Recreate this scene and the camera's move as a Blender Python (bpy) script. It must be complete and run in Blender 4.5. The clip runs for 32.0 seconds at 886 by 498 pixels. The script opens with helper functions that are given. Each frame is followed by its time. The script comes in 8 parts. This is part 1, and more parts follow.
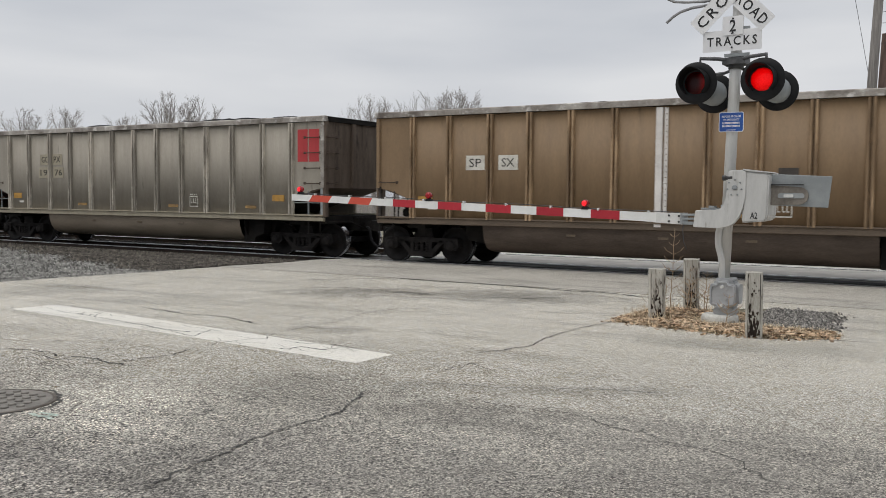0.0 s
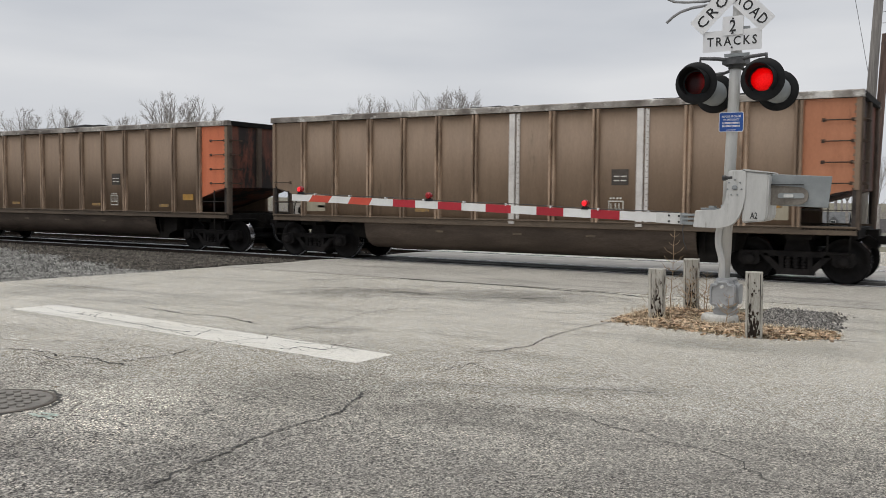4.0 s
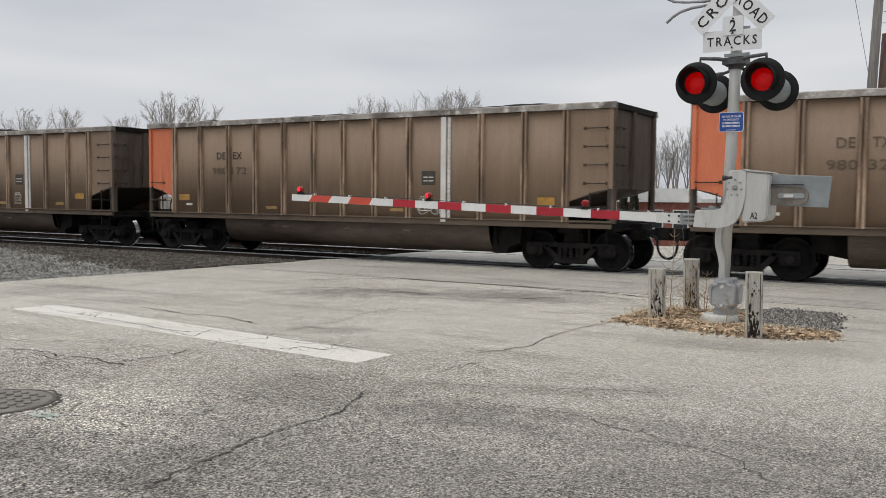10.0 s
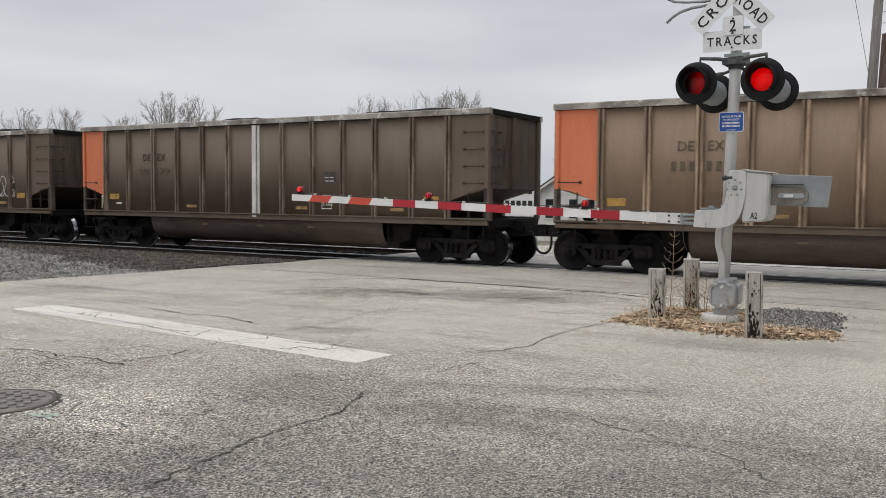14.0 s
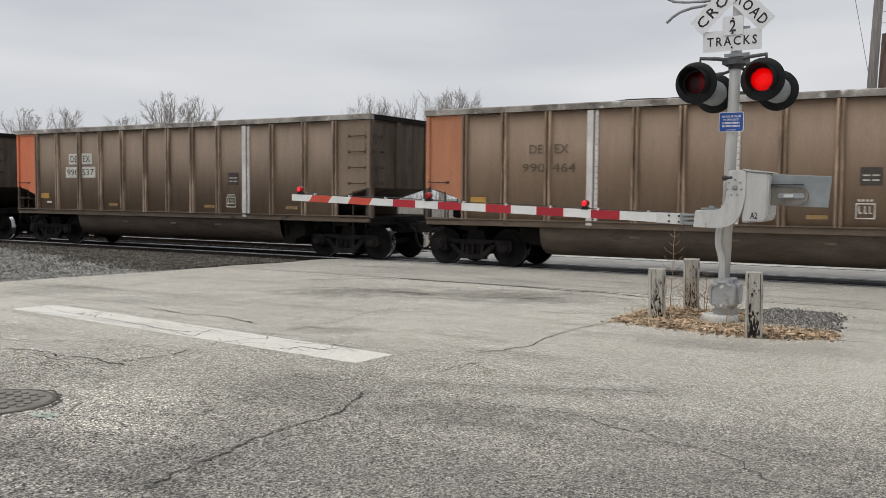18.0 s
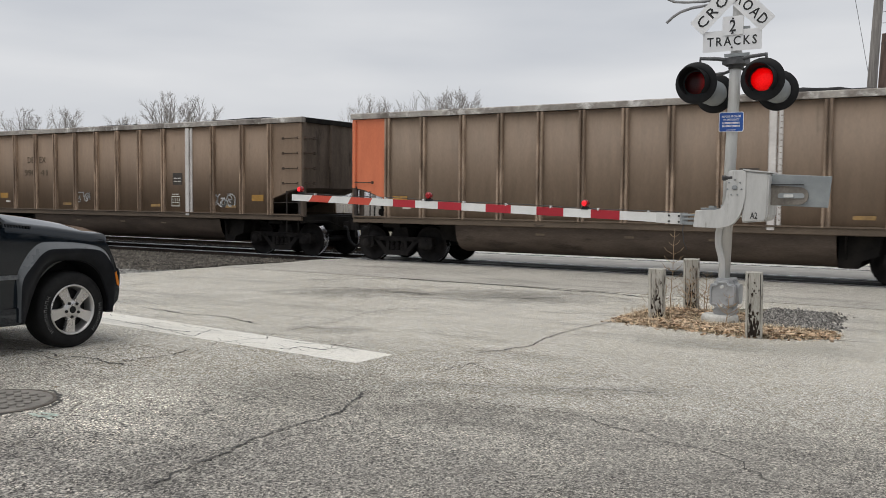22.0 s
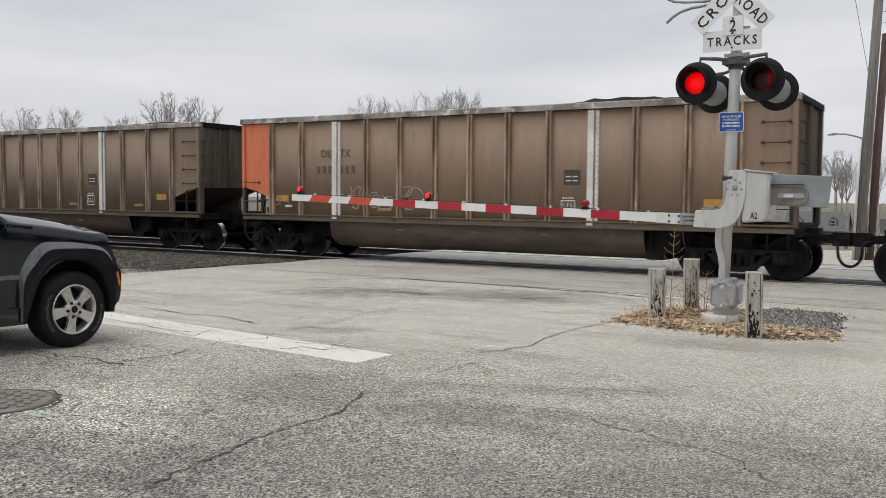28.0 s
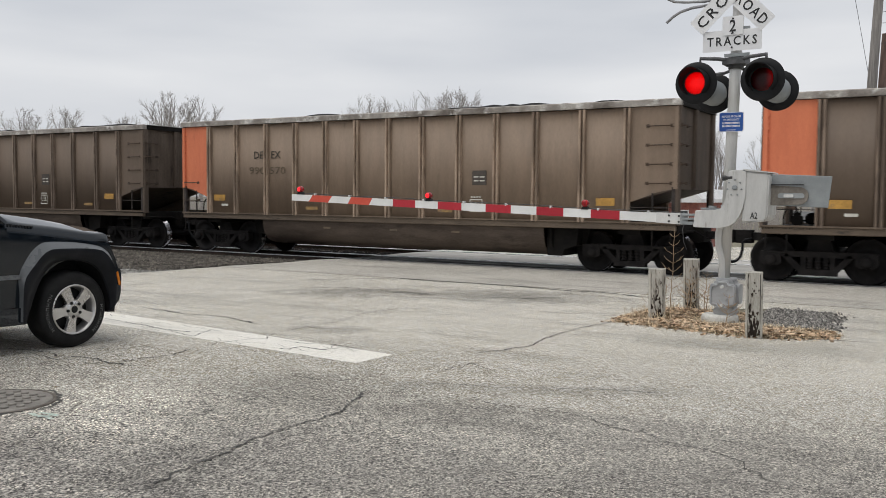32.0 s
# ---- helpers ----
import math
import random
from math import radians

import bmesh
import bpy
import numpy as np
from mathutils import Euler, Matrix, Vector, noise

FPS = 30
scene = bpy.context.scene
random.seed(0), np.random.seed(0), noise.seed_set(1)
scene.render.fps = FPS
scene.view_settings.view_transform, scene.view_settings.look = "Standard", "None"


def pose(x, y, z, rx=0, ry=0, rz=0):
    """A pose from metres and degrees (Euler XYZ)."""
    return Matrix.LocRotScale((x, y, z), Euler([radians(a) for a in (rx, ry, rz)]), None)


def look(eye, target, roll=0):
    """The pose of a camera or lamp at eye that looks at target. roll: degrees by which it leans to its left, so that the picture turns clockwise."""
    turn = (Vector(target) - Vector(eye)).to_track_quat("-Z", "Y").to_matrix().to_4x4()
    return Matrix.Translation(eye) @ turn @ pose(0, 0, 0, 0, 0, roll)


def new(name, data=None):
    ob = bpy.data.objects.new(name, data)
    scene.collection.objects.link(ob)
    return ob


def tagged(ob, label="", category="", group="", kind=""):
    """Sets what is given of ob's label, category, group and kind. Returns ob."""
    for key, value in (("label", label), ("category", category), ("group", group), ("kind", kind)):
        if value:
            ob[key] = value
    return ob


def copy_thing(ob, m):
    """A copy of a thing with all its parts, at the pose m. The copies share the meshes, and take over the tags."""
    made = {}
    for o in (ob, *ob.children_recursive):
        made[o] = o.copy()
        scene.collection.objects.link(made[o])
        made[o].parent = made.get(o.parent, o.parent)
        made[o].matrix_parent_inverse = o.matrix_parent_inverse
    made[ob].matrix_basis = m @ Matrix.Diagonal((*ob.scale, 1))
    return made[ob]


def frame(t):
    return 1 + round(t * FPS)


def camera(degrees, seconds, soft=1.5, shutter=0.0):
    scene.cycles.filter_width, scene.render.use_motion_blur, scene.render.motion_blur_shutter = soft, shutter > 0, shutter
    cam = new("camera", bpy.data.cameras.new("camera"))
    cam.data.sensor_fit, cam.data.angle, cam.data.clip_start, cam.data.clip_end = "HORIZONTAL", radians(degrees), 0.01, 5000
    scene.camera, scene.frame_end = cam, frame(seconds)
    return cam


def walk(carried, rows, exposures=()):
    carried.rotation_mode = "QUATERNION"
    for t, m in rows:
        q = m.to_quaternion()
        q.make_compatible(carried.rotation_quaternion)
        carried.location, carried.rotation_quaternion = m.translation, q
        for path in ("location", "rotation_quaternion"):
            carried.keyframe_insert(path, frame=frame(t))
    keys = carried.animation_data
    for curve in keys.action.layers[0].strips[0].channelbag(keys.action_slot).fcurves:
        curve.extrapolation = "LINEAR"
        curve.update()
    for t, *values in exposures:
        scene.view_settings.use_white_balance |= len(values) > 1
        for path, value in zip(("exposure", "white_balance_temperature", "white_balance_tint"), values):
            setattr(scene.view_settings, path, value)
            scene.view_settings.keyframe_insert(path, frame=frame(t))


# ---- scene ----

# ---- camera and its walk ----
EYE = Vector((0.0, 0.0, 1.6785))
cam = camera(52.21, 32.0, 0.7, 0.08)
_aim = EYE + Vector((-math.sin(radians(31.211)) * math.cos(radians(3.358)), math.cos(radians(31.211)) * math.cos(radians(3.358)), -math.sin(radians(3.358))))
STAND = look(EYE, _aim, 0.479)
walk(cam, [(0, STAND), (32.0, STAND)], [(0, -0.03), (20.0, -0.02), (24.0, 0.04), (28.0, 0.07), (32.0, 0.09)])

# ---- world and sun ----
world = bpy.data.worlds.new("overcast_sky")
scene.world = world
world.use_nodes = True
wn, wl = world.node_tree.nodes, world.node_tree.links
wn.clear()
w_out = wn.new("ShaderNodeOutputWorld")
w_bg = wn.new("ShaderNodeBackground")
w_sky = wn.new("ShaderNodeTexSky")
w_sky.sky_type = "NISHITA"
w_sky.sun_disc = False
w_sky.sun_elevation, w_sky.sun_rotation = radians(67), radians(214)
w_sky.dust_density, w_sky.air_density = 4.0, 1.0
w_hsv = wn.new("ShaderNodeHueSaturation")
w_hsv.inputs["Saturation"].default_value = 0.10
wl.new(w_sky.outputs[0], w_hsv.inputs["Color"])
w_tc = wn.new("ShaderNodeTexCoord")
w_map = wn.new("ShaderNodeMapping")
w_map.inputs["Scale"].default_value = (1.1, 1.1, 5.5)
wl.new(w_tc.outputs["Generated"], w_map.inputs["Vector"])
w_noise = wn.new("ShaderNodeTexNoise")
w_noise.inputs["Scale"].default_value = 1.7
w_noise.inputs["Detail"].default_value = 5.0
w_noise.inputs["Roughness"].default_value = 0.45
wl.new(w_map.outputs[0], w_noise.inputs["Vector"])
w_ramp = wn.new("ShaderNodeValToRGB")
w_ramp.color_ramp.elements[0].position, w_ramp.color_ramp.elements[0].color = 0.36, (5.62, 5.9, 6.4, 1)
w_ramp.color_ramp.elements[1].position, w_ramp.color_ramp.elements[1].color = 0.66, (7.65, 7.77, 8.0, 1)
wl.new(w_noise.outputs["Fac"], w_ramp.inputs[0])
w_mix = wn.new("ShaderNodeMix")
w_mix.data_type = "RGBA"
w_mix.inputs[0].default_value = 0.9
wl.new(w_hsv.outputs[0], w_mix.inputs[6])
wl.new(w_ramp.outputs[0], w_mix.inputs[7])
wl.new(w_mix.outputs[2], w_bg.inputs["Color"])
w_bg.inputs["Strength"].default_value = 0.101
wl.new(w_bg.outputs[0], w_out.inputs[0])

sun = new("sun", bpy.data.lights.new("sun", "SUN"))
sun.data.energy, sun.data.angle, sun.data.color = 1.5, radians(60), (1.0, 0.96, 0.9)
sun.matrix_world = look((-6, -9, 26), (0, 0, 0))


# ---- materials ----
def surface(name, dark, light, scale=6.0, fine=60.0, rough=0.7, metal=0.0, bump=0.15, stretch=(1, 1, 1), spots=None, spot_amount=0.0, spot_scale=9.0, contrast=(0.35, 0.65), grain=0.12):
    """A surface whose colour wanders between two tones, with fine grain, optional stains of a third colour, and relief."""
    m = bpy.data.materials.new(name)
    m.use_nodes = True
    n, l = m.node_tree.nodes, m.node_tree.links
    b = n["Principled BSDF"]
    tc, info = n.new("ShaderNodeTexCoord"), n.new("ShaderNodeObjectInfo")
    shift = n.new("ShaderNodeVectorMath")
    shift.operation = "MULTIPLY_ADD"
    shift.inputs[1].default_value = stretch
    l.new(tc.outputs["Object"], shift.inputs[0])
    spread = n.new("ShaderNodeMath")
    spread.operation = "MULTIPLY"
    spread.inputs[1].default_value = 50.0
    l.new(info.outputs["Random"], spread.inputs[0])
    l.new(spread.outputs[0], shift.inputs[2])

    def cloud(s, detail, ro=0.6):
        t = n.new("ShaderNodeTexNoise")
        t.inputs["Scale"].default_value, t.inputs["Detail"].default_value, t.inputs["Roughness"].default_value = s, detail, ro
        l.new(shift.outputs[0], t.inputs["Vector"])
        return t.outputs["Fac"]

    def mix(kind, fac, a, c):
        x = n.new("ShaderNodeMix")
        x.data_type, x.blend_type = "RGBA", kind
        for sock, v in ((0, fac), (6, a), (7, c)):
            if hasattr(v, "default_value"):
                l.new(v, x.inputs[sock])
            else:
                x.inputs[sock].default_value = v if sock == 0 else (*v, 1)
        return x.outputs[2]

    def ramp(src, a, c):
        r = n.new("ShaderNodeValToRGB")
        r.color_ramp.elements[0].position, r.color_ramp.elements[1].position = a, c
        l.new(src, r.inputs[0])
        return r.outputs[0]

    big, small = cloud(scale, 4), cloud(fine, 3)
    col = mix("MIX", ramp(big, *contrast), dark, light)
    if spots:
        col = mix("MIX", ramp(cloud(spot_scale, 6, 0.7), 1 - spot_amount - 0.06, 1 - spot_amount + 0.06), col, spots)
    col = mix("OVERLAY", grain * 3, col, small) if grain else col
    l.new(col, b.inputs["Base Color"])
    b.inputs["Metallic"].default_value = metal
    rr = n.new("ShaderNodeMath")
    rr.operation = "MULTIPLY_ADD"
    rr.inputs[1].default_value, rr.inputs[2].default_value = 0.25, rough - 0.125
    l.new(big, rr.inputs[0])
    l.new(rr.outputs[0], b.inputs["Roughness"])
    if bump:
        bp = n.new("ShaderNodeBump")
        bp.inputs["Strength"].default_value, bp.inputs["Distance"].default_value = bump, 0.01
        l.new(small, bp.inputs["Height"])
        l.new(bp.outputs[0], b.inputs["Normal"])
    return m


def glow(name, colour, strength):
    m = bpy.data.materials.new(name)
    m.use_nodes = True
    b = m.node_tree.nodes["Principled BSDF"]
    b.inputs["Base Color"].default_value = (*colour, 1)
    b.inputs["Emission Color"].default_value = (*colour, 1)
    b.inputs["Emission Strength"].default_value = strength
    b.inputs["Roughness"].default_value = 0.3
    return m


# stained and worn places in the road: centre, reach across and along, tone
STAINS = [(-8.9, 12.0, 1.3, 1.0, 0.64), (-6.6, 12.9, 1.9, 1.2, 0.58), (-12.6, 9.1, 1.1, 1.1, 0.8), (-6.4, 8.1, 0.45, 0.4, 0.72), (-3.1, 5.3, 0.65, 0.55, 0.78),
          (-2.0, 9.8, 1.7, 0.7, 0.8), (-3.75, 3.3, 0.5, 0.4, 0.8), (-4.4, 5.4, 0.9, 0.8, 0.82), (-5.15, 4.15, 0.75, 0.95, 1.3), (-3.0, 6.4, 1.5, 0.25, 0.82), (-10.2, 9.4, 1.2, 1.0, 0.85), (-4.75, 3.75, 0.5, 0.42, 1.22), (-4.3, 2.95, 0.7, 0.6, 1.2)]


def ramp_stain(n, l, src, tone):
    r = n.new("ShaderNodeMapRange")
    r.inputs["From Min"].default_value, r.inputs["From Max"].default_value = 1.7, 2.4
    r.inputs["To Min"].default_value, r.inputs["To Max"].default_value = tone, 1.0
    l.new(src, r.inputs["Value"])
    return r.outputs[0]


def asphalt(name, tones, bigscale, chip=0.85, pit=0.95, newer=False, stains=False):
    """Weathered chip asphalt: coarse pale stones in a dark binder, worn patches and stains."""
    m = bpy.data.materials.new(name)
    m.use_nodes = True
    n, l = m.node_tree.nodes, m.node_tree.links
    b = n["Principled BSDF"]
    tc = n.new("ShaderNodeTexCoord")

    def tex(s, detail, ro=0.6):
        t = n.new("ShaderNodeTexNoise")
        t.inputs["Scale"].default_value, t.inputs["Detail"].default_value, t.inputs["Roughness"].default_value = s, detail, ro
        l.new(tc.outputs["Object"], t.inputs["Vector"])
        return t.outputs["Fac"]

    def ramp(src, stops):
        r = n.new("ShaderNodeValToRGB")
        e = r.color_ramp.elements
        while len(e) < len(stops):
            e.new(0.5)
        for k, (p, c) in enumerate(stops):
            e[k].position, e[k].color = p, (*c, 1)
        l.new(src, r.inputs[0])
        return r.outputs[0]

    def mix(kind, fac, a, c):
        x = n.new("ShaderNodeMix")
        x.data_type, x.blend_type = "RGBA", kind
        if hasattr(fac, "default_value"):
            l.new(fac, x.inputs[0])
        else:
            x.inputs[0].default_value = fac
        l.new(a, x.inputs[6])
        l.new(c, x.inputs[7])
        return x.outputs[2]

    lo, hi = tones
    base = ramp(tex(bigscale, 4, 0.55), [(0.35, lo), (0.65, hi)])
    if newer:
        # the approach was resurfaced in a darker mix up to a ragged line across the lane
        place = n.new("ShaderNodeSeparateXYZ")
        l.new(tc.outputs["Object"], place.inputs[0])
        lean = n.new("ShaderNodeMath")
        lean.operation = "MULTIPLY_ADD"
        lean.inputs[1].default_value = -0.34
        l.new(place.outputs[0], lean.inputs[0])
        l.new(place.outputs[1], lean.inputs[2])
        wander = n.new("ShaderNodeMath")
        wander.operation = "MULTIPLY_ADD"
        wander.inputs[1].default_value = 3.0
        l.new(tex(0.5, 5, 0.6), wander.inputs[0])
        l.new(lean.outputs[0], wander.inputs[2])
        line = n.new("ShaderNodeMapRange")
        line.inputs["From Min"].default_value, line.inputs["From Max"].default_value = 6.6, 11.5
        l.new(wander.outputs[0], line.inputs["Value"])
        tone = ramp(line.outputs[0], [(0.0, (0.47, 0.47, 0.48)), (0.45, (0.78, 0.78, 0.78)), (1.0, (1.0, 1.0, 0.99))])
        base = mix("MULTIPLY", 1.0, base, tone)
    worn = ramp(tex(3.1, 6, 0.7), [(0.32, (0.38, 0.38, 0.385)), (0.5, (0.5, 0.5, 0.5)), (0.7, (0.6, 0.597, 0.585))])
    col = mix("OVERLAY", 0.5, base, worn)
    # rubber and dirt drawn out along the lanes
    long = n.new("ShaderNodeMapping")
    long.inputs["Scale"].default_value = (0.22, 1.5, 1.0)
    l.new(tc.outputs["Object"], long.inputs["Vector"])
    smear = n.new("ShaderNodeTexNoise")
    smear.inputs["Scale"].default_value, smear.inputs["Detail"].default_value, smear.inputs["Roughness"].default_value = 1.0, 6.0, 0.65
    l.new(long.outputs[0], smear.inputs["Vector"])
    col = mix("MULTIPLY", 0.8, col, ramp(smear.outputs["Fac"], [(0.30, (0.62, 0.62, 0.63)), (0.46, (1, 1, 1))]))
    # stone chips, rolled out along the lane
    rolled = n.new("ShaderNodeMapping")
    rolled.inputs["Scale"].default_value = (1.0, 0.66, 1.0)
    l.new(tc.outputs["Object"], rolled.inputs["Vector"])
    v = n.new("ShaderNodeTexVoronoi")
    v.inputs["Scale"].default_value = 105.0
    l.new(rolled.outputs[0], v.inputs["Vector"])
    sep = n.new("ShaderNodeSeparateColor")
    l.new(v.outputs["Color"], sep.inputs[0])
    chips = ramp(sep.outputs[0], [(0.0, (0.06, 0.06, 0.065)), (0.28, (0.36, 0.36, 0.36)), (0.72, (0.64, 0.635, 0.62)), (0.93, (1.0, 0.99, 0.95))])
    chip_amount, pit_amount = chip, pit
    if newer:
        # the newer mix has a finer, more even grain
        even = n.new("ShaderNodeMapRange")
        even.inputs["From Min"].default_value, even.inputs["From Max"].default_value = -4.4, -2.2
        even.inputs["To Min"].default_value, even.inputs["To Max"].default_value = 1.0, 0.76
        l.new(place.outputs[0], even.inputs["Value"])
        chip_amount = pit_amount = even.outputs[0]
    col = mix("OVERLAY", chip_amount, col, chips)
    # clumps of bare stone and of binder, a few centimetres across
    clump = n.new("ShaderNodeTexNoise")
    clump.inputs["Scale"].default_value, clump.inputs["Detail"].default_value, clump.inputs["Roughness"].default_value = 34.0, 2.0, 0.6
    l.new(rolled.outputs[0], clump.inputs["Vector"])
    col = mix("MULTIPLY", chip * 0.3, col, ramp(clump.outputs["Fac"], [(0.36, (0.62, 0.62, 0.625)), (0.50, (1.0, 1.0, 1.0)), (0.66, (1.22, 1.21, 1.19))]))
    grain = n.new("ShaderNodeTexNoise")
    grain.inputs["Scale"].default_value, grain.inputs["Detail"].default_value, grain.inputs["Roughness"].default_value = 92.0, 3.0, 0.75
    l.new(rolled.outputs[0], grain.inputs["Vector"])
    pits = ramp(grain.outputs["Fac"], [(0.432, (0.01, 0.01, 0.01)), (0.472, (1, 1, 1))])
    gaps = n.new("ShaderNodeTexVoronoi")
    gaps.feature = "DISTANCE_TO_EDGE"
    gaps.inputs["Scale"].default_value = 105.0
    l.new(rolled.outputs[0], gaps.inputs["Vector"])
    col = mix("MULTIPLY", chip * 0.45, col, ramp(gaps.outputs["Distance"], [(0.02, (0.10, 0.10, 0.10)), (0.13, (1, 1, 1))]))
    patchy = ramp(tex(0.9, 3, 0.6), [(0.35, (0.55, 0.55, 0.55)), (0.65, (1, 1, 1))])
    deep = n.new("ShaderNodeMath")
    deep.operation = "MULTIPLY"
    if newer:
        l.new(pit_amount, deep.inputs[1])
    else:
        deep.inputs[1].default_value = pit
    l.new(patchy, deep.inputs[0])
    col = mix("MULTIPLY", deep.outputs[0], col, pits)
    if stains:
        # stains: oil, tyre dirt and damp where cars stand and turn, and a few paler worn places
        ragged = tex(1.9, 6, 0.68)
        for cx, cy, rx, ry, tone in STAINS:
            spot = n.new("ShaderNodeMapping")
            spot.vector_type = "TEXTURE"
            spot.inputs["Location"].default_value = (cx, cy, 0)
            spot.inputs["Rotation"].default_value = (0, 0, math.atan2(-cx, cy))
            spot.inputs["Scale"].default_value = (rx, ry, 50)
            l.new(tc.outputs["Object"], spot.inputs["Vector"])
            far = n.new("ShaderNodeVectorMath")
            far.operation = "LENGTH"
            l.new(spot.outputs[0], far.inputs[0])
            rag = n.new("ShaderNodeMath")
            rag.operation = "MULTIPLY_ADD"
            rag.inputs[1].default_value = 2.6
            l.new(ragged, rag.inputs[0])
            l.new(far.outputs["Value"], rag.inputs[2])
            col = mix("MULTIPLY", 1.0, col, ramp_stain(n, l, rag.outputs[0], tone))
    # crazing: fine cracks that come and go
    for size, width, low, high in ((0.55, 0.006, 0.58, 0.68), (4.2, 0.03, 0.60, 0.70)):
        warp = n.new("ShaderNodeVectorMath")
        warp.operation = "MULTIPLY_ADD"
        wob = n.new("ShaderNodeTexNoise")
        wob.inputs["Scale"].default_value, wob.inputs["Detail"].default_value = size * 2.2, 5.0
        l.new(tc.outputs["Object"], wob.inputs["Vector"])
        l.new(wob.outputs["Color"], warp.inputs[0])
        warp.inputs[1].default_value = (0.55 / size,) * 3
        l.new(tc.outputs["Object"], warp.inputs[2])
        e = n.new("ShaderNodeTexVoronoi")
        e.feature = "DISTANCE_TO_EDGE"
        e.inputs["Scale"].default_value = size
        l.new(warp.outputs[0], e.inputs["Vector"])
        edge = ramp(e.outputs["Distance"], [(0.0, (0.2, 0.2, 0.2)), (width, (1, 1, 1))])
        where = ramp(tex(0.42 + size * 0.05, 4, 0.6), [(low, (0, 0, 0)), (high, (1, 1, 1))])
        col = mix("MULTIPLY", where, col, edge)
    l.new(col, b.inputs["Base Color"])
    b.inputs["Roughness"].default_value = 0.9
    b.inputs["Specular IOR Level"].default_value = 0.25
    bp = n.new("ShaderNodeBump")
    bp.inputs["Strength"].default_value, bp.inputs["Distance"].default_value = 0.8, 0.012
    l.new(pits, bp.inputs["Height"])
    l.new(bp.outputs[0], b.inputs["Normal"])
    return m


M = {}
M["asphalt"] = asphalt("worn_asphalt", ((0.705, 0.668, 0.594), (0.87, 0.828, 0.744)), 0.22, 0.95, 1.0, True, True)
M["crossing"] = asphalt("crossing_surface", ((0.54, 0.514, 0.464), (0.65, 0.62, 0.56)), 0.5, 0.5, 0.6, False, True)
M["panel"] = surface("concrete_crossing_panel", (0.34, 0.325, 0.30), (0.46, 0.445, 0.415), 1.5, 30, 0.8)
# pale paving with the train's shade painted in as dark streaks and blotches
M["shaded_panel"] = surface("panel_with_train_shade", (0.10, 0.096, 0.09), (0.30, 0.29, 0.275), 1.2, 30, 0.85, 0, 0.1, (0.35, 2.5, 1), (0.03, 0.028, 0.026), 0.52, 1.3)
M["flangeway_shade"] = surface("black_flangeway_and_shade", (0.012, 0.012, 0.012), (0.035, 0.033, 0.031), 3, 30, 0.9)
M["crack"] = surface("crack_filling", (0.042, 0.041, 0.039), (0.10, 0.095, 0.088), 8, 60, 0.95)
M["paintline"] = asphalt("road_paint", ((0.90, 0.87, 0.79), (0.96, 0.935, 0.865)), 0.8, 0.22, 0.30)
M["earth"] = surface("winter_earth", (0.10, 0.09, 0.06), (0.24, 0.22, 0.15), 0.4, 8, 0.95)
M["stone_pale"] = surface("pale_gravel", (0.15, 0.147, 0.136), (0.36, 0.352, 0.328), 3.0, 40, 0.9)
M["stone_dark"] = surface("track_ballast", (0.05, 0.044, 0.037), (0.17, 0.152, 0.128), 3.0, 40, 0.95)
M["stone_black"] = surface("near_black_ballast", (0.008, 0.0075, 0.007), (0.027, 0.024, 0.021), 3.0, 40, 0.95)
M["stone_mixed"] = surface("broken_asphalt_lumps", (0.05, 0.047, 0.043), (0.40, 0.38, 0.35), 25.0, 40, 0.9)
M["rail"] = surface("rail_side", (0.025, 0.017, 0.013), (0.06, 0.040, 0.030), 4, 40, 0.8, 0.2)
M["railtop"] = surface("polished_rail_head", (0.88, 0.88, 0.9), (0.95, 0.95, 0.96), 3, 50, 0.34, 0.6, 0.0)
M["tie"] = surface("creosoted_tie", (0.03, 0.025, 0.02), (0.10, 0.085, 0.07), 5, 40, 0.9, stretch=(1, 6, 6))
BROWN = {
    "brown": ((0.212, 0.147, 0.100), (0.276, 0.194, 0.134)),
    "olive": ((0.196, 0.141, 0.100), (0.258, 0.189, 0.136)),
    "rust": ((0.19, 0.122, 0.066), (0.25, 0.168, 0.094)),
    "umber": ((0.120, 0.086, 0.062), (0.158, 0.115, 0.084)),
    "grey": ((0.245, 0.205, 0.172), (0.335, 0.283, 0.242)),
    "pale": ((0.275, 0.248, 0.205), (0.365, 0.332, 0.28)),
    "orange": ((0.62, 0.165, 0.075), (0.74, 0.22, 0.105)),
    "faded": ((0.43, 0.17, 0.085), (0.52, 0.22, 0.12)),
    "worn_orange": ((0.28, 0.112, 0.05), (0.37, 0.15, 0.07)),
    "amber": ((0.47, 0.15, 0.02), (0.56, 0.20, 0.035)),
    "maroon": ((0.13, 0.05, 0.04), (0.19, 0.08, 0.065)),
    "red": ((0.42, 0.035, 0.04), (0.5, 0.05, 0.055)),
    "buff": ((0.30, 0.265, 0.195), (0.42, 0.375, 0.285)),
}
M["sill"] = surface("grimy_side_sill", (0.10, 0.074, 0.052), (0.15, 0.112, 0.08), 2.0, 28, 0.7, 0.0, 0.06, (0.6, 2, 2), (0.03, 0.024, 0.02), 0.34, 2.0)
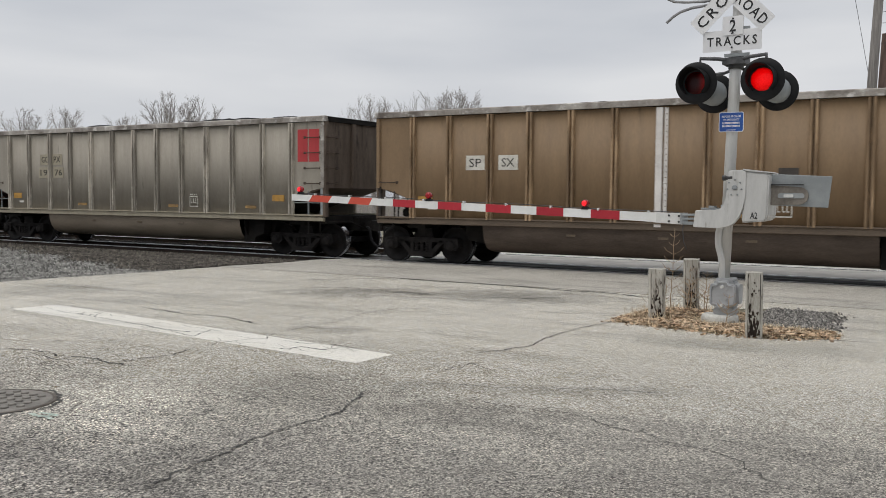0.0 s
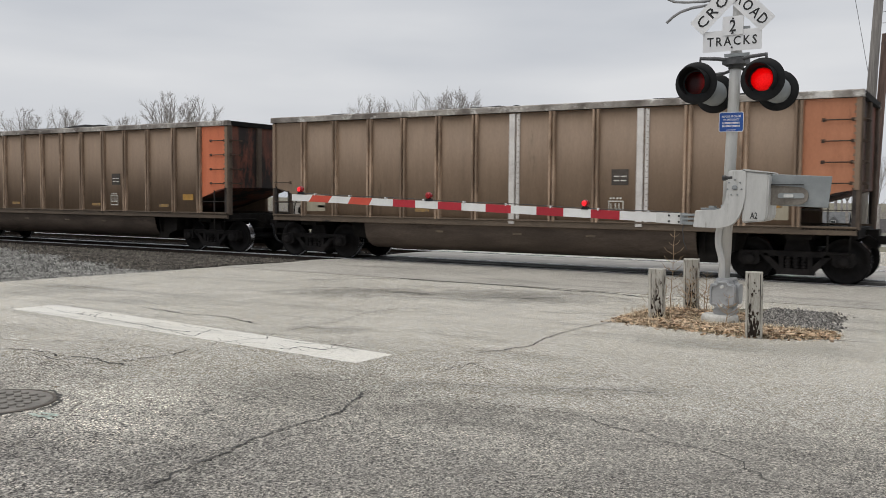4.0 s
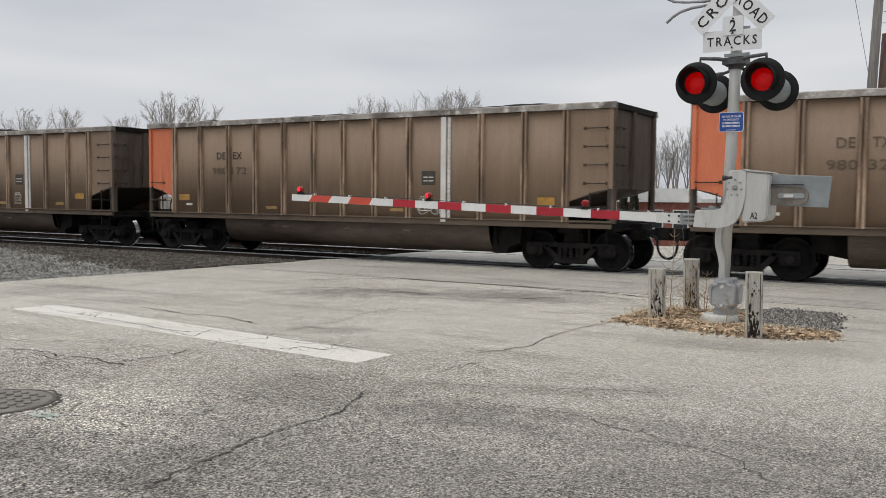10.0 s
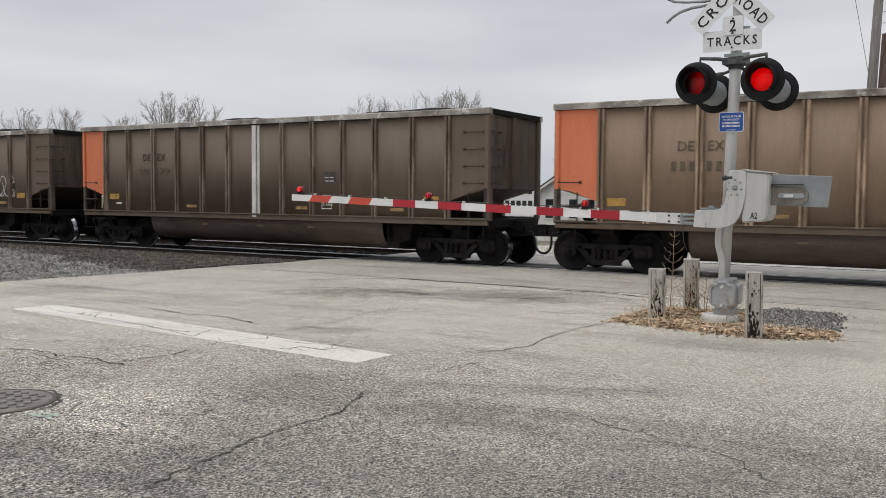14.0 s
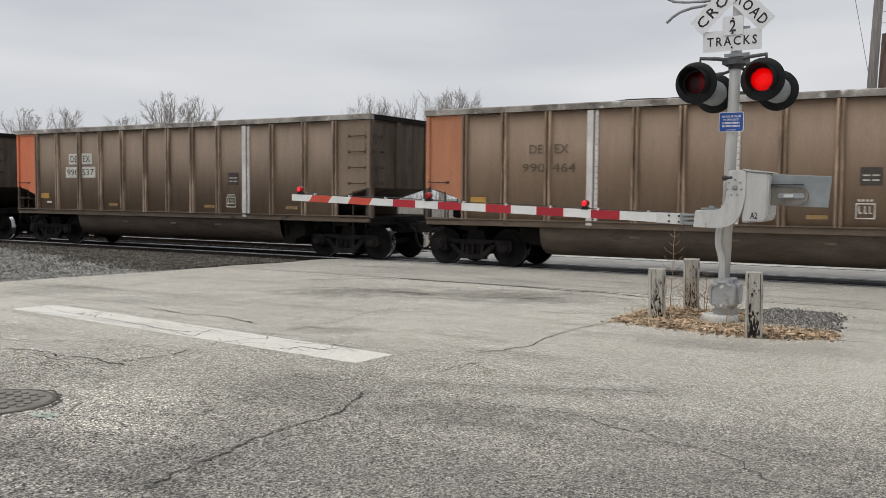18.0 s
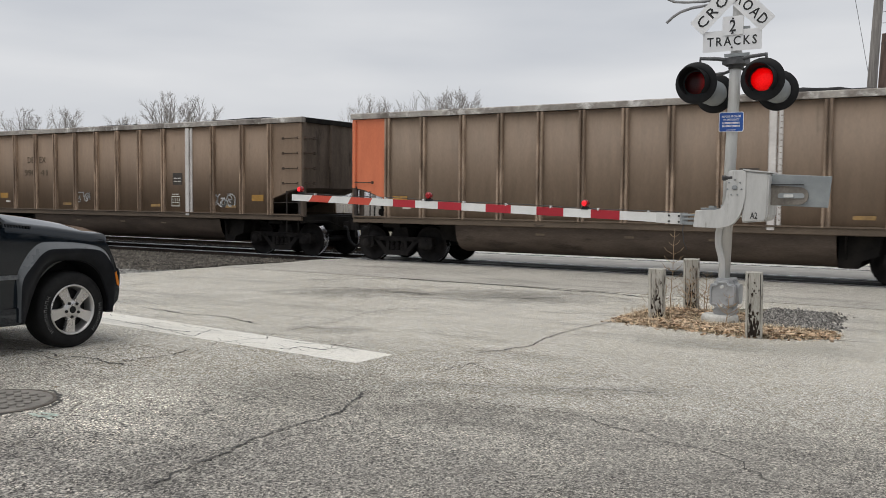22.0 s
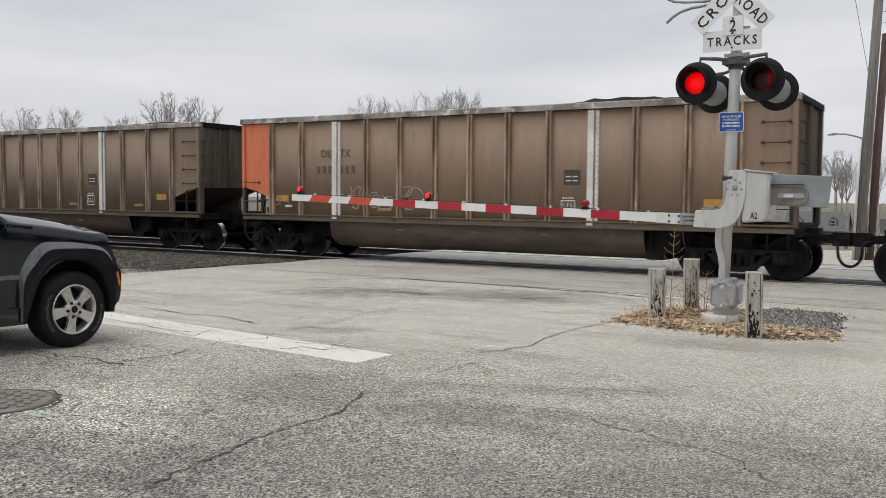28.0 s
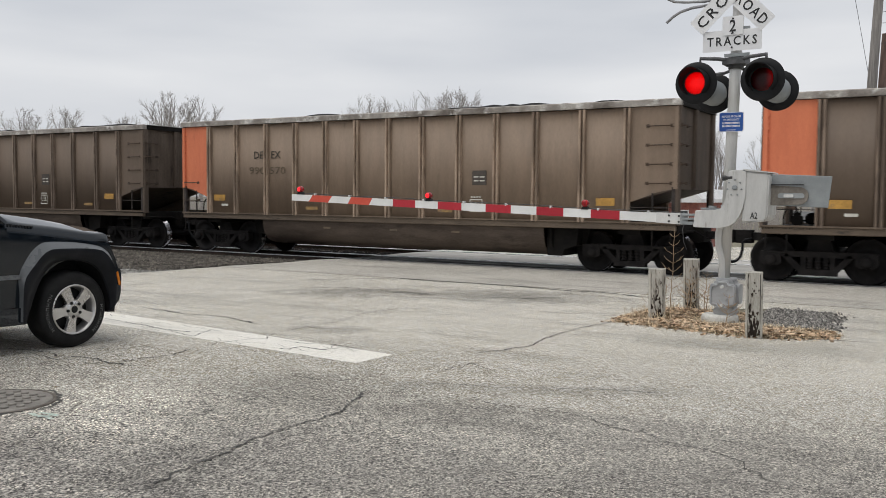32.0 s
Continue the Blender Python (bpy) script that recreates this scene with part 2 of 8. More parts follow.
for _k, (_a, _b) in BROWN.items():
    # pale streaks in the post colour stand for highlights along the ridges
    M["post_" + _k] = surface("car_post_" + _k, tuple(c * 0.75 for c in _a), tuple(c * 1.0 for c in _b), 1.5, 28, 0.6, 0.0, 0.06, (3, 3, 0.5), tuple(c * 1.6 + 0.02 for c in _b), 0.46, 1.2, (0.3, 0.7), 0.08)
    M[_k] = surface("car_paint_" + _k, _a, _b, 2.4, 28, 0.62, 0.0, 0.06, (2.2, 2.2, 0.35), tuple(c * 0.45 for c in _a), 0.30, 1.6, (0.25, 0.75), 0.08)
M["white_post"] = surface("reflective_white_strip", (0.58, 0.55, 0.525), (0.76, 0.73, 0.70), 2, 30, 0.5, spots=(0.38, 0.33, 0.27), spot_amount=0.30, spot_scale=5)
M["toprail"] = surface("scuffed_top_rail", (0.12, 0.10, 0.085), (0.40, 0.37, 0.335), 1.6, 25, 0.6, 0.0, 0.1, (1, 1, 1), (0.66, 0.64, 0.61), 0.40, 3.0)
# underframe, trucks and wheels: grime plus the overhang's shade, both in the colour
M["under"] = surface("grimy_shaded_underframe", (0.006, 0.0055, 0.0055), (0.018, 0.016, 0.014), 3, 35, 0.8, 0.1)
M["tub"] = surface("dusty_tub", (0.069, 0.053, 0.043), (0.112, 0.087, 0.070), 1.4, 25, 0.6, 0.0, 0.05, (0.6, 1, 2.5), (0.05, 0.039, 0.032), 0.36, 1.1)
M["tub_grey"] = surface("dusty_grey_tub", (0.19, 0.155, 0.115), (0.26, 0.215, 0.165), 1.4, 25, 0.62, 0.0, 0.05, (0.6, 1, 2.5))
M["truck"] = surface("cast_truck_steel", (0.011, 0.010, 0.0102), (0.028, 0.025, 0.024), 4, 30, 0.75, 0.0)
# end walls: car paint darkened for the shade between cars, plus soot spots
M["endwall"] = surface("shaded_sooty_end_wall", (0.095, 0.073, 0.058), (0.15, 0.117, 0.093), 2, 25, 0.7, 0.0, 0.06, (2, 2, 0.4), (0.035, 0.029, 0.026), 0.36, 1.3)
M["endwall_orange"] = surface("shaded_sooty_orange_end_wall", (0.10, 0.045, 0.032), (0.27, 0.085, 0.05), 1.2, 25, 0.75, 0.0, 0.06, (1.5, 1.5, 0.5), (0.03, 0.022, 0.02), 0.48, 0.9)
M["bay"] = surface("dark_end_steel", (0.030, 0.026, 0.025), (0.070, 0.060, 0.056), 4, 30, 0.75, 0.0, 0.06, (1, 1, 1), (0.025, 0.022, 0.02), 0.42, 3.0)
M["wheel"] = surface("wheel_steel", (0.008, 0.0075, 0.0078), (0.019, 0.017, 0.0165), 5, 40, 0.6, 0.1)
M["tread"] = surface("bright_wheel_tread", (0.25, 0.25, 0.27), (0.45, 0.45, 0.47), 5, 40, 0.22, 1.0, 0.02)
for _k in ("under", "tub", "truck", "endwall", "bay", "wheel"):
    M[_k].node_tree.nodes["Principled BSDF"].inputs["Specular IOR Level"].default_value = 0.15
M["rung"] = surface("rusty_grab_iron", (0.045, 0.03, 0.022), (0.09, 0.058, 0.04), 6, 40, 0.8)
M["coal"] = surface("coal", (0.006, 0.006, 0.007), (0.022, 0.021, 0.021), 6, 20, 0.9, 0.0, 0.6)
M["coal"].node_tree.nodes["Principled BSDF"].inputs["Specular IOR Level"].default_value = 0.2
M["pale_patch"] = surface("worn_pale_repaint", (0.40, 0.34, 0.255), (0.56, 0.49, 0.38), 5, 20, 0.7, spots=(0.30, 0.23, 0.16), spot_amount=0.42, spot_scale=5)
M["smudge"] = surface("faded_tan_repaint", (0.27, 0.19, 0.125), (0.40, 0.29, 0.19), 5, 20, 0.7, spots=(0.185, 0.132, 0.092), spot_amount=0.48, spot_scale=4)
M["stencil"] = surface("black_stencil", (0.02, 0.018, 0.015), (0.045, 0.04, 0.03), 4, 20, 0.7)
M["faint"] = surface("worn_stencil", (0.09, 0.067, 0.045), (0.14, 0.104, 0.068), 5, 20, 0.75)
M["label_white"] = surface("stencil_white", (0.5, 0.48, 0.43), (0.68, 0.66, 0.6), 3, 20, 0.7)
M["yellow"] = surface("yellow_decal", (0.36, 0.195, 0.04), (0.52, 0.29, 0.065), 3, 20, 0.7, spots=(0.2, 0.14, 0.085), spot_amount=0.38, spot_scale=7)
M["yellow_worn"] = surface("worn_yellow_decal", (0.25, 0.155, 0.06), (0.37, 0.23, 0.085), 6, 20, 0.7, spots=(0.17, 0.12, 0.08), spot_amount=0.42, spot_scale=9)
M["black_plate"] = surface("dark_consolidated_stencil", (0.04, 0.033, 0.028), (0.075, 0.061, 0.05), 4, 20, 0.6)
M["graffiti"] = surface("white_spray_paint", (0.5, 0.5, 0.5), (0.72, 0.72, 0.71), 5, 30, 0.6)
M["graffiti_green"] = surface("green_spray_paint", (0.03, 0.06, 0.035), (0.05, 0.09, 0.055), 5, 30, 0.6)
M["silver"] = surface("aluminium_paint", (0.48, 0.478, 0.465), (0.60, 0.598, 0.583), 3, 60, 0.5, 0.05, 0.02, (3, 3, 0.6), (0.37, 0.36, 0.335), 0.36, 5, grain=0.03)
M["silver_dark"] = surface("weathered_galvanised_steel", (0.23, 0.248, 0.255), (0.31, 0.33, 0.335), 4, 60, 0.55, 0.1, 0.02, grain=0.04)
M["cast_grey"] = surface("cast_grey_metal", (0.34, 0.35, 0.36), (0.44, 0.45, 0.46), 4, 60, 0.5, 0.1, 0.02, spots=(0.24, 0.24, 0.235), spot_amount=0.34, spot_scale=6, grain=0.04)
M["sign"] = surface("sign_white", (0.74, 0.74, 0.75), (0.83, 0.83, 0.84), 1.5, 12, 0.45, 0, 0.0, grain=0.03)
M["black"] = surface("flat_black", (0.008, 0.009, 0.01), (0.02, 0.02, 0.022), 3, 30, 0.55)
M["hood_in"] = surface("visor_black", (0.006, 0.006, 0.007), (0.012, 0.012, 0.013), 3, 30, 0.8)
for _k in ("black", "hood_in"):
    M[_k].node_tree.nodes["Principled BSDF"].inputs["Specular IOR Level"].default_value = 0.2
M["bracket_grey"] = surface("weathered_bracket_metal", (0.055, 0.056, 0.058), (0.13, 0.13, 0.132), 8, 60, 0.55, 0.3)
M["letter"] = surface("sign_black", (0.012, 0.012, 0.014), (0.03, 0.03, 0.03), 3, 30, 0.5)
M["blue"] = surface("sign_blue", (0.012, 0.07, 0.32), (0.02, 0.10, 0.40), 3, 30, 0.4, grain=0.03)
M["arm_white"] = surface("gate_arm_white", (0.68, 0.68, 0.67), (0.8, 0.8, 0.79), 2, 30, 0.45, grain=0.05)
M["arm_red"] = surface("gate_arm_red", (0.36, 0.012, 0.025), (0.46, 0.02, 0.035), 2, 30, 0.45, grain=0.05)
M["arm_orange"] = surface("gate_arm_faded_red", (0.52, 0.06, 0.035), (0.6, 0.09, 0.05), 2, 30, 0.45, grain=0.05)
M["lamp_disc"] = glow("lit_red_lamp_disc", (1.0, 0.016, 0.022), 2.5)


def lens_glass():
    """Red glass that passes light diffusely, with a fine prismatic pattern."""
    m = bpy.data.materials.new("red_lens_glass")
    m.use_nodes = True
    n, l = m.node_tree.nodes, m.node_tree.links
    b = n["Principled BSDF"]
    b.inputs["Base Color"].default_value, b.inputs["Roughness"].default_value = (0.05, 0.003, 0.005, 1), 0.25
    tc, v, r = n.new("ShaderNodeTexCoord"), n.new("ShaderNodeTexVoronoi"), n.new("ShaderNodeValToRGB")
    v.inputs["Scale"].default_value = 62.0
    r.color_ramp.elements[0].color, r.color_ramp.elements[1].color = (1.0, 0.06, 0.07, 1), (0.50, 0.003, 0.009, 1)
    l.new(tc.outputs["Object"], v.inputs["Vector"])
    l.new(v.outputs["Distance"], r.inputs[0])
    t, x = n.new("ShaderNodeBsdfTranslucent"), n.new("ShaderNodeMixShader")
    l.new(r.outputs[0], t.inputs["Color"])
    x.inputs[0].default_value = 0.5
    l.new(b.outputs[0], x.inputs[1])
    l.new(t.outputs[0], x.inputs[2])
    l.new(x.outputs[0], n["Material Output"].inputs["Surface"])
    return m


M["lens"] = lens_glass()
M["lamp_on"] = glow("lit_red_lamp", (1.0, 0.010, 0.018), 1.15)
M["arm_lamp"] = surface("red_arm_lamp_lens", (0.20, 0.005, 0.008), (0.34, 0.010, 0.015), 20, 80, 0.2)
M["weight_arm"] = surface("weathered_arm_steel", (0.13, 0.115, 0.098), (0.25, 0.225, 0.195), 4, 40, 0.6, 0.2)
M["footing"] = surface("pale_footing_concrete", (0.46, 0.45, 0.42), (0.62, 0.61, 0.57), 5, 40, 0.9, spots=(0.27, 0.25, 0.22), spot_amount=0.34, spot_scale=7)
M["post_paint"] = surface("peeling_painted_wood", (0.36, 0.342, 0.30), (0.52, 0.50, 0.45), 3, 30, 0.85, 0, 0.35, (3.6, 3.6, 0.85), (0.10, 0.075, 0.055), 0.40, 4.2)
M["bare_wood"] = surface("bare_dark_timber", (0.018, 0.012, 0.008), (0.05, 0.034, 0.024), 5, 40, 0.9, 0, 0.2, (4, 4, 0.8))
M["grass_dry"] = surface("dry_grass", (0.52, 0.41, 0.27), (0.76, 0.63, 0.45), 6, 30, 0.9)
M["leaf_dry"] = surface("dead_leaves", (0.34, 0.232, 0.15), (0.66, 0.50, 0.345), 8, 30, 0.85)
M["stem"] = surface("dead_weed_stem", (0.30, 0.21, 0.13), (0.46, 0.35, 0.23), 8, 40, 0.9)
# bark paled to put the haze over distant trees into its colour
M["bark"] = surface("hazed_winter_bark", (0.25, 0.23, 0.218), (0.40, 0.372, 0.355), 3, 20, 0.95)
M["polewood"] = surface("weathered_pole_wood", (0.15, 0.138, 0.128), (0.27, 0.255, 0.24), 3, 30, 0.9, 0, 0.3, (8, 8, 0.5))
M["polebrown"] = surface("creosote_pole_wood", (0.085, 0.055, 0.045), (0.16, 0.105, 0.085), 3, 30, 0.9, 0, 0.3, (8, 8, 0.5))
M["siding_white"] = surface("white_siding", (0.62, 0.62, 0.6), (0.74, 0.74, 0.72), 1.5, 20, 0.7)
M["siding_grey"] = surface("grey_siding", (0.10, 0.102, 0.105), (0.145, 0.148, 0.152), 1.5, 20, 0.8)
M["roof_dark"] = surface("asphalt_shingle", (0.05, 0.047, 0.047), (0.10, 0.093, 0.093), 3, 12, 0.9)
M["roof_white"] = surface("white_roofing", (0.6, 0.6, 0.6), (0.72, 0.72, 0.72), 2, 20, 0.7)
M["brick"] = surface("red_brickwork", (0.20, 0.07, 0.055), (0.32, 0.13, 0.10), 3, 14, 0.9)
M["glass_dark"] = surface("dark_window_glass", (0.02, 0.025, 0.03), (0.05, 0.055, 0.06), 1, 10, 0.08, 0.0, 0.0)
M["trim"] = surface("white_trim", (0.6, 0.6, 0.59), (0.72, 0.72, 0.7), 2, 20, 0.6)
M["cable"] = surface("cable_black", (0.03, 0.03, 0.032), (0.06, 0.06, 0.062), 5, 30, 0.6)
M["conduit"] = surface("grey_cable", (0.22, 0.22, 0.23), (0.32, 0.32, 0.33), 5, 30, 0.6)


# ---- mesh helpers ----
def box(bm, x0, x1, y0, y1, z0, z1):
    v = [bm.verts.new((x, y, z)) for x in (x0, x1) for y in (y0, y1) for z in (z0, z1)]
    for f in ((0, 1, 3, 2), (4, 6, 7, 5), (0, 4, 5, 1), (2, 3, 7, 6), (0, 2, 6, 4), (1, 5, 7, 3)):
        bm.faces.new([v[i] for i in f])
    return v


def prism(bm, poly, axis, a, b):
    """A polygon, in the two axes that are left, drawn out along axis from a to b."""
    def at(p, h):
        return {"x": (h, p[0], p[1]), "y": (p[0], h, p[1]), "z": (p[0], p[1], h)}[axis]
    lo, hi = [bm.verts.new(at(p, a)) for p in poly], [bm.verts.new(at(p, b)) for p in poly]
    bm.faces.new(lo)
    bm.faces.new(hi[::-1])
    for i in range(len(poly)):
        j = (i + 1) % len(poly)
        bm.faces.new((lo[j], lo[i], hi[i], hi[j]))


def rod(bm, p, q, r, seg=8, r2=None):
    p, q = Vector(p), Vector(q)
    d = (q - p).normalized()
    s = d.orthogonal().normalized()
    u = d.cross(s)
    r2 = r if r2 is None else r2
    ring = []
    for c, rad in ((p, r), (q, r2)):
        ring.append([bm.verts.new(c + (s * math.cos(2 * math.pi * k / seg) + u * math.sin(2 * math.pi * k / seg)) * rad) for k in range(seg)])
    for k in range(seg):
        j = (k + 1) % seg
        bm.faces.new((ring[0][k], ring[0][j], ring[1][j], ring[1][k])).smooth = seg > 6
    bm.faces.new(ring[0][::-1])
    bm.faces.new(ring[1])


def pipe(bm, pts, r, seg=6, r2=None):
    """A round bar that follows the points, in one skin, tapering to r2."""
    pts = [Vector(q) for q in pts]
    r2 = r if r2 is None else r2
    n, rings = len(pts), []
    side = None
    for k, q in enumerate(pts):
        d = (pts[min(k + 1, n - 1)] - pts[max(k - 1, 0)]).normalized()
        side = d.orthogonal().normalized() if side is None else (side - d * side.dot(d)).normalized()
        up = d.cross(side)
        rad = r + (r2 - r) * k / (n - 1)
        rings.append([bm.verts.new(q + (side * math.cos(2 * math.pi * j / seg) + up * math.sin(2 * math.pi * j / seg)) * rad) for j in range(seg)])
    for ra, rb in zip(rings, rings[1:]):
        for j in range(seg):
            bm.faces.new((ra[j], ra[(j + 1) % seg], rb[(j + 1) % seg], rb[j])).smooth = seg > 4
    bm.faces.new(rings[0][::-1])
    bm.faces.new(rings[-1])


def bend(pts, n=6):
    """More points along a smooth line through the given ones."""
    pts = [Vector(q) for q in pts]
    ext = [pts[0] * 2 - pts[1]] + pts + [pts[-1] * 2 - pts[-2]]
    out = []
    for k in range(len(pts) - 1):
        a, b, c, d = ext[k:k + 4]
        for j in range(n):
            t = j / n
            out.append(0.5 * (2 * b + (c - a) * t + (2 * a - 5 * b + 4 * c - d) * t * t + (3 * b - a - 3 * c + d) * t ** 3))
    return out + [pts[-1]]


def lathe(bm, prof, axis, seg=24, centre=(0, 0, 0), caps=True):
    """Turns a profile of (along, radius) round an axis through the centre."""
    rings = []
    for a, r in prof:
        ring = []
        for k in range(seg):
            c, s = math.cos(2 * math.pi * k / seg) * r, math.sin(2 * math.pi * k / seg) * r
            p = {"x": (a, c, s), "y": (s, a, c), "z": (c, s, a)}[axis]
            ring.append(bm.verts.new(Vector(p) + Vector(centre)))
        rings.append(ring)
    for r0, r1 in zip(rings, rings[1:]):
        for k in range(seg):
            j = (k + 1) % seg
            bm.faces.new((r0[k], r0[j], r1[j], r1[k])).smooth = True
    if caps:
        bm.faces.new(rings[0][::-1])
        bm.faces.new(rings[-1])


def bar(bm, a, b, w, y0, y1):
    """A straight bar in the xz plane from a to b, w wide, between y0 and y1."""
    a, b = Vector(a), Vector(b)
    d = (b - a).normalized()
    s = Vector((-d.y, d.x)) * w / 2
    prism(bm, [a + s, b + s, b - s, a - s], "y", y0, y1)


def rounded(x0, x1, z0, z1, r, n=4):
    """A rectangle's outline with round corners."""
    out = []
    for cx, cz, s in ((x1 - r, z1 - r, 0), (x0 + r, z1 - r, 90), (x0 + r, z0 + r, 180), (x1 - r, z0 + r, 270)):
        out += [(cx + r * math.cos(radians(s + 90 * k / n)), cz + r * math.sin(radians(s + 90 * k / n))) for k in range(n + 1)]
    return out


def finish(bm, name, material):
    bmesh.ops.recalc_face_normals(bm, faces=bm.faces)
    me = bpy.data.meshes.new(name)
    bm.to_mesh(me)
    bm.free()
    me.materials.append(material)
    return me


def part(name, bm, material, parent, label=""):
    ob = new(name, finish(bm, name, material))
    ob.parent = parent
    return tagged(ob, label)


def thing(name, label, category, at=None, group="", kind=""):
    ob = new(name)
    ob.empty_display_size = 0.2
    if at:
        ob.matrix_basis = at
    return tagged(ob, label, category, group, kind)


def solid(name, bm, material, label, category="", group="", kind=""):
    return tagged(new(name, finish(bm, name, material)), label, category, group, kind)


KEPT = {}


def shared(key, material, make):
    """One mesh for all alike pieces of a material."""
    k = (key, material.name)
    if k not in KEPT:
        bm = bmesh.new()
        make(bm)
        KEPT[k] = finish(bm, key, material)
    return KEPT[k]


def piece(name, mesh, parent, m=None, label=""):
    ob = new(name, mesh)
    ob.parent = parent
    if m:
        ob.matrix_basis = m
    return tagged(ob, label)


TEXTS = {}


def letters(text, width, height, material, thick=0.004, bold=0.012, space=1.0):
    """Writing as a mesh, centred, in the xz plane, facing -y; width 0 keeps the font's own proportion."""
    key = (text, round(width, 3), round(height, 3), material.name)
    if key in TEXTS:
        return TEXTS[key]
    cu = bpy.data.curves.new("writing", "FONT")
    cu.body, cu.extrude, cu.resolution_u, cu.offset = text, 0.01, 2, bold
    cu.space_character = space
    ob = bpy.data.objects.new("writing", cu)
    scene.collection.objects.link(ob)
    dep = bpy.context.evaluated_depsgraph_get()
    me = bpy.data.meshes.new_from_object(ob.evaluated_get(dep))
    bpy.data.objects.remove(ob)
    co = np.empty(len(me.vertices) * 3)
    me.vertices.foreach_get("co", co)
    co = co.reshape(-1, 3)
    lo, hi = co.min(0), co.max(0)
    k = height / (hi[1] - lo[1])
    kx = width / (hi[0] - lo[0]) if width else k
    out = np.c_[(co[:, 0] - (lo[0] + hi[0]) / 2) * kx, -(co[:, 2] - lo[2]) / (hi[2] - lo[2]) * thick, (co[:, 1] - (lo[1] + hi[1]) / 2) * k]
    me.vertices.foreach_set("co", out.ravel())
    me.materials.clear()
    me.materials.append(material)
    me.update()
    TEXTS[key] = me
    return me


# ---- ground, road and track ----
SLOPE, CREST = 0.0145, 17.3
TRACK_Y = 20.14


def ground_z(y):
    return SLOPE * (CREST - max(min(y, CREST), -40.0))


def land_z(y):
    """The land falls away gently beyond the tracks."""
    return ground_z(y) - 0.045 * max(0.0, min(y, 215.0) - 28.0)


def sheet(name, xs, ys, height, material, label, category="", thick=0.0):
    """A height field over a grid of lines, with a skirt where it has thickness."""
    verts = [(x, y, height(x, y)) for y in ys for x in xs]
    nx, ny = len(xs), len(ys)
    faces = [(j * nx + i, j * nx + i + 1, (j + 1) * nx + i + 1, (j + 1) * nx + i) for j in range(ny - 1) for i in range(nx - 1)]
    if thick:
        rim = [i for i in range(nx)] + [j * nx + nx - 1 for j in range(1, ny)] + [(ny - 1) * nx + i for i in range(nx - 2, -1, -1)] + [j * nx for j in range(ny - 2, 0, -1)]
        base = len(verts)
        verts += [(verts[i][0], verts[i][1], verts[i][2] - thick) for i in rim]
        n = len(rim)
        faces += [(rim[k], base + k, base + (k + 1) % n, rim[(k + 1) % n]) for k in range(n)]
    me = bpy.data.meshes.new(name)
    me.from_pydata(verts, [], faces)
    me.materials.append(material)
    return tagged(new(name, me), label, category, kind="structure")


_far = [-2500, -1200, -500, -200, -100, -70]
sheet("ground", _far + list(range(-60, 61, 4)) + [-v for v in _far[::-1]], _far + list(range(-60, 27, 4)) + [28, 40, 60, 100, 140, 200, 215, 500, 1200, 2500],
      lambda x, y: land_z(y) - (0.33 if 18 < y < 27 else 0.07), M["earth"], "dull winter earth and dead grass around the crossing", "ground")


def road_edge(y):
    return -15.3 + 0.22 * noise.noise((0.35 * y, 3.1, 0)) + 0.08 * noise.noise((1.9 * y, 7.7, 0))


def road_sheet(name, y0, y1, step, z, material, label):
    ys = [y0 + (y1 - y0) * k / max(1, round((y1 - y0) / step)) for k in range(max(1, round((y1 - y0) / step)) + 1)]
    us = [0, 0.012, 0.05, 0.12, 0.2, 0.3, 0.4, 0.5, 0.65, 0.8, 1.0]
    verts = [(road_edge(y) * (1 - u) + 42 * u, y, z(y) - (0.05 if u == 0 else 0)) for y in ys for u in us]
    nu = len(us)
    faces = [(j * nu + i, j * nu + i + 1, (j + 1) * nu + i + 1, (j + 1) * nu + i) for j in range(len(ys) - 1) for i in range(nu - 1)]
    me = bpy.data.meshes.new(name)
    me.from_pydata(verts, [], faces)
    for p in me.polygons:
        p.use_smooth = True
    me.materials.append(material)
    return tagged(new(name, me), label, "road", kind="structure")


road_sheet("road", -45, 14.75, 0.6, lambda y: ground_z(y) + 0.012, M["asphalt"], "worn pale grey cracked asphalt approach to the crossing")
road_sheet("road_crossing", 14.77, 19.05, 0.4, lambda y: ground_z(y) + 0.016 - 0.01 * (y > 18.9), M["crossing"], "smooth pale asphalt apron beside the rails")
# two black strips: the flangeway, made wide to hold the train's shade
road_sheet("flangeway_outer", 19.06, 19.34, 0.14, lambda y: -0.012, M["flangeway_shade"], "black strip along the near rail, flangeway and train's shade")
road_sheet("flangeway_inner", 19.44, 19.72, 0.14, lambda y: -0.03, M["flangeway_shade"], "black strip inside the near rail, flangeway and train's shade")
# its dark colour carries the shade under the train
road_sheet("road_infill", 19.73, 20.78, 0.4, lambda y: -0.02, M["shaded_panel"], "paved strip between the rails of the crossing")
road_sheet("road_between", 21.0, 23.6, 0.4, lambda y: -0.02, M["panel"], "pale paved strip between the two tracks")
road_sheet("road_infill_far", 23.85, 25.1, 0.4, lambda y: -0.02, M["panel"], "paved strip between the far track's rails")
road_sheet("road_far", 25.35, 60, 2.0, lambda y: land_z(y) - 0.02, M["asphalt"], "pale asphalt street beyond the tracks")


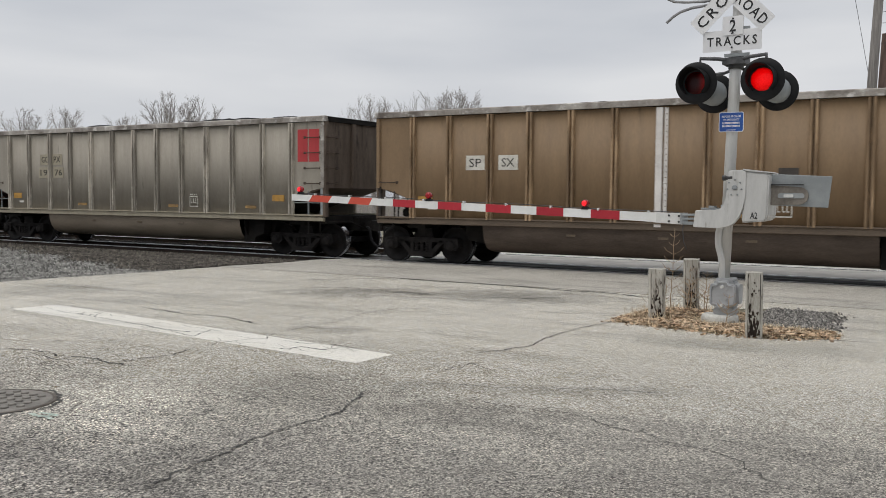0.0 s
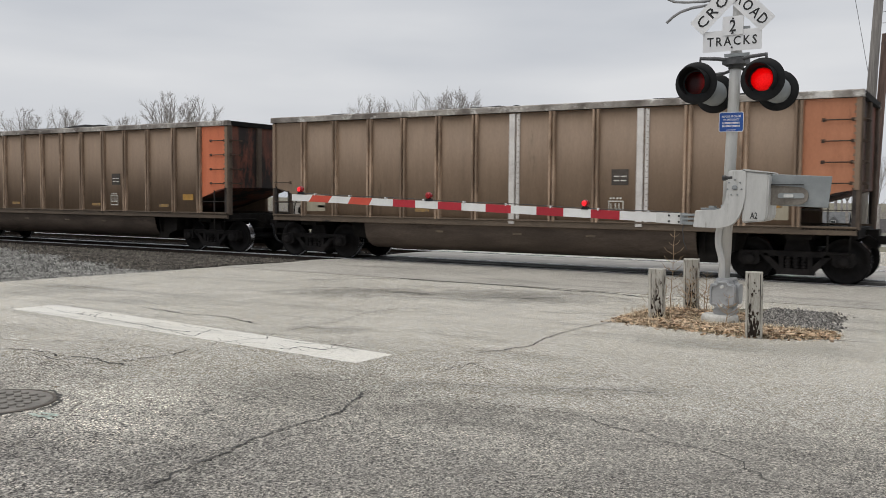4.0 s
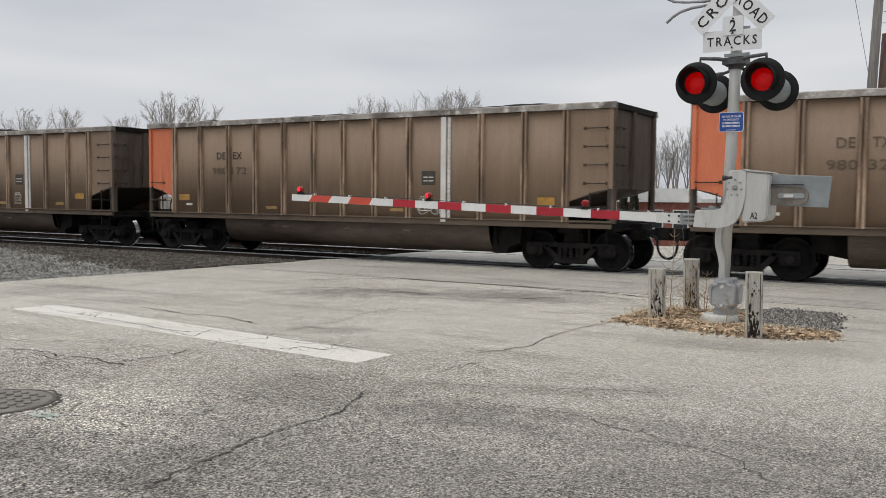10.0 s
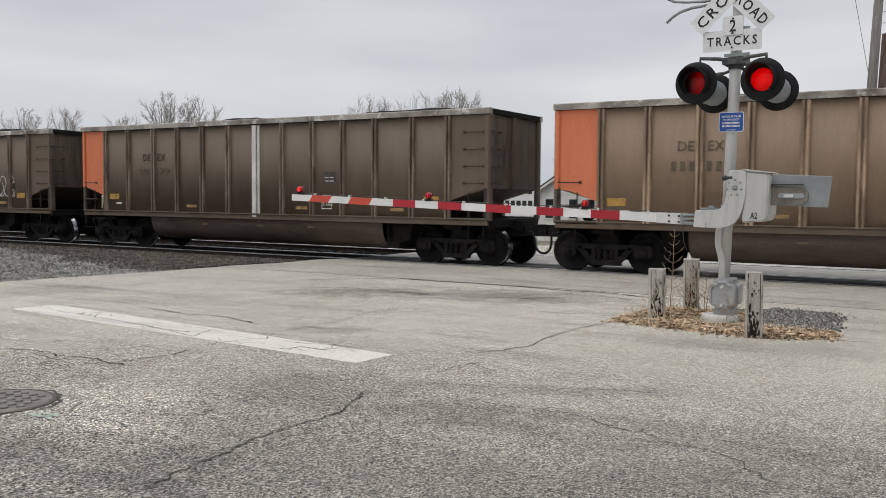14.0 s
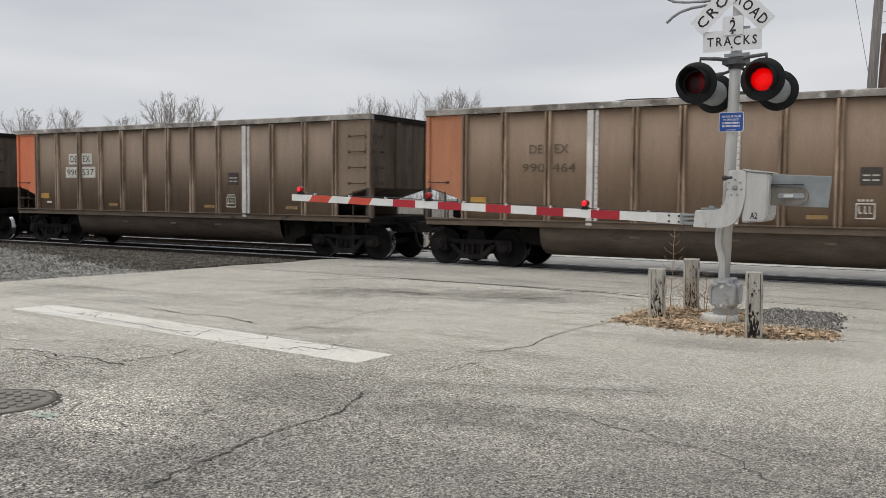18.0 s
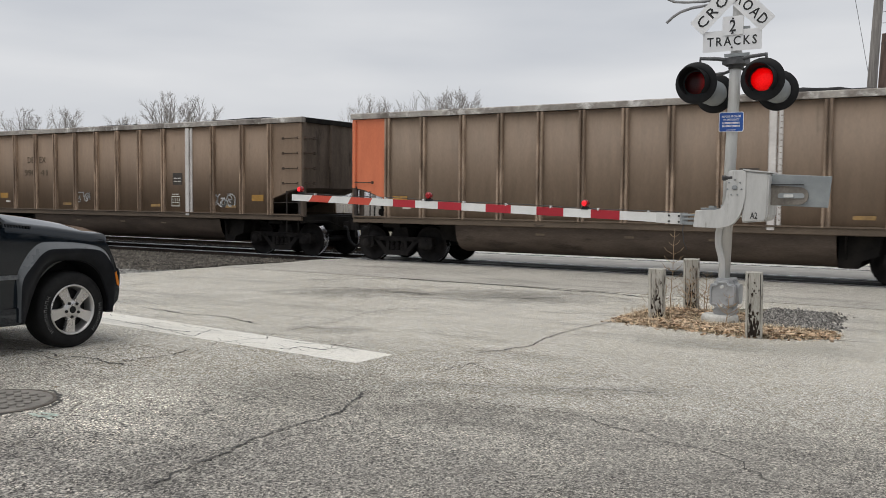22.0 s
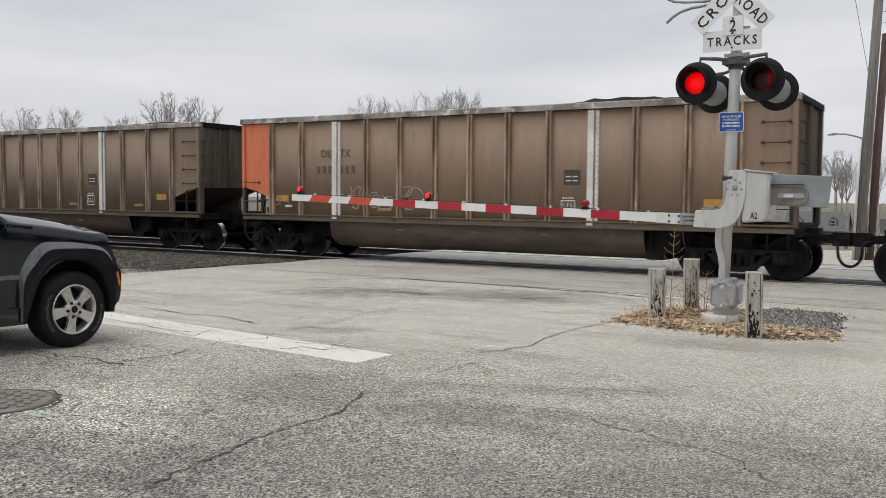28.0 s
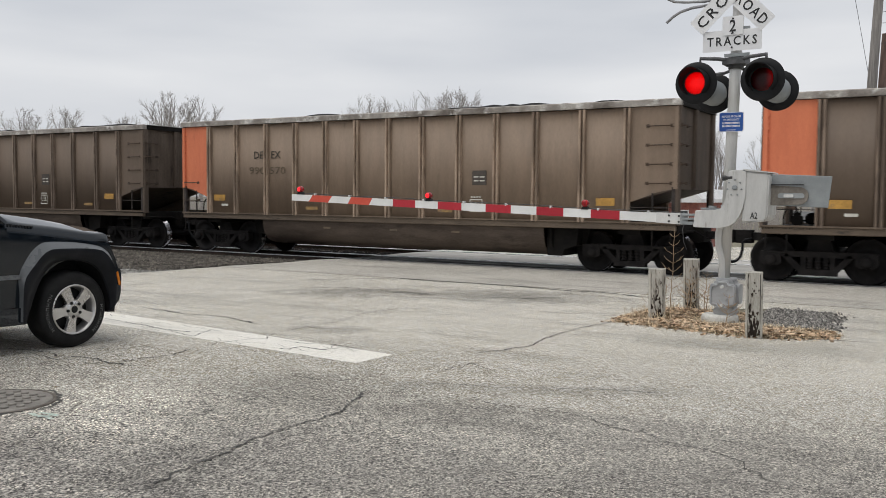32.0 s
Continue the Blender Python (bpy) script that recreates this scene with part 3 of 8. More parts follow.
def build_track(name, cy, label):
    t = thing(name, label, "railway track", kind="structure")
    for s in (-0.7525, 0.7525):
        y = cy + s
        bm = bmesh.new()
        prism(bm, [(y - 0.068, -0.17), (y + 0.068, -0.17), (y + 0.06, -0.155), (y + 0.012, -0.135), (y + 0.012, -0.045), (y + 0.036, -0.03), (y + 0.036, -0.004), (y - 0.036, -0.004), (y - 0.036, -0.03), (y - 0.012, -0.045), (y - 0.012, -0.135), (y - 0.06, -0.155)], "x", -220, 60)
        r = part("rail", bm, M["rail"], t)
        bm = bmesh.new()
        prism(bm, [(y - 0.0375, -0.022), (y + 0.0375, -0.022), (y + 0.037, -0.010), (y + 0.029, -0.003), (y + 0.012, 0.0), (y - 0.012, 0.0), (y - 0.029, -0.003), (y - 0.037, -0.010)], "x", -220, 60)
        part("rail_head", bm, M["railtop"], r, "polished running surface")
    tie = shared("tie", M["tie"], lambda bm: box(bm, -0.115, 0.115, -1.3, 1.3, -0.09, 0.09))
    for k in range(90):
        piece("tie", tie, t, pose(-15.9 - k * 0.55, cy, -0.235, 0, 0, random.uniform(-0.8, 0.8)))
    return t


build_track("track_1", TRACK_Y, "steel rails with polished heads on dark wooden ties")
build_track("track_2", TRACK_Y + 4.3, "second pair of steel rails beyond the train")


def stones(name, count, place, size, material, label, category="gravel"):
    """Loose angular stones as one sheet of stuff."""
    rng = np.random.default_rng(5)
    base = np.array([(1, 0, 0), (-1, 0, 0), (0, 1, 0), (0, -1, 0), (0, 0, 1), (0, 0, -1)], float)
    tris = np.array([(0, 2, 4), (2, 1, 4), (1, 3, 4), (3, 0, 4), (2, 0, 5), (1, 2, 5), (3, 1, 5), (0, 3, 5)])
    pts = np.array([place(rng) for _ in range(count)])
    sc = rng.uniform(*size, (count, 1, 1)) * rng.uniform(0.6, 1.2, (count, 1, 3))
    v = base[None] * sc + rng.normal(0, 0.25, (count, 6, 3)) * sc
    a = rng.uniform(0, 6.28, count)
    c, s = np.cos(a)[:, None], np.sin(a)[:, None]
    v = np.stack([v[..., 0] * c - v[..., 1] * s, v[..., 0] * s + v[..., 1] * c, v[..., 2]], -1) + pts[:, None]
    f = tris[None] + np.arange(count)[:, None, None] * 6
    me = bpy.data.meshes.new(name)
    me.from_pydata(v.reshape(-1, 3).tolist(), [], f.reshape(-1, 3).tolist())
    me.materials.append(material)
    return tagged(new(name, me), label, category, kind="stuff")


def isle_tint(m, low=0.45, high=1.4):
    """Lets each loose piece of a joined mesh take a tone of its own."""
    n, l = m.node_tree.nodes, m.node_tree.links
    b = n["Principled BSDF"]
    src = b.inputs["Base Color"].links[0].from_socket
    g = n.new("ShaderNodeNewGeometry")
    r = n.new("ShaderNodeMapRange")
    r.inputs["To Min"].default_value, r.inputs["To Max"].default_value = low, high
    l.new(g.outputs["Random Per Island"], r.inputs["Value"])
    x = n.new("ShaderNodeVectorMath")
    x.operation = "SCALE"
    l.new(src, x.inputs[0])
    l.new(r.outputs[0], x.inputs["Scale"])
    l.new(x.outputs[0], b.inputs["Base Color"])


for _k, _low, _high in (("stone_pale", 0.3, 1.6), ("stone_mixed", 0.2, 1.9), ("stone_dark", 0.3, 1.6), ("stone_black", 0.4, 1.6), ("grass_dry", 0.45, 1.4), ("leaf_dry", 0.3, 1.6)):
    isle_tint(M[_k], _low, _high)


def pale_edge(x):
    """Where the pale verge gives way to the dark ballast."""
    return 13.6 + min(3.4, max(0.0, -15.3 - x) * 0.36) + 0.5 * noise.noise((x * 0.6, 1.0, 5.0))


def bed_z(y):
    return ground_z(y) - 0.02 if y < 17.6 else -0.02 - 0.12 * min(1.0, (y - 17.6) / 1.2)


sheet("verge", [-90, -60, -40, -30, -24, -20, -17.5, -15.1], [6, 8, 10, 12, 14, 16, 17.4], lambda x, y: ground_z(y) - 0.045, M["stone_pale"], "packed pale grey gravel verge", "gravel")
sheet("ballast_bed", [-200, -90, -60, -40] + [-30 + 0.5 * k for k in range(30)] + [-15.1], [13.2, 14, 15, 16, 17, 17.6, 18.2, 18.4], lambda x, y: (bed_z(y) - 0.02 if y > pale_edge(x) else ground_z(y) - 0.09), M["stone_dark"], "dark ballast bed under the tracks", "gravel")


sheet("track_bed_floor", [-200, -90, -60, -40, -30, -22, -15.1], [18.4, 18.8, 22, 27], lambda x, y: bed_z(y) - 0.02, M["stone_black"], "near-black bed between and under the tracks", "gravel")


def _pale(rng):
    while True:
        y = rng.uniform(7.5, 17.6)
        x = road_edge(y) + 0.25 - abs(rng.normal(0, 9)) * (1 if rng.random() < 0.9 else 0.05)
        if y < pale_edge(x) + rng.normal(0, 0.35):
            break
    return x, y, ground_z(y) - 0.045 + 0.03 * rng.random()


def _dark(rng):
    while True:
        y = rng.uniform(13.0, 18.5)
        x = road_edge(y) + 0.15 - abs(rng.normal(0, 13))
        if y > pale_edge(x) - abs(rng.normal(0, 0.4)):
            break
    return x, y, bed_z(y) + 0.03 * rng.random()


def _black(rng):
    y = rng.uniform(18.3, 19.3) if rng.random() < 0.45 else rng.uniform(19.45, 27.0)
    return road_edge(y) + 0.1 - abs(rng.normal(0, 15)), y, bed_z(y) + 0.02 * rng.random()


stones("gravel_verge", 40000, _pale, (0.014, 0.036), M["stone_pale"], "pale grey crushed stone verge beside the road")
stones("track_ballast", 34000, _dark, (0.018, 0.045), M["stone_dark"], "dark sooty ballast along the track")
stones("track_bed", 16000, _black, (0.02, 0.045), M["stone_black"], "near-black ballast between the ties")

# stop line: a painted bar across the lane
def stop_line():
    verts, faces = [], []
    n = 60
    for k in range(n + 1):
        u = k / n
        x = -4.84 - 6.05 * u
        near, far = 6.49 + 0.62 * u, 7.08 + 0.70 * u
        j0, j1 = 0.018 * noise.noise((x * 5, 0, 1)), 0.018 * noise.noise((x * 5, 9, 1))
        for y in (near + j0, (near + far) / 2, far + j1):
            verts.append((x, y, ground_z(y) + 0.0145))
    for k in range(n):
        for i in range(2):
            faces.append((k * 3 + i, k * 3 + i + 1, k * 3 + i + 4, k * 3 + i + 3))
    me = bpy.data.meshes.new("stop_line")
    me.from_pydata(verts, [], faces)
    me.materials.append(M["paintline"])
    return tagged(new("stop_line", me), "cracked white painted stop line on the asphalt", "road marking", kind="structure")


stop_line()


# ---- the coal train ----
CAR, PITCH = 14.46, 16.18
POSTS = (0.0, 1.06, 2.095, 3.195, 4.205, 5.215, 6.225, 7.205, 8.20, 9.23, 10.228, 11.231, 12.354, 13.378, CAR)
PANEL = POSTS[1]
NEAR, FAR = -1.6, 1.24


def hat_post(bm):
    y = 0.0
    prism(bm, [(-0.082, y + 0.055), (-0.076, y - 0.015), (-0.068, y - 0.028), (-0.032, y - 0.03), (-0.023, y - 0.02), (-0.017, y + 0.045), (0.017, y + 0.045), (0.023, y - 0.02), (0.032, y - 0.03), (0.068, y - 0.028), (0.076, y - 0.015), (0.082, y + 0.055)], "z", 1.13, 3.58)


def bolted_post(bm):
    hat_post(bm)
    for k in range(20):
        z = 1.24 + k * 0.12
        for s in (-1, 1):
            c = [bm.verts.new((s * 0.05 + dx, -0.0305, z + dz)) for dx, dz in ((-0.014, -0.014), (0.014, -0.014), (0.014, 0.014), (-0.014, 0.014))]
            top = bm.verts.new((s * 0.05, -0.045, z))
            for i in range(4):
                bm.faces.new((c[i], c[(i + 1) % 4], top))


def strip_post(bm):
    prism(bm, [(-0.075, 0.04), (-0.075, 0.0), (0.065, 0.0), (0.065, 0.04)], "z", 1.06, 3.56)
    for k in range(20):
        z = 1.15 + k * 0.12
        box(bm, 0.108, 0.16, 0.02, 0.04, z, z + 0.098)
    box(bm, 0.16, 0.175, 0.022, 0.05, 1.1, 3.56)
    box(bm, 0.10, 0.108, 0.022, 0.05, 1.1, 3.56)
    box(bm, 0.10, 0.130, 0.036, 0.05, 1.1, 3.56)


def panel_mid(wide):
    """A side sheet, dished a little between its posts."""
    def make(bm):
        front = [(wide * k / 8, 0.009 * math.sin(math.pi * k / 8)) for k in range(9)]
        lo = [bm.verts.new((x, y, 1.13)) for x, y in front]
        hi = [bm.verts.new((x, y, 3.585)) for x, y in front]
        for k in range(8):
            bm.faces.new((lo[k], lo[k + 1], hi[k + 1], hi[k])).smooth = True
        back = [bm.verts.new(c) for c in ((0, 0.03, 1.13), (wide, 0.03, 1.13), (wide, 0.03, 3.585), (0, 0.03, 3.585))]
        bm.faces.new(back)
        bm.faces.new(lo + [back[1], back[0]])
        bm.faces.new(hi + [back[2], back[3]])
        bm.faces.new((lo[0], hi[0], back[3], back[0]))
        bm.faces.new((lo[8], hi[8], back[2], back[1]))
    return make


def panel_left(bm):
    prism(bm, [(0.0, 1.87), (PANEL * 0.35, 1.80), (PANEL, 1.55), (PANEL, 3.585), (0.0, 3.585)], "y", 0.0, 0.03)


def panel_right(bm):
    prism(bm, [(0.0, 1.55), (PANEL * 0.65, 1.80), (CAR - POSTS[13], 1.87), (CAR - POSTS[13], 3.585), (0.0, 3.585)], "y", 0.0, 0.03)


def far_wall(bm):
    prism(bm, [(0, 1.87), (PANEL, 1.55), (PANEL, 1.13), (CAR - PANEL, 1.13), (CAR - PANEL, 1.55), (CAR, 1.87), (CAR, 3.585), (0, 3.585)], "y", FAR - 0.08, FAR - 0.05)
    for x in POSTS[1:14]:
        box(bm, x - 0.06, x + 0.06, FAR - 0.05, FAR, 1.13, 3.58)


def top_rail(bm):
    for y in (NEAR - 0.02, FAR - 0.14):
        prism(bm, [(y, 3.595), (y + 0.16, 3.595), (y + 0.16, 3.70), (y + 0.13, 3.735), (y + 0.02, 3.735), (y, 3.715)], "x", -0.06, CAR + 0.06)


def end_rail(bm):
    prism(bm, [(-0.07, 3.60), (0.06, 3.60), (0.06, 3.71), (0.02, 3.74), (-0.07, 3.72)], "y", NEAR + 0.145, FAR - 0.145)


def end_wall(bm):
    prism(bm, [(0.02, 1.86), (2.5, 1.16), (2.5, 1.20), (0.06, 1.90), (0.06, 3.6), (0.02, 3.6)], "y", -1.53, FAR - 0.07)


def end_post(bm, foot=1.88):
    prism(bm, [(0.022, -0.09), (-0.03, -0.09), (-0.055, -0.06), (-0.055, 0.06), (-0.03, 0.09), (0.022, 0.09)], "z", foot, 3.6)


def long_end_post(bm):
    end_post(bm, 1.1)


def side_sill(bm):
    prism(bm, [(NEAR - 0.02, 1.16), (NEAR - 0.02, 1.13), (NEAR + 0.02, 1.115), (NEAR + 0.02, 1.0), (NEAR + 0.06, 0.985), (NEAR + 0.2, 0.985), (NEAR + 0.2, 1.16)], "x", 0.0, CAR)
    prism(bm, [(FAR - 0.2, 1.16), (FAR - 0.2, 0.985), (FAR - 0.02, 0.985), (FAR, 1.16)], "x", 0.0, CAR)


TUB = [(-1.5, 1.02), (-1.485, 0.90), (-1.46, 0.76), (-1.41, 0.62), (-1.31, 0.49), (-1.15, 0.40), (-0.92, 0.345), (-0.7, 0.33), (0.5, 0.33), (0.72, 0.345), (0.9, 0.40), (1.0, 0.49), (1.06, 0.62), (1.1, 0.76), (1.14, 1.02)]


def tub(bm):
    """The rounded belly between the trucks."""
    rings = [[bm.verts.new((x, y, z)) for y, z in TUB] for x in (2.98, 5.8, 8.7, 11.42)]
    for a, b in zip(rings, rings[1:]):
        for k in range(len(TUB) - 1):
            bm.faces.new((a[k], a[k + 1], b[k + 1], b[k])).smooth = True


def tub_end(bm):
    """The upright bulkhead that closes the belly, with a stiffener across it."""
    prism(bm, [(y * 0.995, z + 0.004) for y, z in TUB], "x", 2.965, 2.985)
    box(bm, 2.90, 2.965, -1.2, 0.9, 0.66, 0.72)


def hatch(bm):
    """A black block, added to fill the dark space beyond the belly's front end."""
    prism(bm, [(11.44, 1.02), (11.44, 0.35), (11.80, 0.35), (11.86, 0.5), (12.15, 0.60), (12.2, 1.02)], "y", -1.32, 1.0)


def tub_gap(bm):
    prism(bm, [(2.3, 0.62), (2.97, 0.50), (2.97, 1.02), (2.2, 1.02)], "y", -1.0, 0.9)


def centre_sill(bm):
    box(bm, -0.25, CAR + 0.25, -0.3, 0.3, 0.72, 1.08)
    for x in (1.06, 13.4):
        box(bm, x - 0.25, x + 0.25, -1.4, 1.05, 0.88, 1.06)
    for x in (-0.02, CAR - 0.1):
        box(bm, x, x + 0.12, -1.5, FAR - 0.1, 0.92, 1.10)


def platform(bm):
    box(bm, 0.0, PANEL - 0.08, NEAR + 0.02, FAR - 0.02, 1.085, 1.12)


def bay_frame(bm):
    """Corner posts and braces under the sloping end."""
    y = NEAR + 0.03
    box(bm, 0.02, 0.10, y, y + 0.07, 1.115, 1.9)


def bay_brace(bm):
    box(bm, 0.50, 0.525, NEAR + 0.03, NEAR + 0.06, 1.115, 1.78)


def bay_bar(bm):
    box(bm, 0.1, PANEL - 0.05, NEAR + 0.04, NEAR + 0.06, 1.46, 1.478)


def brake_gear(bm):
    """Air reservoir, control valve and the pipes between them, on the rear platform."""
    lathe(bm, [(0.0, 0.05), (0.03, 0.10), (0.08, 0.125), (0.42, 0.125), (0.47, 0.10), (0.50, 0.05)], "y", 12, (0.66, -0.35, 1.27))
    prism(bm, rounded(0.42, 0.62, 1.17, 1.34, 0.03, 2), "y", -1.12, -0.94)
    prism(bm, rounded(0.455, 0.585, 1.34, 1.41, 0.025, 2), "y", -1.09, -0.97)
    box(bm, 0.46, 0.58, -1.1, -0.96, 1.115, 1.18)
    for x in (0.48, 0.58):
        rod(bm, (x, -1.0, 1.4), (x, -1.0, 1.62), 0.014, 6)
    pipe(bm, bend([(0.52, -1.0, 1.40), (0.5, -1.05, 1.5), (0.36, -1.1, 1.52), (0.28, -1.1, 1.35), (0.27, -1.1, 1.12)], 4), 0.017, 6)
    pipe(bm, bend([(0.62, -0.95, 1.25), (0.74, -0.8, 1.22), (0.70, -0.5, 1.2)], 4), 0.016, 6)


def rung(bm):
    pipe(bm, [(0, 0.03, 0), (0, -0.05, 0), (0.52, -0.05, 0), (0.52, 0.03, 0)], 0.0125, 5)
    for x in (0.0, 0.52):
        box(bm, x - 0.035, x + 0.035, -0.012, 0.03, -0.03, 0.035)


def short_rung(bm):
    pipe(bm, [(0, 0.0, 0), (-0.07, 0.0, 0), (-0.07, 0.4, 0), (0, 0.4, 0)], 0.0125, 5)
    for y in (0.0, 0.4):
        box(bm, -0.02, 0.02, y - 0.035, y + 0.035, -0.03, 0.035)


def stirrup(bm):
    pipe(bm, [(0, 0, 1.1), (0, -0.02, 0.62), (0.4, -0.02, 0.62), (0.4, 0, 1.1)], 0.018, 5)


def corner_angle(bm):
    box(bm, -0.02, 0.07, -0.02, 0.05, 1.86, 3.58)
    for k in range(12):
        z = 1.95 + k * 0.135
        box(bm, 0.07, 0.10, -0.015, 0.03, z, z + 0.045)


def truck_frame(bm):
    """A cast side frame with its openings, in the xz plane."""
    y0, y1 = -0.07, 0.07
    bar(bm, (-1.0, 0.58), (1.0, 0.58), 0.11, y0, y1)
    for s in (-1, 1):
        bar(bm, (s * 0.62, 0.56), (s * 0.30, 0.24), 0.11, y0, y1)
        bar(bm, (s * 0.27, 0.24), (s * 0.27, 0.57), 0.09, y0 + 0.004, y1 - 0.004)
        prism(bm, [(s * 1.08, 0.62), (s * 0.70, 0.63), (s * 0.68, 0.40), (s * 0.76, 0.34), (s * 1.02, 0.34), (s * 1.10, 0.42)], "y", y0 - 0.035, y1 + 0.02)
        lathe(bm, [(-0.16, 0.05), (-0.15, 0.115), (-0.09, 0.125)], "y", 12, (s * 0.89, 0, 0.457))
    bar(bm, (-0.36, 0.225), (0.36, 0.225), 0.12, y0 - 0.01, y1 + 0.01)


def springs(bm):
    # one coil, its turns touching
    prof = []
    for k in range(4):
        z = 0.285 + k * 0.065
        prof += [(z, 0.05), (z + 0.012, 0.068), (z + 0.04, 0.068), (z + 0.052, 0.05)]
    lathe(bm, prof, "z", 8)


def bolster(bm):
    prism(bm, [(-0.27, 0.27), (0.27, 0.27), (0.27, 0.62), (0.2, 0.86), (-0.2, 0.86), (-0.27, 0.62)], "y", -0.88, 0.88)


def wheel_pair(bm):
    rod(bm, (0, -0.9, 0), (0, 0.9, 0), 0.085, 10)
    for s in (-1, 1):
        lathe(bm, [(s * 0.86, 0.10), (s * 0.86, 0.16), (s * 0.80, 0.2), (s * 0.79, 0.36), (s * 0.825, 0.385), (s * 0.825, 0.445), (s * 0.82, 0.455), (s * 0.715, 0.458), (s * 0.70, 0.482), (s * 0.68, 0.482), (s * 0.68, 0.38), (s * 0.72, 0.35), (s * 0.72, 0.16), (s * 0.66, 0.10)], "y", 28)


def coupler(bm):
    box(bm, -0.55, 0.0, -0.09, 0.09, 0.78, 0.95)
    prism(bm, [(-0.5, -0.16), (-0.62, -0.2), (-0.84, -0.12), (-0.86, 0.02), (-0.78, 0.05), (-0.74, 0.18), (-0.6, 0.2), (-0.5, 0.16)], "z", 0.72, 1.0)
    box(bm, -0.12, 0.02, -0.26, 0.26, 0.70, 1.02)


def hose(bm):
    pts = [(-0.86 + 0.23 * math.cos(math.pi * k / 16), -0.36 + 0.06 * math.sin(math.pi * k / 16), 0.74 - 0.42 * math.sin(math.pi * k / 16) ** 0.7) for k in range(17)]
    pipe(bm, [(-0.45, -0.28, 0.82), (-0.58, -0.34, 0.80)] + pts + [(-1.14, -0.34, 0.80), (-1.27, -0.28, 0.82)], 0.03, 8)


def cutting_lever(bm):
    pipe(bm, [(-0.06, -1.45, 0.98), (-0.12, -0.6, 0.98), (-0.3, -0.2, 0.8)], 0.014, 5)


def coal_heap(seed):
    def make(bm):
        xs = [0.12 + k * 0.237 for k in range(61)]
        ys = [-1.45, -1.3, -1.0, -0.5, 0, 0.5, 0.9, 1.05, FAR - 0.13]
        rows = []
        for x in xs:
            edge = min(1.0, (x + 0.2) / 1.8, (CAR + 0.2 - x) / 1.8)
            row = []
            for y in ys:
                side = 1 - (abs(y) / 1.45) ** 2
                h = 3.60 + edge * (0.19 * side + 0.055 + 0.16 * noise.noise((x * 0.5 + seed * 9, y * 0.8, seed))) + 0.06 * noise.noise((x * 4.1, y * 4, seed + 3))
                row.append(bm.verts.new((x, y, h)))
            rows.append(row)
        for a, b in zip(rows, rows[1:]):
            for k in range(len(ys) - 1):
                bm.faces.new((a[k], a[k + 1], b[k + 1], b[k]))
    return make


def plate(x0, x1, z0, z1):
    return lambda bm: box(bm, x0, x1, -0.004, 0.004, z0, z1)


def info_grid(bm):
    """A ruled box with unreadable figures in it and a short line over it."""
    def mark(x0, x1, z0, z1):
        bm.faces.new([bm.verts.new((x, -0.005, z)) for x, z in ((x0, z0), (x1, z0), (x1, z1), (x0, z1))])
    for x0, x1, z0, z1 in ((-0.17, -0.15, -0.19, 0.11), (0.15, 0.17, -0.19, 0.11), (-0.15, 0.15, -0.19, -0.165), (-0.15, 0.15, 0.085, 0.11)):
        mark(x0, x1, z0, z1)
    for x in (-0.09, 0.01, 0.09):
        mark(x - 0.03, x + 0.03, -0.09, -0.065)
        mark(x - 0.03, x - 0.01, -0.06, 0.05)
    for x in (-0.14, -0.07, 0.01, 0.08):
        mark(x, x + 0.045, 0.14, 0.18)


def scribble(seed, w, h, strokes):
    """Loops and strokes of spray paint, unreadable."""
    def make(bm):
        rng = random.Random(seed)
        for _ in range(strokes):
            x, z = rng.uniform(-w / 2, w / 2), rng.uniform(-h / 4, h / 4)
            a, pts = rng.uniform(0, 6.28), []
            turn = rng.choice((-1, 1)) * rng.uniform(0.25, 0.75)
            for _k in range(rng.randint(7, 15)):
                pts.append((max(-w / 2, min(w / 2, x)), z))
                x += math.cos(a) * h * 0.17
                z = max(-h / 2, min(h / 2, z + math.sin(a) * h * 0.2))
                a += turn + rng.uniform(-0.3, 0.3)
            r = 0.016
            for (ax, az), (bx, bz) in zip(pts, pts[1:]):
                d = Vector((bx - ax, bz - az))
                if d.length < 1e-4:
                    continue
                s = Vector((-d.y, d.x)).normalized() * r
                d = d.normalized() * r * 0.6
                v = [bm.verts.new((px, -0.004, pz)) for px, pz in ((ax + s.x - d.x, az + s.y - d.y), (bx + s.x + d.x, bz + s.y + d.y), (bx - s.x + d.x, bz - s.y + d.y), (ax - s.x - d.x, az - s.y - d.y))]
                bm.faces.new(v)
    return make


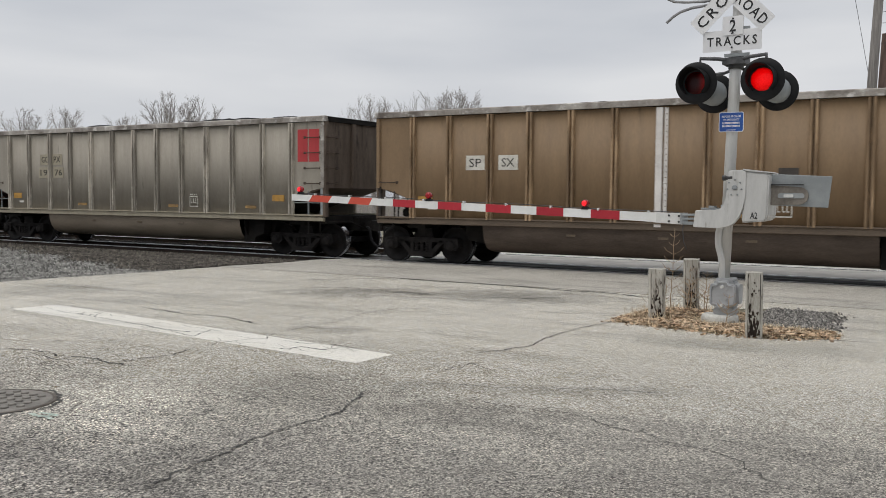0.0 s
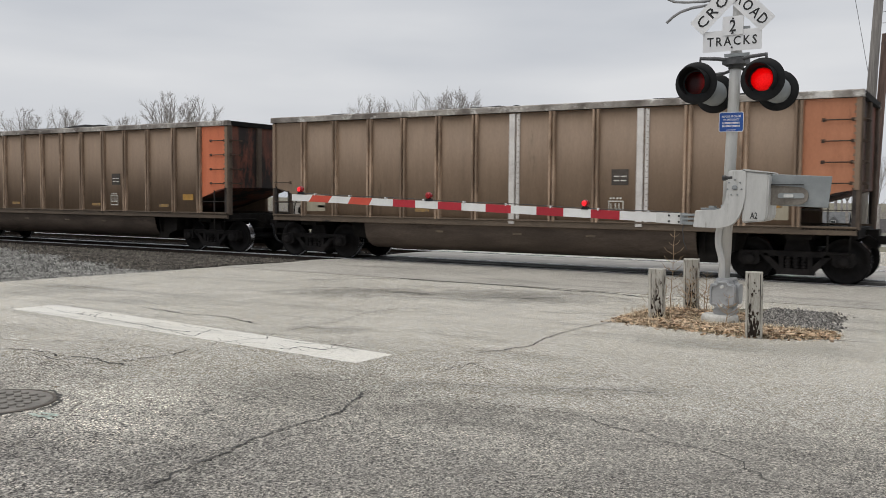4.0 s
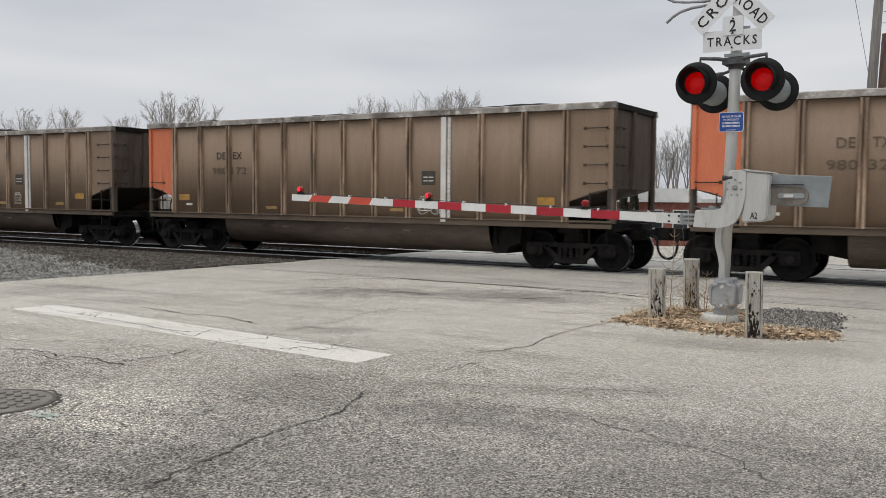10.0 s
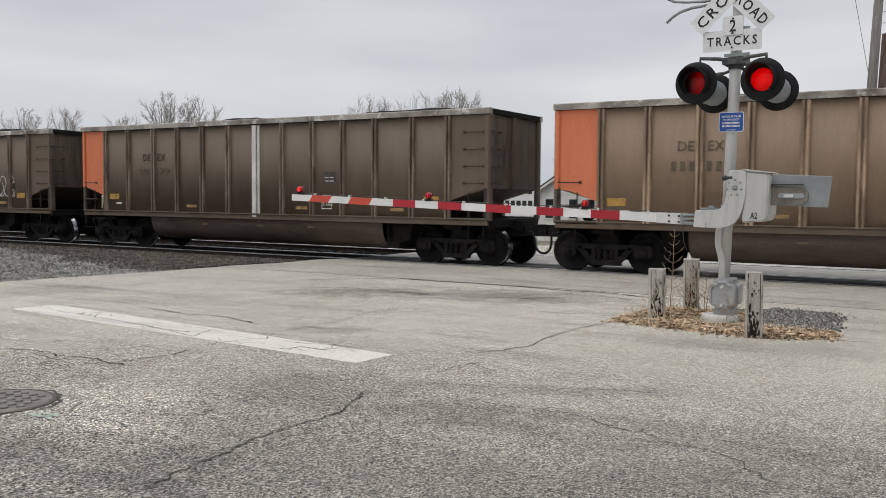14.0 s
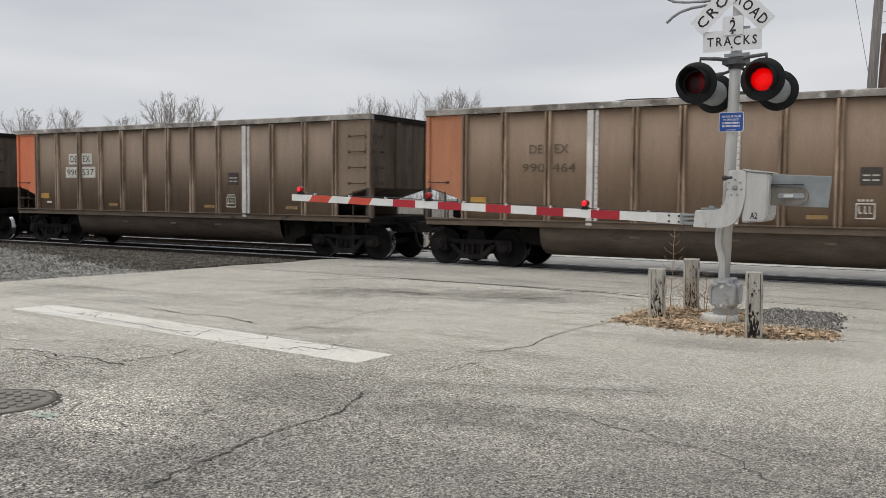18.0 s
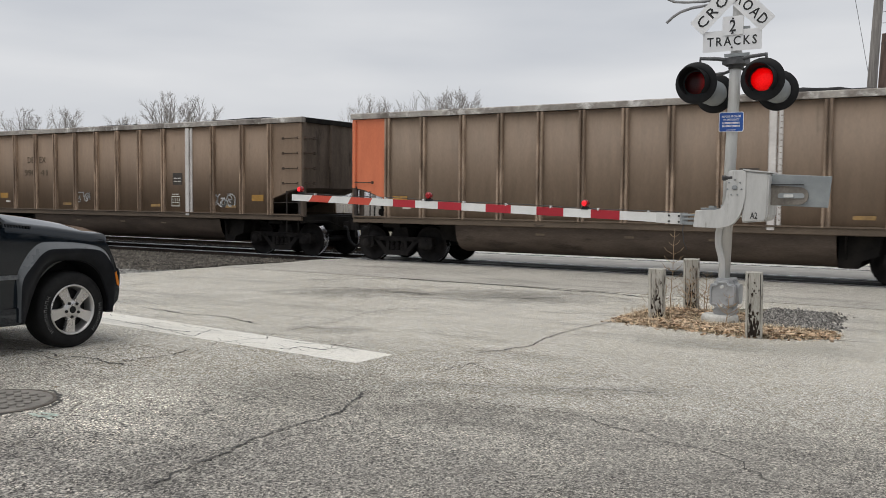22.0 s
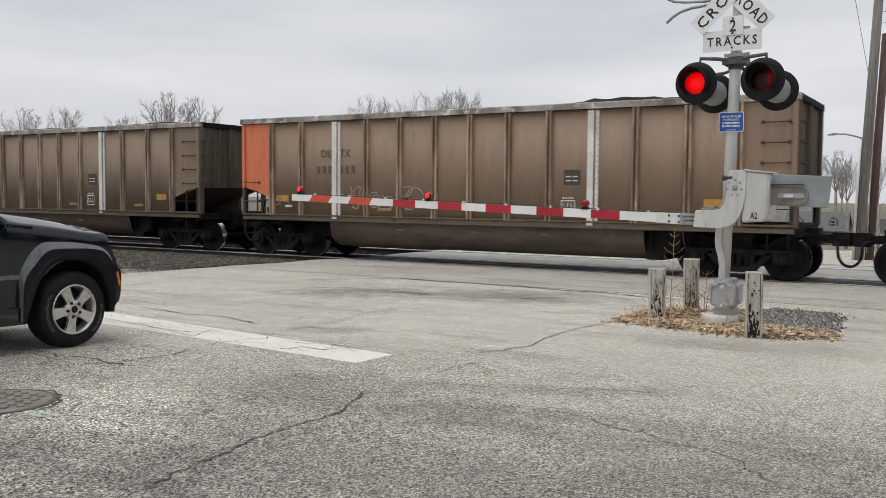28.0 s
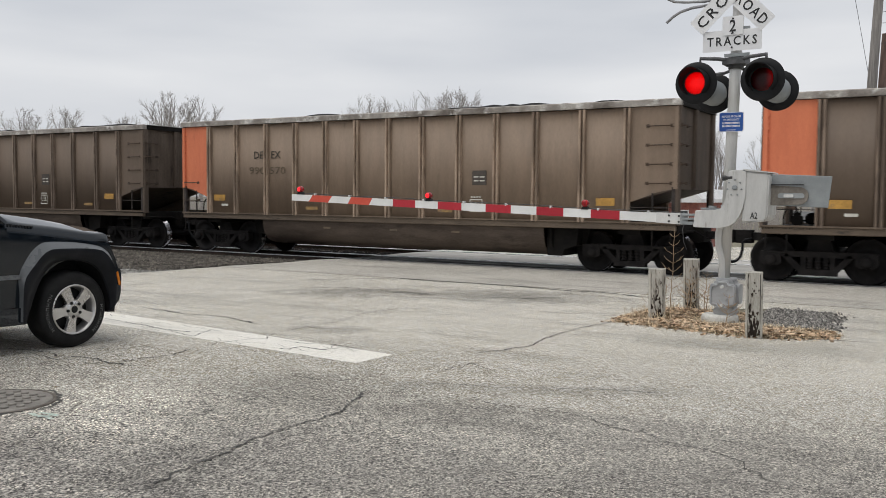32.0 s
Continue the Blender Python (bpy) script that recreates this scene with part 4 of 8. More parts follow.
# Each car, from the head of the train: paint, end panels (rear, front), white strips at posts, writing (owner mark, number), how it is written, extras
CARS = [
    ("rust", "", "", (7,), ("SP", "SX", "", ""), "boxed", ""),
    ("pale", "", "red", (), ("GG", "PX", "19", "76"), "pale", ""),
    ("umber", "", "orange", (7,), ("DE", "TX", "", ""), "stencil", "buffs"),
    ("grey", "", "red", (), ("ND", "YX", "966", "446"), "pale", "labels"),
    ("brown", "", "faded", (7, 10), ("", "", "", ""), "faint", "buffs"),
    ("brown", "", "orange", (), ("DE", "EX", "990", "429"), "stencil", ""),
    ("brown", "", "orange", (1, 3, 4), ("DE", "TX", "980", "417"), "stencil", ""),
    ("brown", "maroon", "maroon", (7,), ("DE", "EX", "25", "973"), "buffbox", ""),
    ("umber", "amber", "", (4, 10), ("DE", "", "69", ""), "stencil", "pale_panels"),
    ("brown", "orange", "", (7, 10), ("DE", "TX", "980", "324"), "faint", ""),
    ("brown", "orange", "", (10,), ("DE", "EX", "980", "172"), "stencil", "tag_small"),
    ("brown", "orange", "", (7, 10), ("DE", "EX", "", ""), "faint", ""),
    ("brown", "orange", "", (3,), ("DE", "EX", "980", "351"), "stencil", "patches"),
    ("brown", "orange", "", (), ("DE", "EX", "", ""), "faint", ""),
    ("umber", "orange", "", (7,), ("DE", "EX", "990", "179"), "stencil", ""),
    ("umber", "faded", "", (), ("", "", "", ""), "faint", "tag"),
    ("brown", "faded", "", (4,), ("DE", "EX", "990", "224"), "halfbox", ""),
    ("brown", "faded", "", (4, 7), ("DE", "EX", "990", "464"), "faint", ""),
    ("olive", "orange", "", (10,), ("DE", "EX", "990", "537"), "boxed", ""),
    ("brown", "orange", "", (), ("DE", "EX", "", ""), "faint", ""),
    ("brown", "faded", "", (7,), ("DE", "EX", "", ""), "stencil", ""),
    ("olive", "orange", "", (10,), ("", "", "", ""), "faint", ""),
    ("brown", "orange", "", (10,), ("DE", "EX", "990", "41"), "faint", "tags_low"),
    ("olive", "amber", "", (), ("", "", "", ""), "faint", "yellow_tag"),
    ("umber", "worn_orange", "", (4, 10), ("DE", "EX", "", ""), "faint", "tags"),
    ("brown", "orange", "", (), ("DE", "EX", "990", "002"), "boxed", "smudges"),
    ("olive", "orange", "", (4, 7), ("DE", "EX", "990", "682"), "stencil", ""),
    ("brown", "orange", "", (3, 10), ("DE", "TX", "", ""), "faint", "tag_wide"),
    ("olive", "orange", "", (10,), ("DE", "EX", "990", "595"), "stencil", ""),
    ("brown", "orange", "", (7,), ("DE", "EX", "990", "687"), "palebox", ""),
    ("umber", "orange", "", (10,), ("DE", "EX", "", ""), "faint", "green_tag"),
    ("olive", "orange", "", (), ("DE", "EX", "990", "570"), "stencil", ""),
    ("umber", "orange", "", (), ("", "", "", ""), "faint", ""),
]
COLOUR_WORD = {"orange": "orange", "faded": "faded orange", "worn_orange": "worn orange", "amber": "amber", "maroon": "maroon", "red": "red", "": ""}
BODY_WORD = {"rust": "rusty brown", "grey": "dusty grey", "pale": "pale grey", "umber": "dark brown", "brown": "dusty brown", "olive": "dusty olive-brown"}


# the front end of a car is its rear end seen in a mirror across the car's length
MIRROR = Matrix.Translation((CAR, 0, 0)) @ Matrix.Diagonal((-1, 1, 1, 1))


def build_car(number, spec):
    paint, rear, front, strips, marks, style, extra = spec
    ends = " and ".join(w for w in dict.fromkeys((COLOUR_WORD[rear], COLOUR_WORD[front])) if w)
    words = BODY_WORD[paint] + " coal gondola" + (", " + ends + " end panel" if ends else ", plain ends") + (", white strips" if len(strips) > 1 else (", one white strip" if strips else ""))
    car = thing("coal_gondola", words, "rail car", group="coal train")
    body, skin = M[paint], NEAR + 0.05
    # side panels
    for k in range(14):
        wide = round(POSTS[k + 1] - POSTS[k], 3)
        m, make, key = body, panel_mid(wide), "side_panel_%d" % (wide * 1000)
        if k == 0:
            m, make, key = M[rear] if rear else body, panel_left, "side_panel_rear"
        if k == 13:
            m, make, key = (M[front] if front not in ("", "maroon") and paint not in ("grey", "pale") else body), panel_right, "side_panel_front"
        if extra == "pale_panels" and k in (1, 2, 6, 7):
            m = M["buff"]
        piece("side_panel", shared(key, m, make), car, pose(POSTS[k], skin, 0), COLOUR_WORD[rear] + " end panel" if k == 0 and rear else "")
    for k in range(1, 14):
        if k in strips:
            piece("white_strip", shared("white_strip", M["white_post"], strip_post), car, pose(POSTS[k], NEAR, 0), "white reflective strip with a row of lugs")
        else:
            wide = paint in ("grey", "pale") or (k + number) % 3 != 1
            piece("side_post", shared("side_post_hat" if wide else "side_post_bolted", M["post_" + paint], hat_post if wide else bolted_post), car, pose(POSTS[k], NEAR, 0))
    piece("far_side", shared("far_side", body, far_wall), car)
    piece("top_rail", shared("top_rail", M["toprail"], top_rail), car)
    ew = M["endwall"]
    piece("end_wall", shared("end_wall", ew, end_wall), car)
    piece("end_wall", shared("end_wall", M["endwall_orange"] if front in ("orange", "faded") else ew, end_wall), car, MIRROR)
    piece("side_sill", shared("side_sill", M["buff"] if paint in ("grey", "pale") else M["sill"], side_sill), car)
    piece("tub", shared("tub", M["tub_grey"] if paint in ("grey", "pale") else M["tub"], tub), car, None, "rounded belly between the trucks")
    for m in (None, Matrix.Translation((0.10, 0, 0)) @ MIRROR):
        # near-black caps and sheets, coloured for the shade below the body
        piece("tub_end", shared("tub_end", M["under"], tub_end), car, m, "bulkhead of the belly, near-black with shade in its colour")
        piece("slope_sheet", shared("slope_sheet", M["under"], tub_gap), car, m, "sloping sheet behind the truck, near-black with shade in its colour")
    piece("hatch", shared("hatch", M["under"], hatch), car, None, "black block added to fill the dark space beyond the belly")
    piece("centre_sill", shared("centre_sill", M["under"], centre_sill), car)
    piece("coal_load", shared("coal_load_%d" % (number % 6), M["coal"], coal_heap(number % 6)), car, None, "black coal heaped just above the rim")
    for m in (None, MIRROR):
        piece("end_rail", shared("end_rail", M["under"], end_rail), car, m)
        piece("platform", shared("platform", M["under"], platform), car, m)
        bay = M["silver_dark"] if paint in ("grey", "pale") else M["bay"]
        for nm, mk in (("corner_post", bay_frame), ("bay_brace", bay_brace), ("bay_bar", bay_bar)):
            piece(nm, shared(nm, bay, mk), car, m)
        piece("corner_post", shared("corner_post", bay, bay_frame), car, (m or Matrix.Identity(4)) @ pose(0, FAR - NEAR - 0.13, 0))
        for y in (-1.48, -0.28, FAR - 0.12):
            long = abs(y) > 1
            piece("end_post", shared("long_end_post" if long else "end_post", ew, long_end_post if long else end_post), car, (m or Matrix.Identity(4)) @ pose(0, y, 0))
        piece("coupler", shared("coupler", M["truck"], coupler), car, m)
        piece("cutting_lever", shared("cutting_lever", M["truck"], cutting_lever), car, m)
    piece("brake_gear", shared("brake_gear", M["under"], brake_gear), car, pose(0.05, 0, 0))
    piece("air_hose", shared("air_hose", M["black"], hose), car, None, "looped rubber brake hose")
    piece("corner_angle", shared("corner_angle", M[rear] if rear else body, corner_angle), car, pose(0.0, NEAR + 0.03, 0))
    piece("corner_angle", shared("corner_angle", M["toprail"] if paint in ("grey", "pale") else body, corner_angle), car, pose(CAR, NEAR + 0.03, 0, 0, 0, 0) @ Matrix.Diagonal((-1, 1, 1, 1)))
    for k in range(4):
        piece("ladder_rung", shared("ladder_rung", M["rung"], rung), car, pose(CAR - 0.64, NEAR + 0.05, 1.98 + 0.4 * k))
        piece("end_rung", shared("end_rung", M["rung"], short_rung), car, pose(CAR + 0.07, NEAR + 0.1, 1.98 + 0.4 * k, 0, 0, 0) @ Matrix.Diagonal((-1, 1, 1, 1)))
    piece("grab_iron", shared("ladder_rung", M["rung"], rung), car, pose(0.06, NEAR + 0.05, 2.0))
    piece("grab_iron", shared("ladder_rung", M["rung"], rung), car, pose(0.06, NEAR + 0.05, 1.5))
    piece("stirrup_step", shared("stirrup_step", M["under"], stirrup), car, pose(0.08, NEAR + 0.04, 0))
    piece("stirrup_step", shared("stirrup_step", M["under"], stirrup), car, pose(CAR - 0.5, NEAR + 0.04, 0))
    # trucks
    wheels = []
    for cx in (0.98, 13.3):
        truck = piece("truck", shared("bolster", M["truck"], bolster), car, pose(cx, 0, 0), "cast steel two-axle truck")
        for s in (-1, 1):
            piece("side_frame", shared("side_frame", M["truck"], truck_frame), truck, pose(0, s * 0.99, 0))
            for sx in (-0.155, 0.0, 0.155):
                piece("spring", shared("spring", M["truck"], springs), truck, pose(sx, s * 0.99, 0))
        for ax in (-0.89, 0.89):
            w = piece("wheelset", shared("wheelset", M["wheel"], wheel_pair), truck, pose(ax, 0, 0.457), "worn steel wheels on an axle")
            if len(w.data.materials) < 2:
                w.data.materials.append(M["tread"])
                for p in w.data.polygons:
                    c = p.center
                    rad = math.hypot(c.x, c.z)
                    if rad > 0.448 and abs(c.y) < 0.82:
                        p.material_index = 1
            wheels.append((w, ax))
    # writing and plates
    face = skin - 0.003
    hgt = 0.195
    fill = {"faint": M["faint"]}.get(style, M["stencil"])
    drop = 0.29 if marks[0] == "SP" else 0.0
    for row, z in ((0, 2.75 - drop), (1, 2.33 - drop)):
        for col, cx in ((0, POSTS[3] - 0.30 - 0.06 * row), (1, POSTS[3] + 0.32 + 0.06 * row)) if style != "buffbox" and marks[0] != "SP" else ((0, POSTS[3] - 0.40), (1, POSTS[3] + 0.46)):
            t = marks[row * 2 + col]
            if not t:
                if row == 1 and marks[0] and marks[1] and style != "boxed":
                    for b in range(3):
                        piece("worn_mark", shared("worn_mark", M["faint"], plate(-0.05, 0.05, -0.10, 0.10)), car, pose(cx + (b - 1) * 0.19, face, z))
                continue
            w = 0.2 * len(t)
            boxed = style in ("boxed", "buffbox", "palebox") or (style == "halfbox" and col == 0)
            if boxed or style == "pale":
                back = {"boxed": "label_white", "halfbox": "label_white", "palebox": "buff", "buffbox": "pale_patch", "pale": "buff"}[style]
                piece("number_panel", shared("number_panel_%d" % len(t), M[back], plate(-w / 2 - 0.05, w / 2 + 0.05, -0.17, 0.17)), car, pose(cx, face, z))
            piece("writing", letters(t, (w - 0.02) * (0.86 if row == 0 else 0.95), hgt, M["faint"] if row == 1 and style == "stencil" else fill, 0.004, 0.0), car, pose(cx, face - 0.004, z))
    if paint in ("grey", "pale"):
        for x0 in (CAR - PANEL + 0.18, CAR - PANEL + 0.56):
            if front == "red":
                piece("red_patch", shared("red_patch", M["red"], plate(0, 0.34, 2.55, 3.4)), car, pose(x0, face, 0), "painted red patch")
    if front == "maroon":
        piece("maroon_patch", shared("maroon_patch_wide", M["maroon"], plate(0.17, 0.42, 2.62, 3.42)), car, pose(POSTS[13], face, 0), "painted maroon patch")
        piece("maroon_patch", shared("maroon_patch", M["maroon"], plate(0.60, 0.92, 2.62, 3.42)), car, pose(POSTS[13], face, 0), "painted maroon patch")
        piece("white_label", shared("long_label", M["label_white"], plate(0.34, 0.80, 2.50, 2.56)), car, pose(POSTS[13], face, 0))
    big = [1.42, 4.7, 12.5] if extra in ("patches", "smudges") else [1.42, 12.9]
    for x in big:
        if extra in ("patches", "smudges", "buffs"):
            piece("repaint_patch", shared("repaint_patch", M[{"patches": "pale_patch", "smudges": "smudge", "buffs": "buff"}[extra]], plate(-0.33, 0.33, -0.24, 0.2)), car, pose(x, face, 1.5))
        piece("yellow_decal", shared("yellow_decal", M["yellow"], plate(-0.21, 0.21, -0.085, 0.085)), car, pose(x, face - 0.004, 1.58))
    for x in (4.75, 8.85, 11.9):
        piece("yellow_decal", shared("yellow_decal_low", M["yellow_worn"], plate(-0.2, 0.2, -0.04, 0.04)), car, pose(x, face, 1.33))
    piece("white_label", shared("white_label", M["label_white"], plate(-0.12, 0.12, -0.03, 0.03)), car, pose(1.62, face, 1.38))
    if paint not in ("grey", "pale"):
        piece("data_plate", shared("data_plate", M["black_plate"], plate(-0.19, 0.19, -0.17, 0.17)), car, pose(9.78, face, 2.11), "black stencilled data panel")
        for b in (-1, 1):
            piece("data_mark", shared("data_mark", M["label_white"], plate(-0.06, 0.06, -0.014, 0.014)), car, pose(9.78 + b * 0.08, face - 0.005, 2.04))
            piece("data_mark", shared("data_mark", M["label_white"], plate(-0.06, 0.06, -0.014, 0.014)), car, pose(9.78 + b * 0.08, face - 0.005, 2.13))
    piece("data_grid", shared("data_grid", M["label_white"], info_grid), car, pose(9.7, face, 1.5), "white ruled data box")
    for x in (5.2, 7.3, 9.1):
        piece("tub_label", shared("tub_label", M["faint"], plate(-0.11, 0.11, -0.035, 0.035)), car, pose(x, -1.475, 0.83, -14))
    tags = {"tag": [(12.1, 1.9, 0.9, 0.7, 7, "graffiti")], "tag_small": [(9.9, 1.35, 0.9, 0.22, 5, "graffiti")], "tag_wide": [(4.2, 1.62, 3.4, 0.55, 10, "buff"), (1.5, 1.55, 0.8, 0.3, 4, "buff")],
            "tags_low": [(5.55, 1.55, 0.62, 0.3, 6, "graffiti"), (11.6, 1.5, 0.95, 0.36, 9, "graffiti")], 
            "tags": [(2.5, 1.8, 0.9, 0.6, 8, "graffiti"), (5.0, 1.62, 0.9, 0.35, 7, "graffiti"), (6.0, 1.62, 0.8, 0.35, 7, "graffiti"), (10.75, 1.65, 0.8, 0.8, 14, "graffiti"), (12.7, 1.95, 0.75, 0.85, 18, "graffiti")],
            "green_tag": [(3.0, 2.4, 1.0, 0.75, 12, "graffiti_green")]}
    for k, (x, z, w, h, n, mat) in enumerate(tags.get(extra, [])):
        piece("graffiti", shared("graffiti_%s_%d" % (extra, k), M[mat], scribble(number * 7 + k, w, h, n)), car, pose(x, face - 0.001, z), "spray-painted scrawl")
    return car, wheels


TRAIN = [build_car(k + 1, s) for k, s in enumerate(CARS)]


def train_x(t):
    """How far the rear end of the car before the first has come along the track."""
    return 0.00489429 * t * t + 15.3029 * t + 2.99077


HITCHES = (6.0, 11.0, 18.0, 25.0, 30.0)


# ---- crossing signal ----
MY = 11.57
FLASH, FLASH_START = 1.3183, 0.115


def build_signal():
    sig = thing("crossing_signal", "silver railway crossing mast with crossbuck signs and flashing red lamps", "crossing signal", pose(-2.85, MY, 0.08))
    o = Vector((2.85, -MY, -0.08))

    def P(x, y, z):
        return (x + o.x, y + o.y, z + o.z)

    bm = bmesh.new()
    rod(bm, P(-2.86, MY, 0.62), P(-2.745, MY, 4.75), 0.072, 18, 0.068)
    part("pole", bm, M["silver"], sig, "silver-painted steel pole")
    bm = bmesh.new()
    pts = [(-2.905, 11.51, 1.36), (-2.925, 11.51, 1.22), (-2.92, 11.51, 1.08), (-2.885, 11.51, 0.95), (-2.87, 11.52, 0.82), (-2.865, 11.53, 0.66)]
    pipe(bm, bend([P(*p) for p in pts]), 0.042, 14)
    part("conduit_sleeve", bm, M["silver"], sig)
    # junction box base
    bm = bmesh.new()
    box(bm, *(a + b for a, b in zip((-2.985, -2.67), (o.x, o.x))), *(a + o.y for a in (11.42, 11.72)), 0.24, 0.56)
    bmesh.ops.bevel(bm, geom=list(bm.edges), offset=0.035, segments=3, affect="EDGES")
    # a rounded hinge lug down the side
    prism(bm, [(x + o.y, z) for x, z in rounded(11.47, 11.66, 0.28, 0.53, 0.05)], "x", -2.672 + o.x, -2.645 + o.x)
    prism(bm, [(x + o.x, z) for x, z in rounded(-2.95, -2.7, 0.12, 0.24, 0.05)], "y", 11.45 + o.y, 11.69 + o.y)
    prism(bm, [(x + o.x, z) for x, z in rounded(-2.93, -2.72, 0.56, 0.60, 0.015)], "y", 11.45 + o.y, 11.69 + o.y)
    jb = part("junction_box", bm, M["cast_grey"], sig, "cast grey junction box")
    bm = bmesh.new()
    prism(bm, [(x + o.x, z) for x, z in rounded(-2.985, -2.671, 0.262, 0.532, 0.04)], "y", 11.385 + o.y, 11.418 + o.y)
    prism(bm, [(x + o.x, z) for x, z in rounded(-2.90, -2.755, 0.215, 0.58, 0.04)], "y", 11.387 + o.y, 11.416 + o.y)
    lid = part("lid", bm, M["cast_grey"], jb)
    # raised cartouche on the lid
    bm = bmesh.new()
    cart = [(-0.125, -0.105), (-0.065, -0.115), (-0.045, -0.15), (0.045, -0.15), (0.065, -0.115), (0.125, -0.105), (0.135, -0.05), (0.135, 0.05), (0.125, 0.105), (0.065, 0.115), (0.045, 0.15), (-0.045, 0.15), (-0.065, 0.115), (-0.125, 0.105), (-0.135, 0.05), (-0.135, -0.05)]
    rings = [[bm.verts.new((x * k - 2.828 + o.x, y + o.y, z * k + 0.397)) for x, z in cart] for k, y in ((1.12, 11.386), (1.09, 11.366), (1.0, 11.366), (0.97, 11.386))]
    for ra, rb in zip(rings, rings[1:]):
        for k in range(16):
            bm.faces.new((ra[k], ra[(k + 1) % 16], rb[(k + 1) % 16], rb[k]))
    part("lid_rim", bm, M["cast_grey"], lid)
    bm = bmesh.new()
    prism(bm, [(x + o.x, z) for x, z in rounded(-2.90, -2.756, 0.375, 0.42, 0.01)], "y", 11.379 + o.y, 11.3855 + o.y)
    part("lid_plate", bm, M["cast_grey"], lid)
    for z in (0.27, 0.50):
        bm = bmesh.new()
        rod(bm, (-2.828 + o.x, 11.39 + o.y, z), (-2.828 + o.x, 11.33 + o.y, z), 0.02, 8)
        part("bolt", bm, M["trim"], jb)
    # crossbuck
    for sgn, text, dy in ((1, "CROSSING", 0.0), (-1, "RAILROAD", 0.012)):
        m = pose(-2.815 + o.x, 11.43 + dy + o.y, 4.215 + o.z, 0, -45 * sgn, 0)
        bm = bmesh.new()
        prism(bm, rounded(-0.61, 0.61, -0.115, 0.115, 0.01, 1), "y", -0.003, 0.003)
        blade = part("crossbuck_blade", bm, M["sign"], sig, "white crossbuck blade with black letters")
        blade.matrix_basis = m
        # the crossing blade covers the middle of the other
        if sgn == 1:
            piece("writing", letters("CROSSING", 1.12, 0.13, M["letter"], 0.003, 0.012, 1.25), blade, pose(0, -0.0035, 0))
        else:
            piece("writing", letters("RAIL", 0.46, 0.13, M["letter"], 0.003, 0.012, 1.25), blade, pose(-0.34, -0.0035, 0))
            piece("writing", letters("ROAD", 0.46, 0.13, M["letter"], 0.003, 0.012, 1.25), blade, pose(0.34, -0.0035, 0))
    for name, x0, x1, z0, z1, y, text, w, h, tz in (("track_sign", -3.165, -2.455, 3.49, 3.745, 11.452, "TRACKS", 0.60, 0.112, -0.005), ("number_sign", -2.925, -2.675, 3.68, 3.91, 11.44, "2", 0.075, 0.145, 0.0)):
        bm = bmesh.new()
        prism(bm, rounded(-(x1 - x0) / 2, (x1 - x0) / 2, -(z1 - z0) / 2, (z1 - z0) / 2, 0.012, 2), "y", -0.003, 0.003)
        s = part(name, bm, M["sign"], sig, "white sign plate with black letters")
        s.matrix_basis = pose((x0 + x1) / 2 + o.x, y + o.y, (z0 + z1) / 2 + o.z)
        piece("writing", letters(text, w, h, M["letter"], 0.003, 0.014, 1.35), s, pose(0, -0.0035, tz))
        for bz in (-0.085, 0.085):
            piece("bolt", shared("sign_bolt", M["letter"], lambda bm: rod(bm, (0, 0, 0), (0, -0.012, 0), 0.011, 8)), s, pose(0.002, -0.0035, bz))
    for z in (3.44, 3.76):
        bm = bmesh.new()
        rod(bm, P(-2.78, MY, z - 0.03), P(-2.78, MY, z + 0.03), 0.086, 14)
        box(bm, *(a + o.x for a in (-2.9, -2.6)), *(a + o.y for a in (11.46, 11.485)), z - 0.02 + o.z, z + 0.02 + o.z)
        part("sign_clamp", bm, M["silver_dark"], sig)
    # emergency notice
    bm = bmesh.new()
    prism(bm, rounded(-0.15, 0.15, -0.122, 0.122, 0.02, 3), "y", -0.003, 0.003)
    rim = part("notice_sign", bm, M["sign"], sig, "small blue emergency notice with white writing")
    rim.matrix_basis = pose(-2.797 + o.x, 11.475 + o.y, 2.622 + o.z)
    bm = bmesh.new()
    prism(bm, rounded(-0.142, 0.142, -0.114, 0.114, 0.016, 3), "y", -0.0055, -0.001)
    part("blue_field", bm, M["blue"], rim)
    piece("writing", letters("REPORT PROBLEM", 0.225, 0.026, M["sign"], 0.002), rim, pose(0, -0.0055, 0.068))
    piece("writing", letters("OR EMERGENCY", 0.2, 0.026, M["sign"], 0.002), rim, pose(0, -0.0055, 0.028))
    for z, w in ((-0.012, 0.21), (-0.05, 0.215), (-0.098, 0.12)):
        n = 15
        for k in range(n):
            bm = bmesh.new()
            box(bm, -w / 2 + k * w / n, -w / 2 + (k + 0.72) * w / n, -0.0075, -0.005, z - (0.011 if z > -0.09 else 0.004), z + (0.011 if z > -0.09 else 0.004))
            part("writing_bar", bm, M["sign"], rim)
    # lamp bracket
    bm = bmesh.new()
    rod(bm, P(-2.78, MY, 3.28), P(-2.78, MY, 3.45), 0.092, 14)
    box(bm, *(a + o.x for a in (-2.92, -2.64)), *(a + o.y for a in (11.44, 11.7)), 3.33 + o.z, 3.41 + o.z)
    part("bracket", bm, M["bracket_grey"], sig, "dark grey clamp that carries the lamps")
    lamps = []
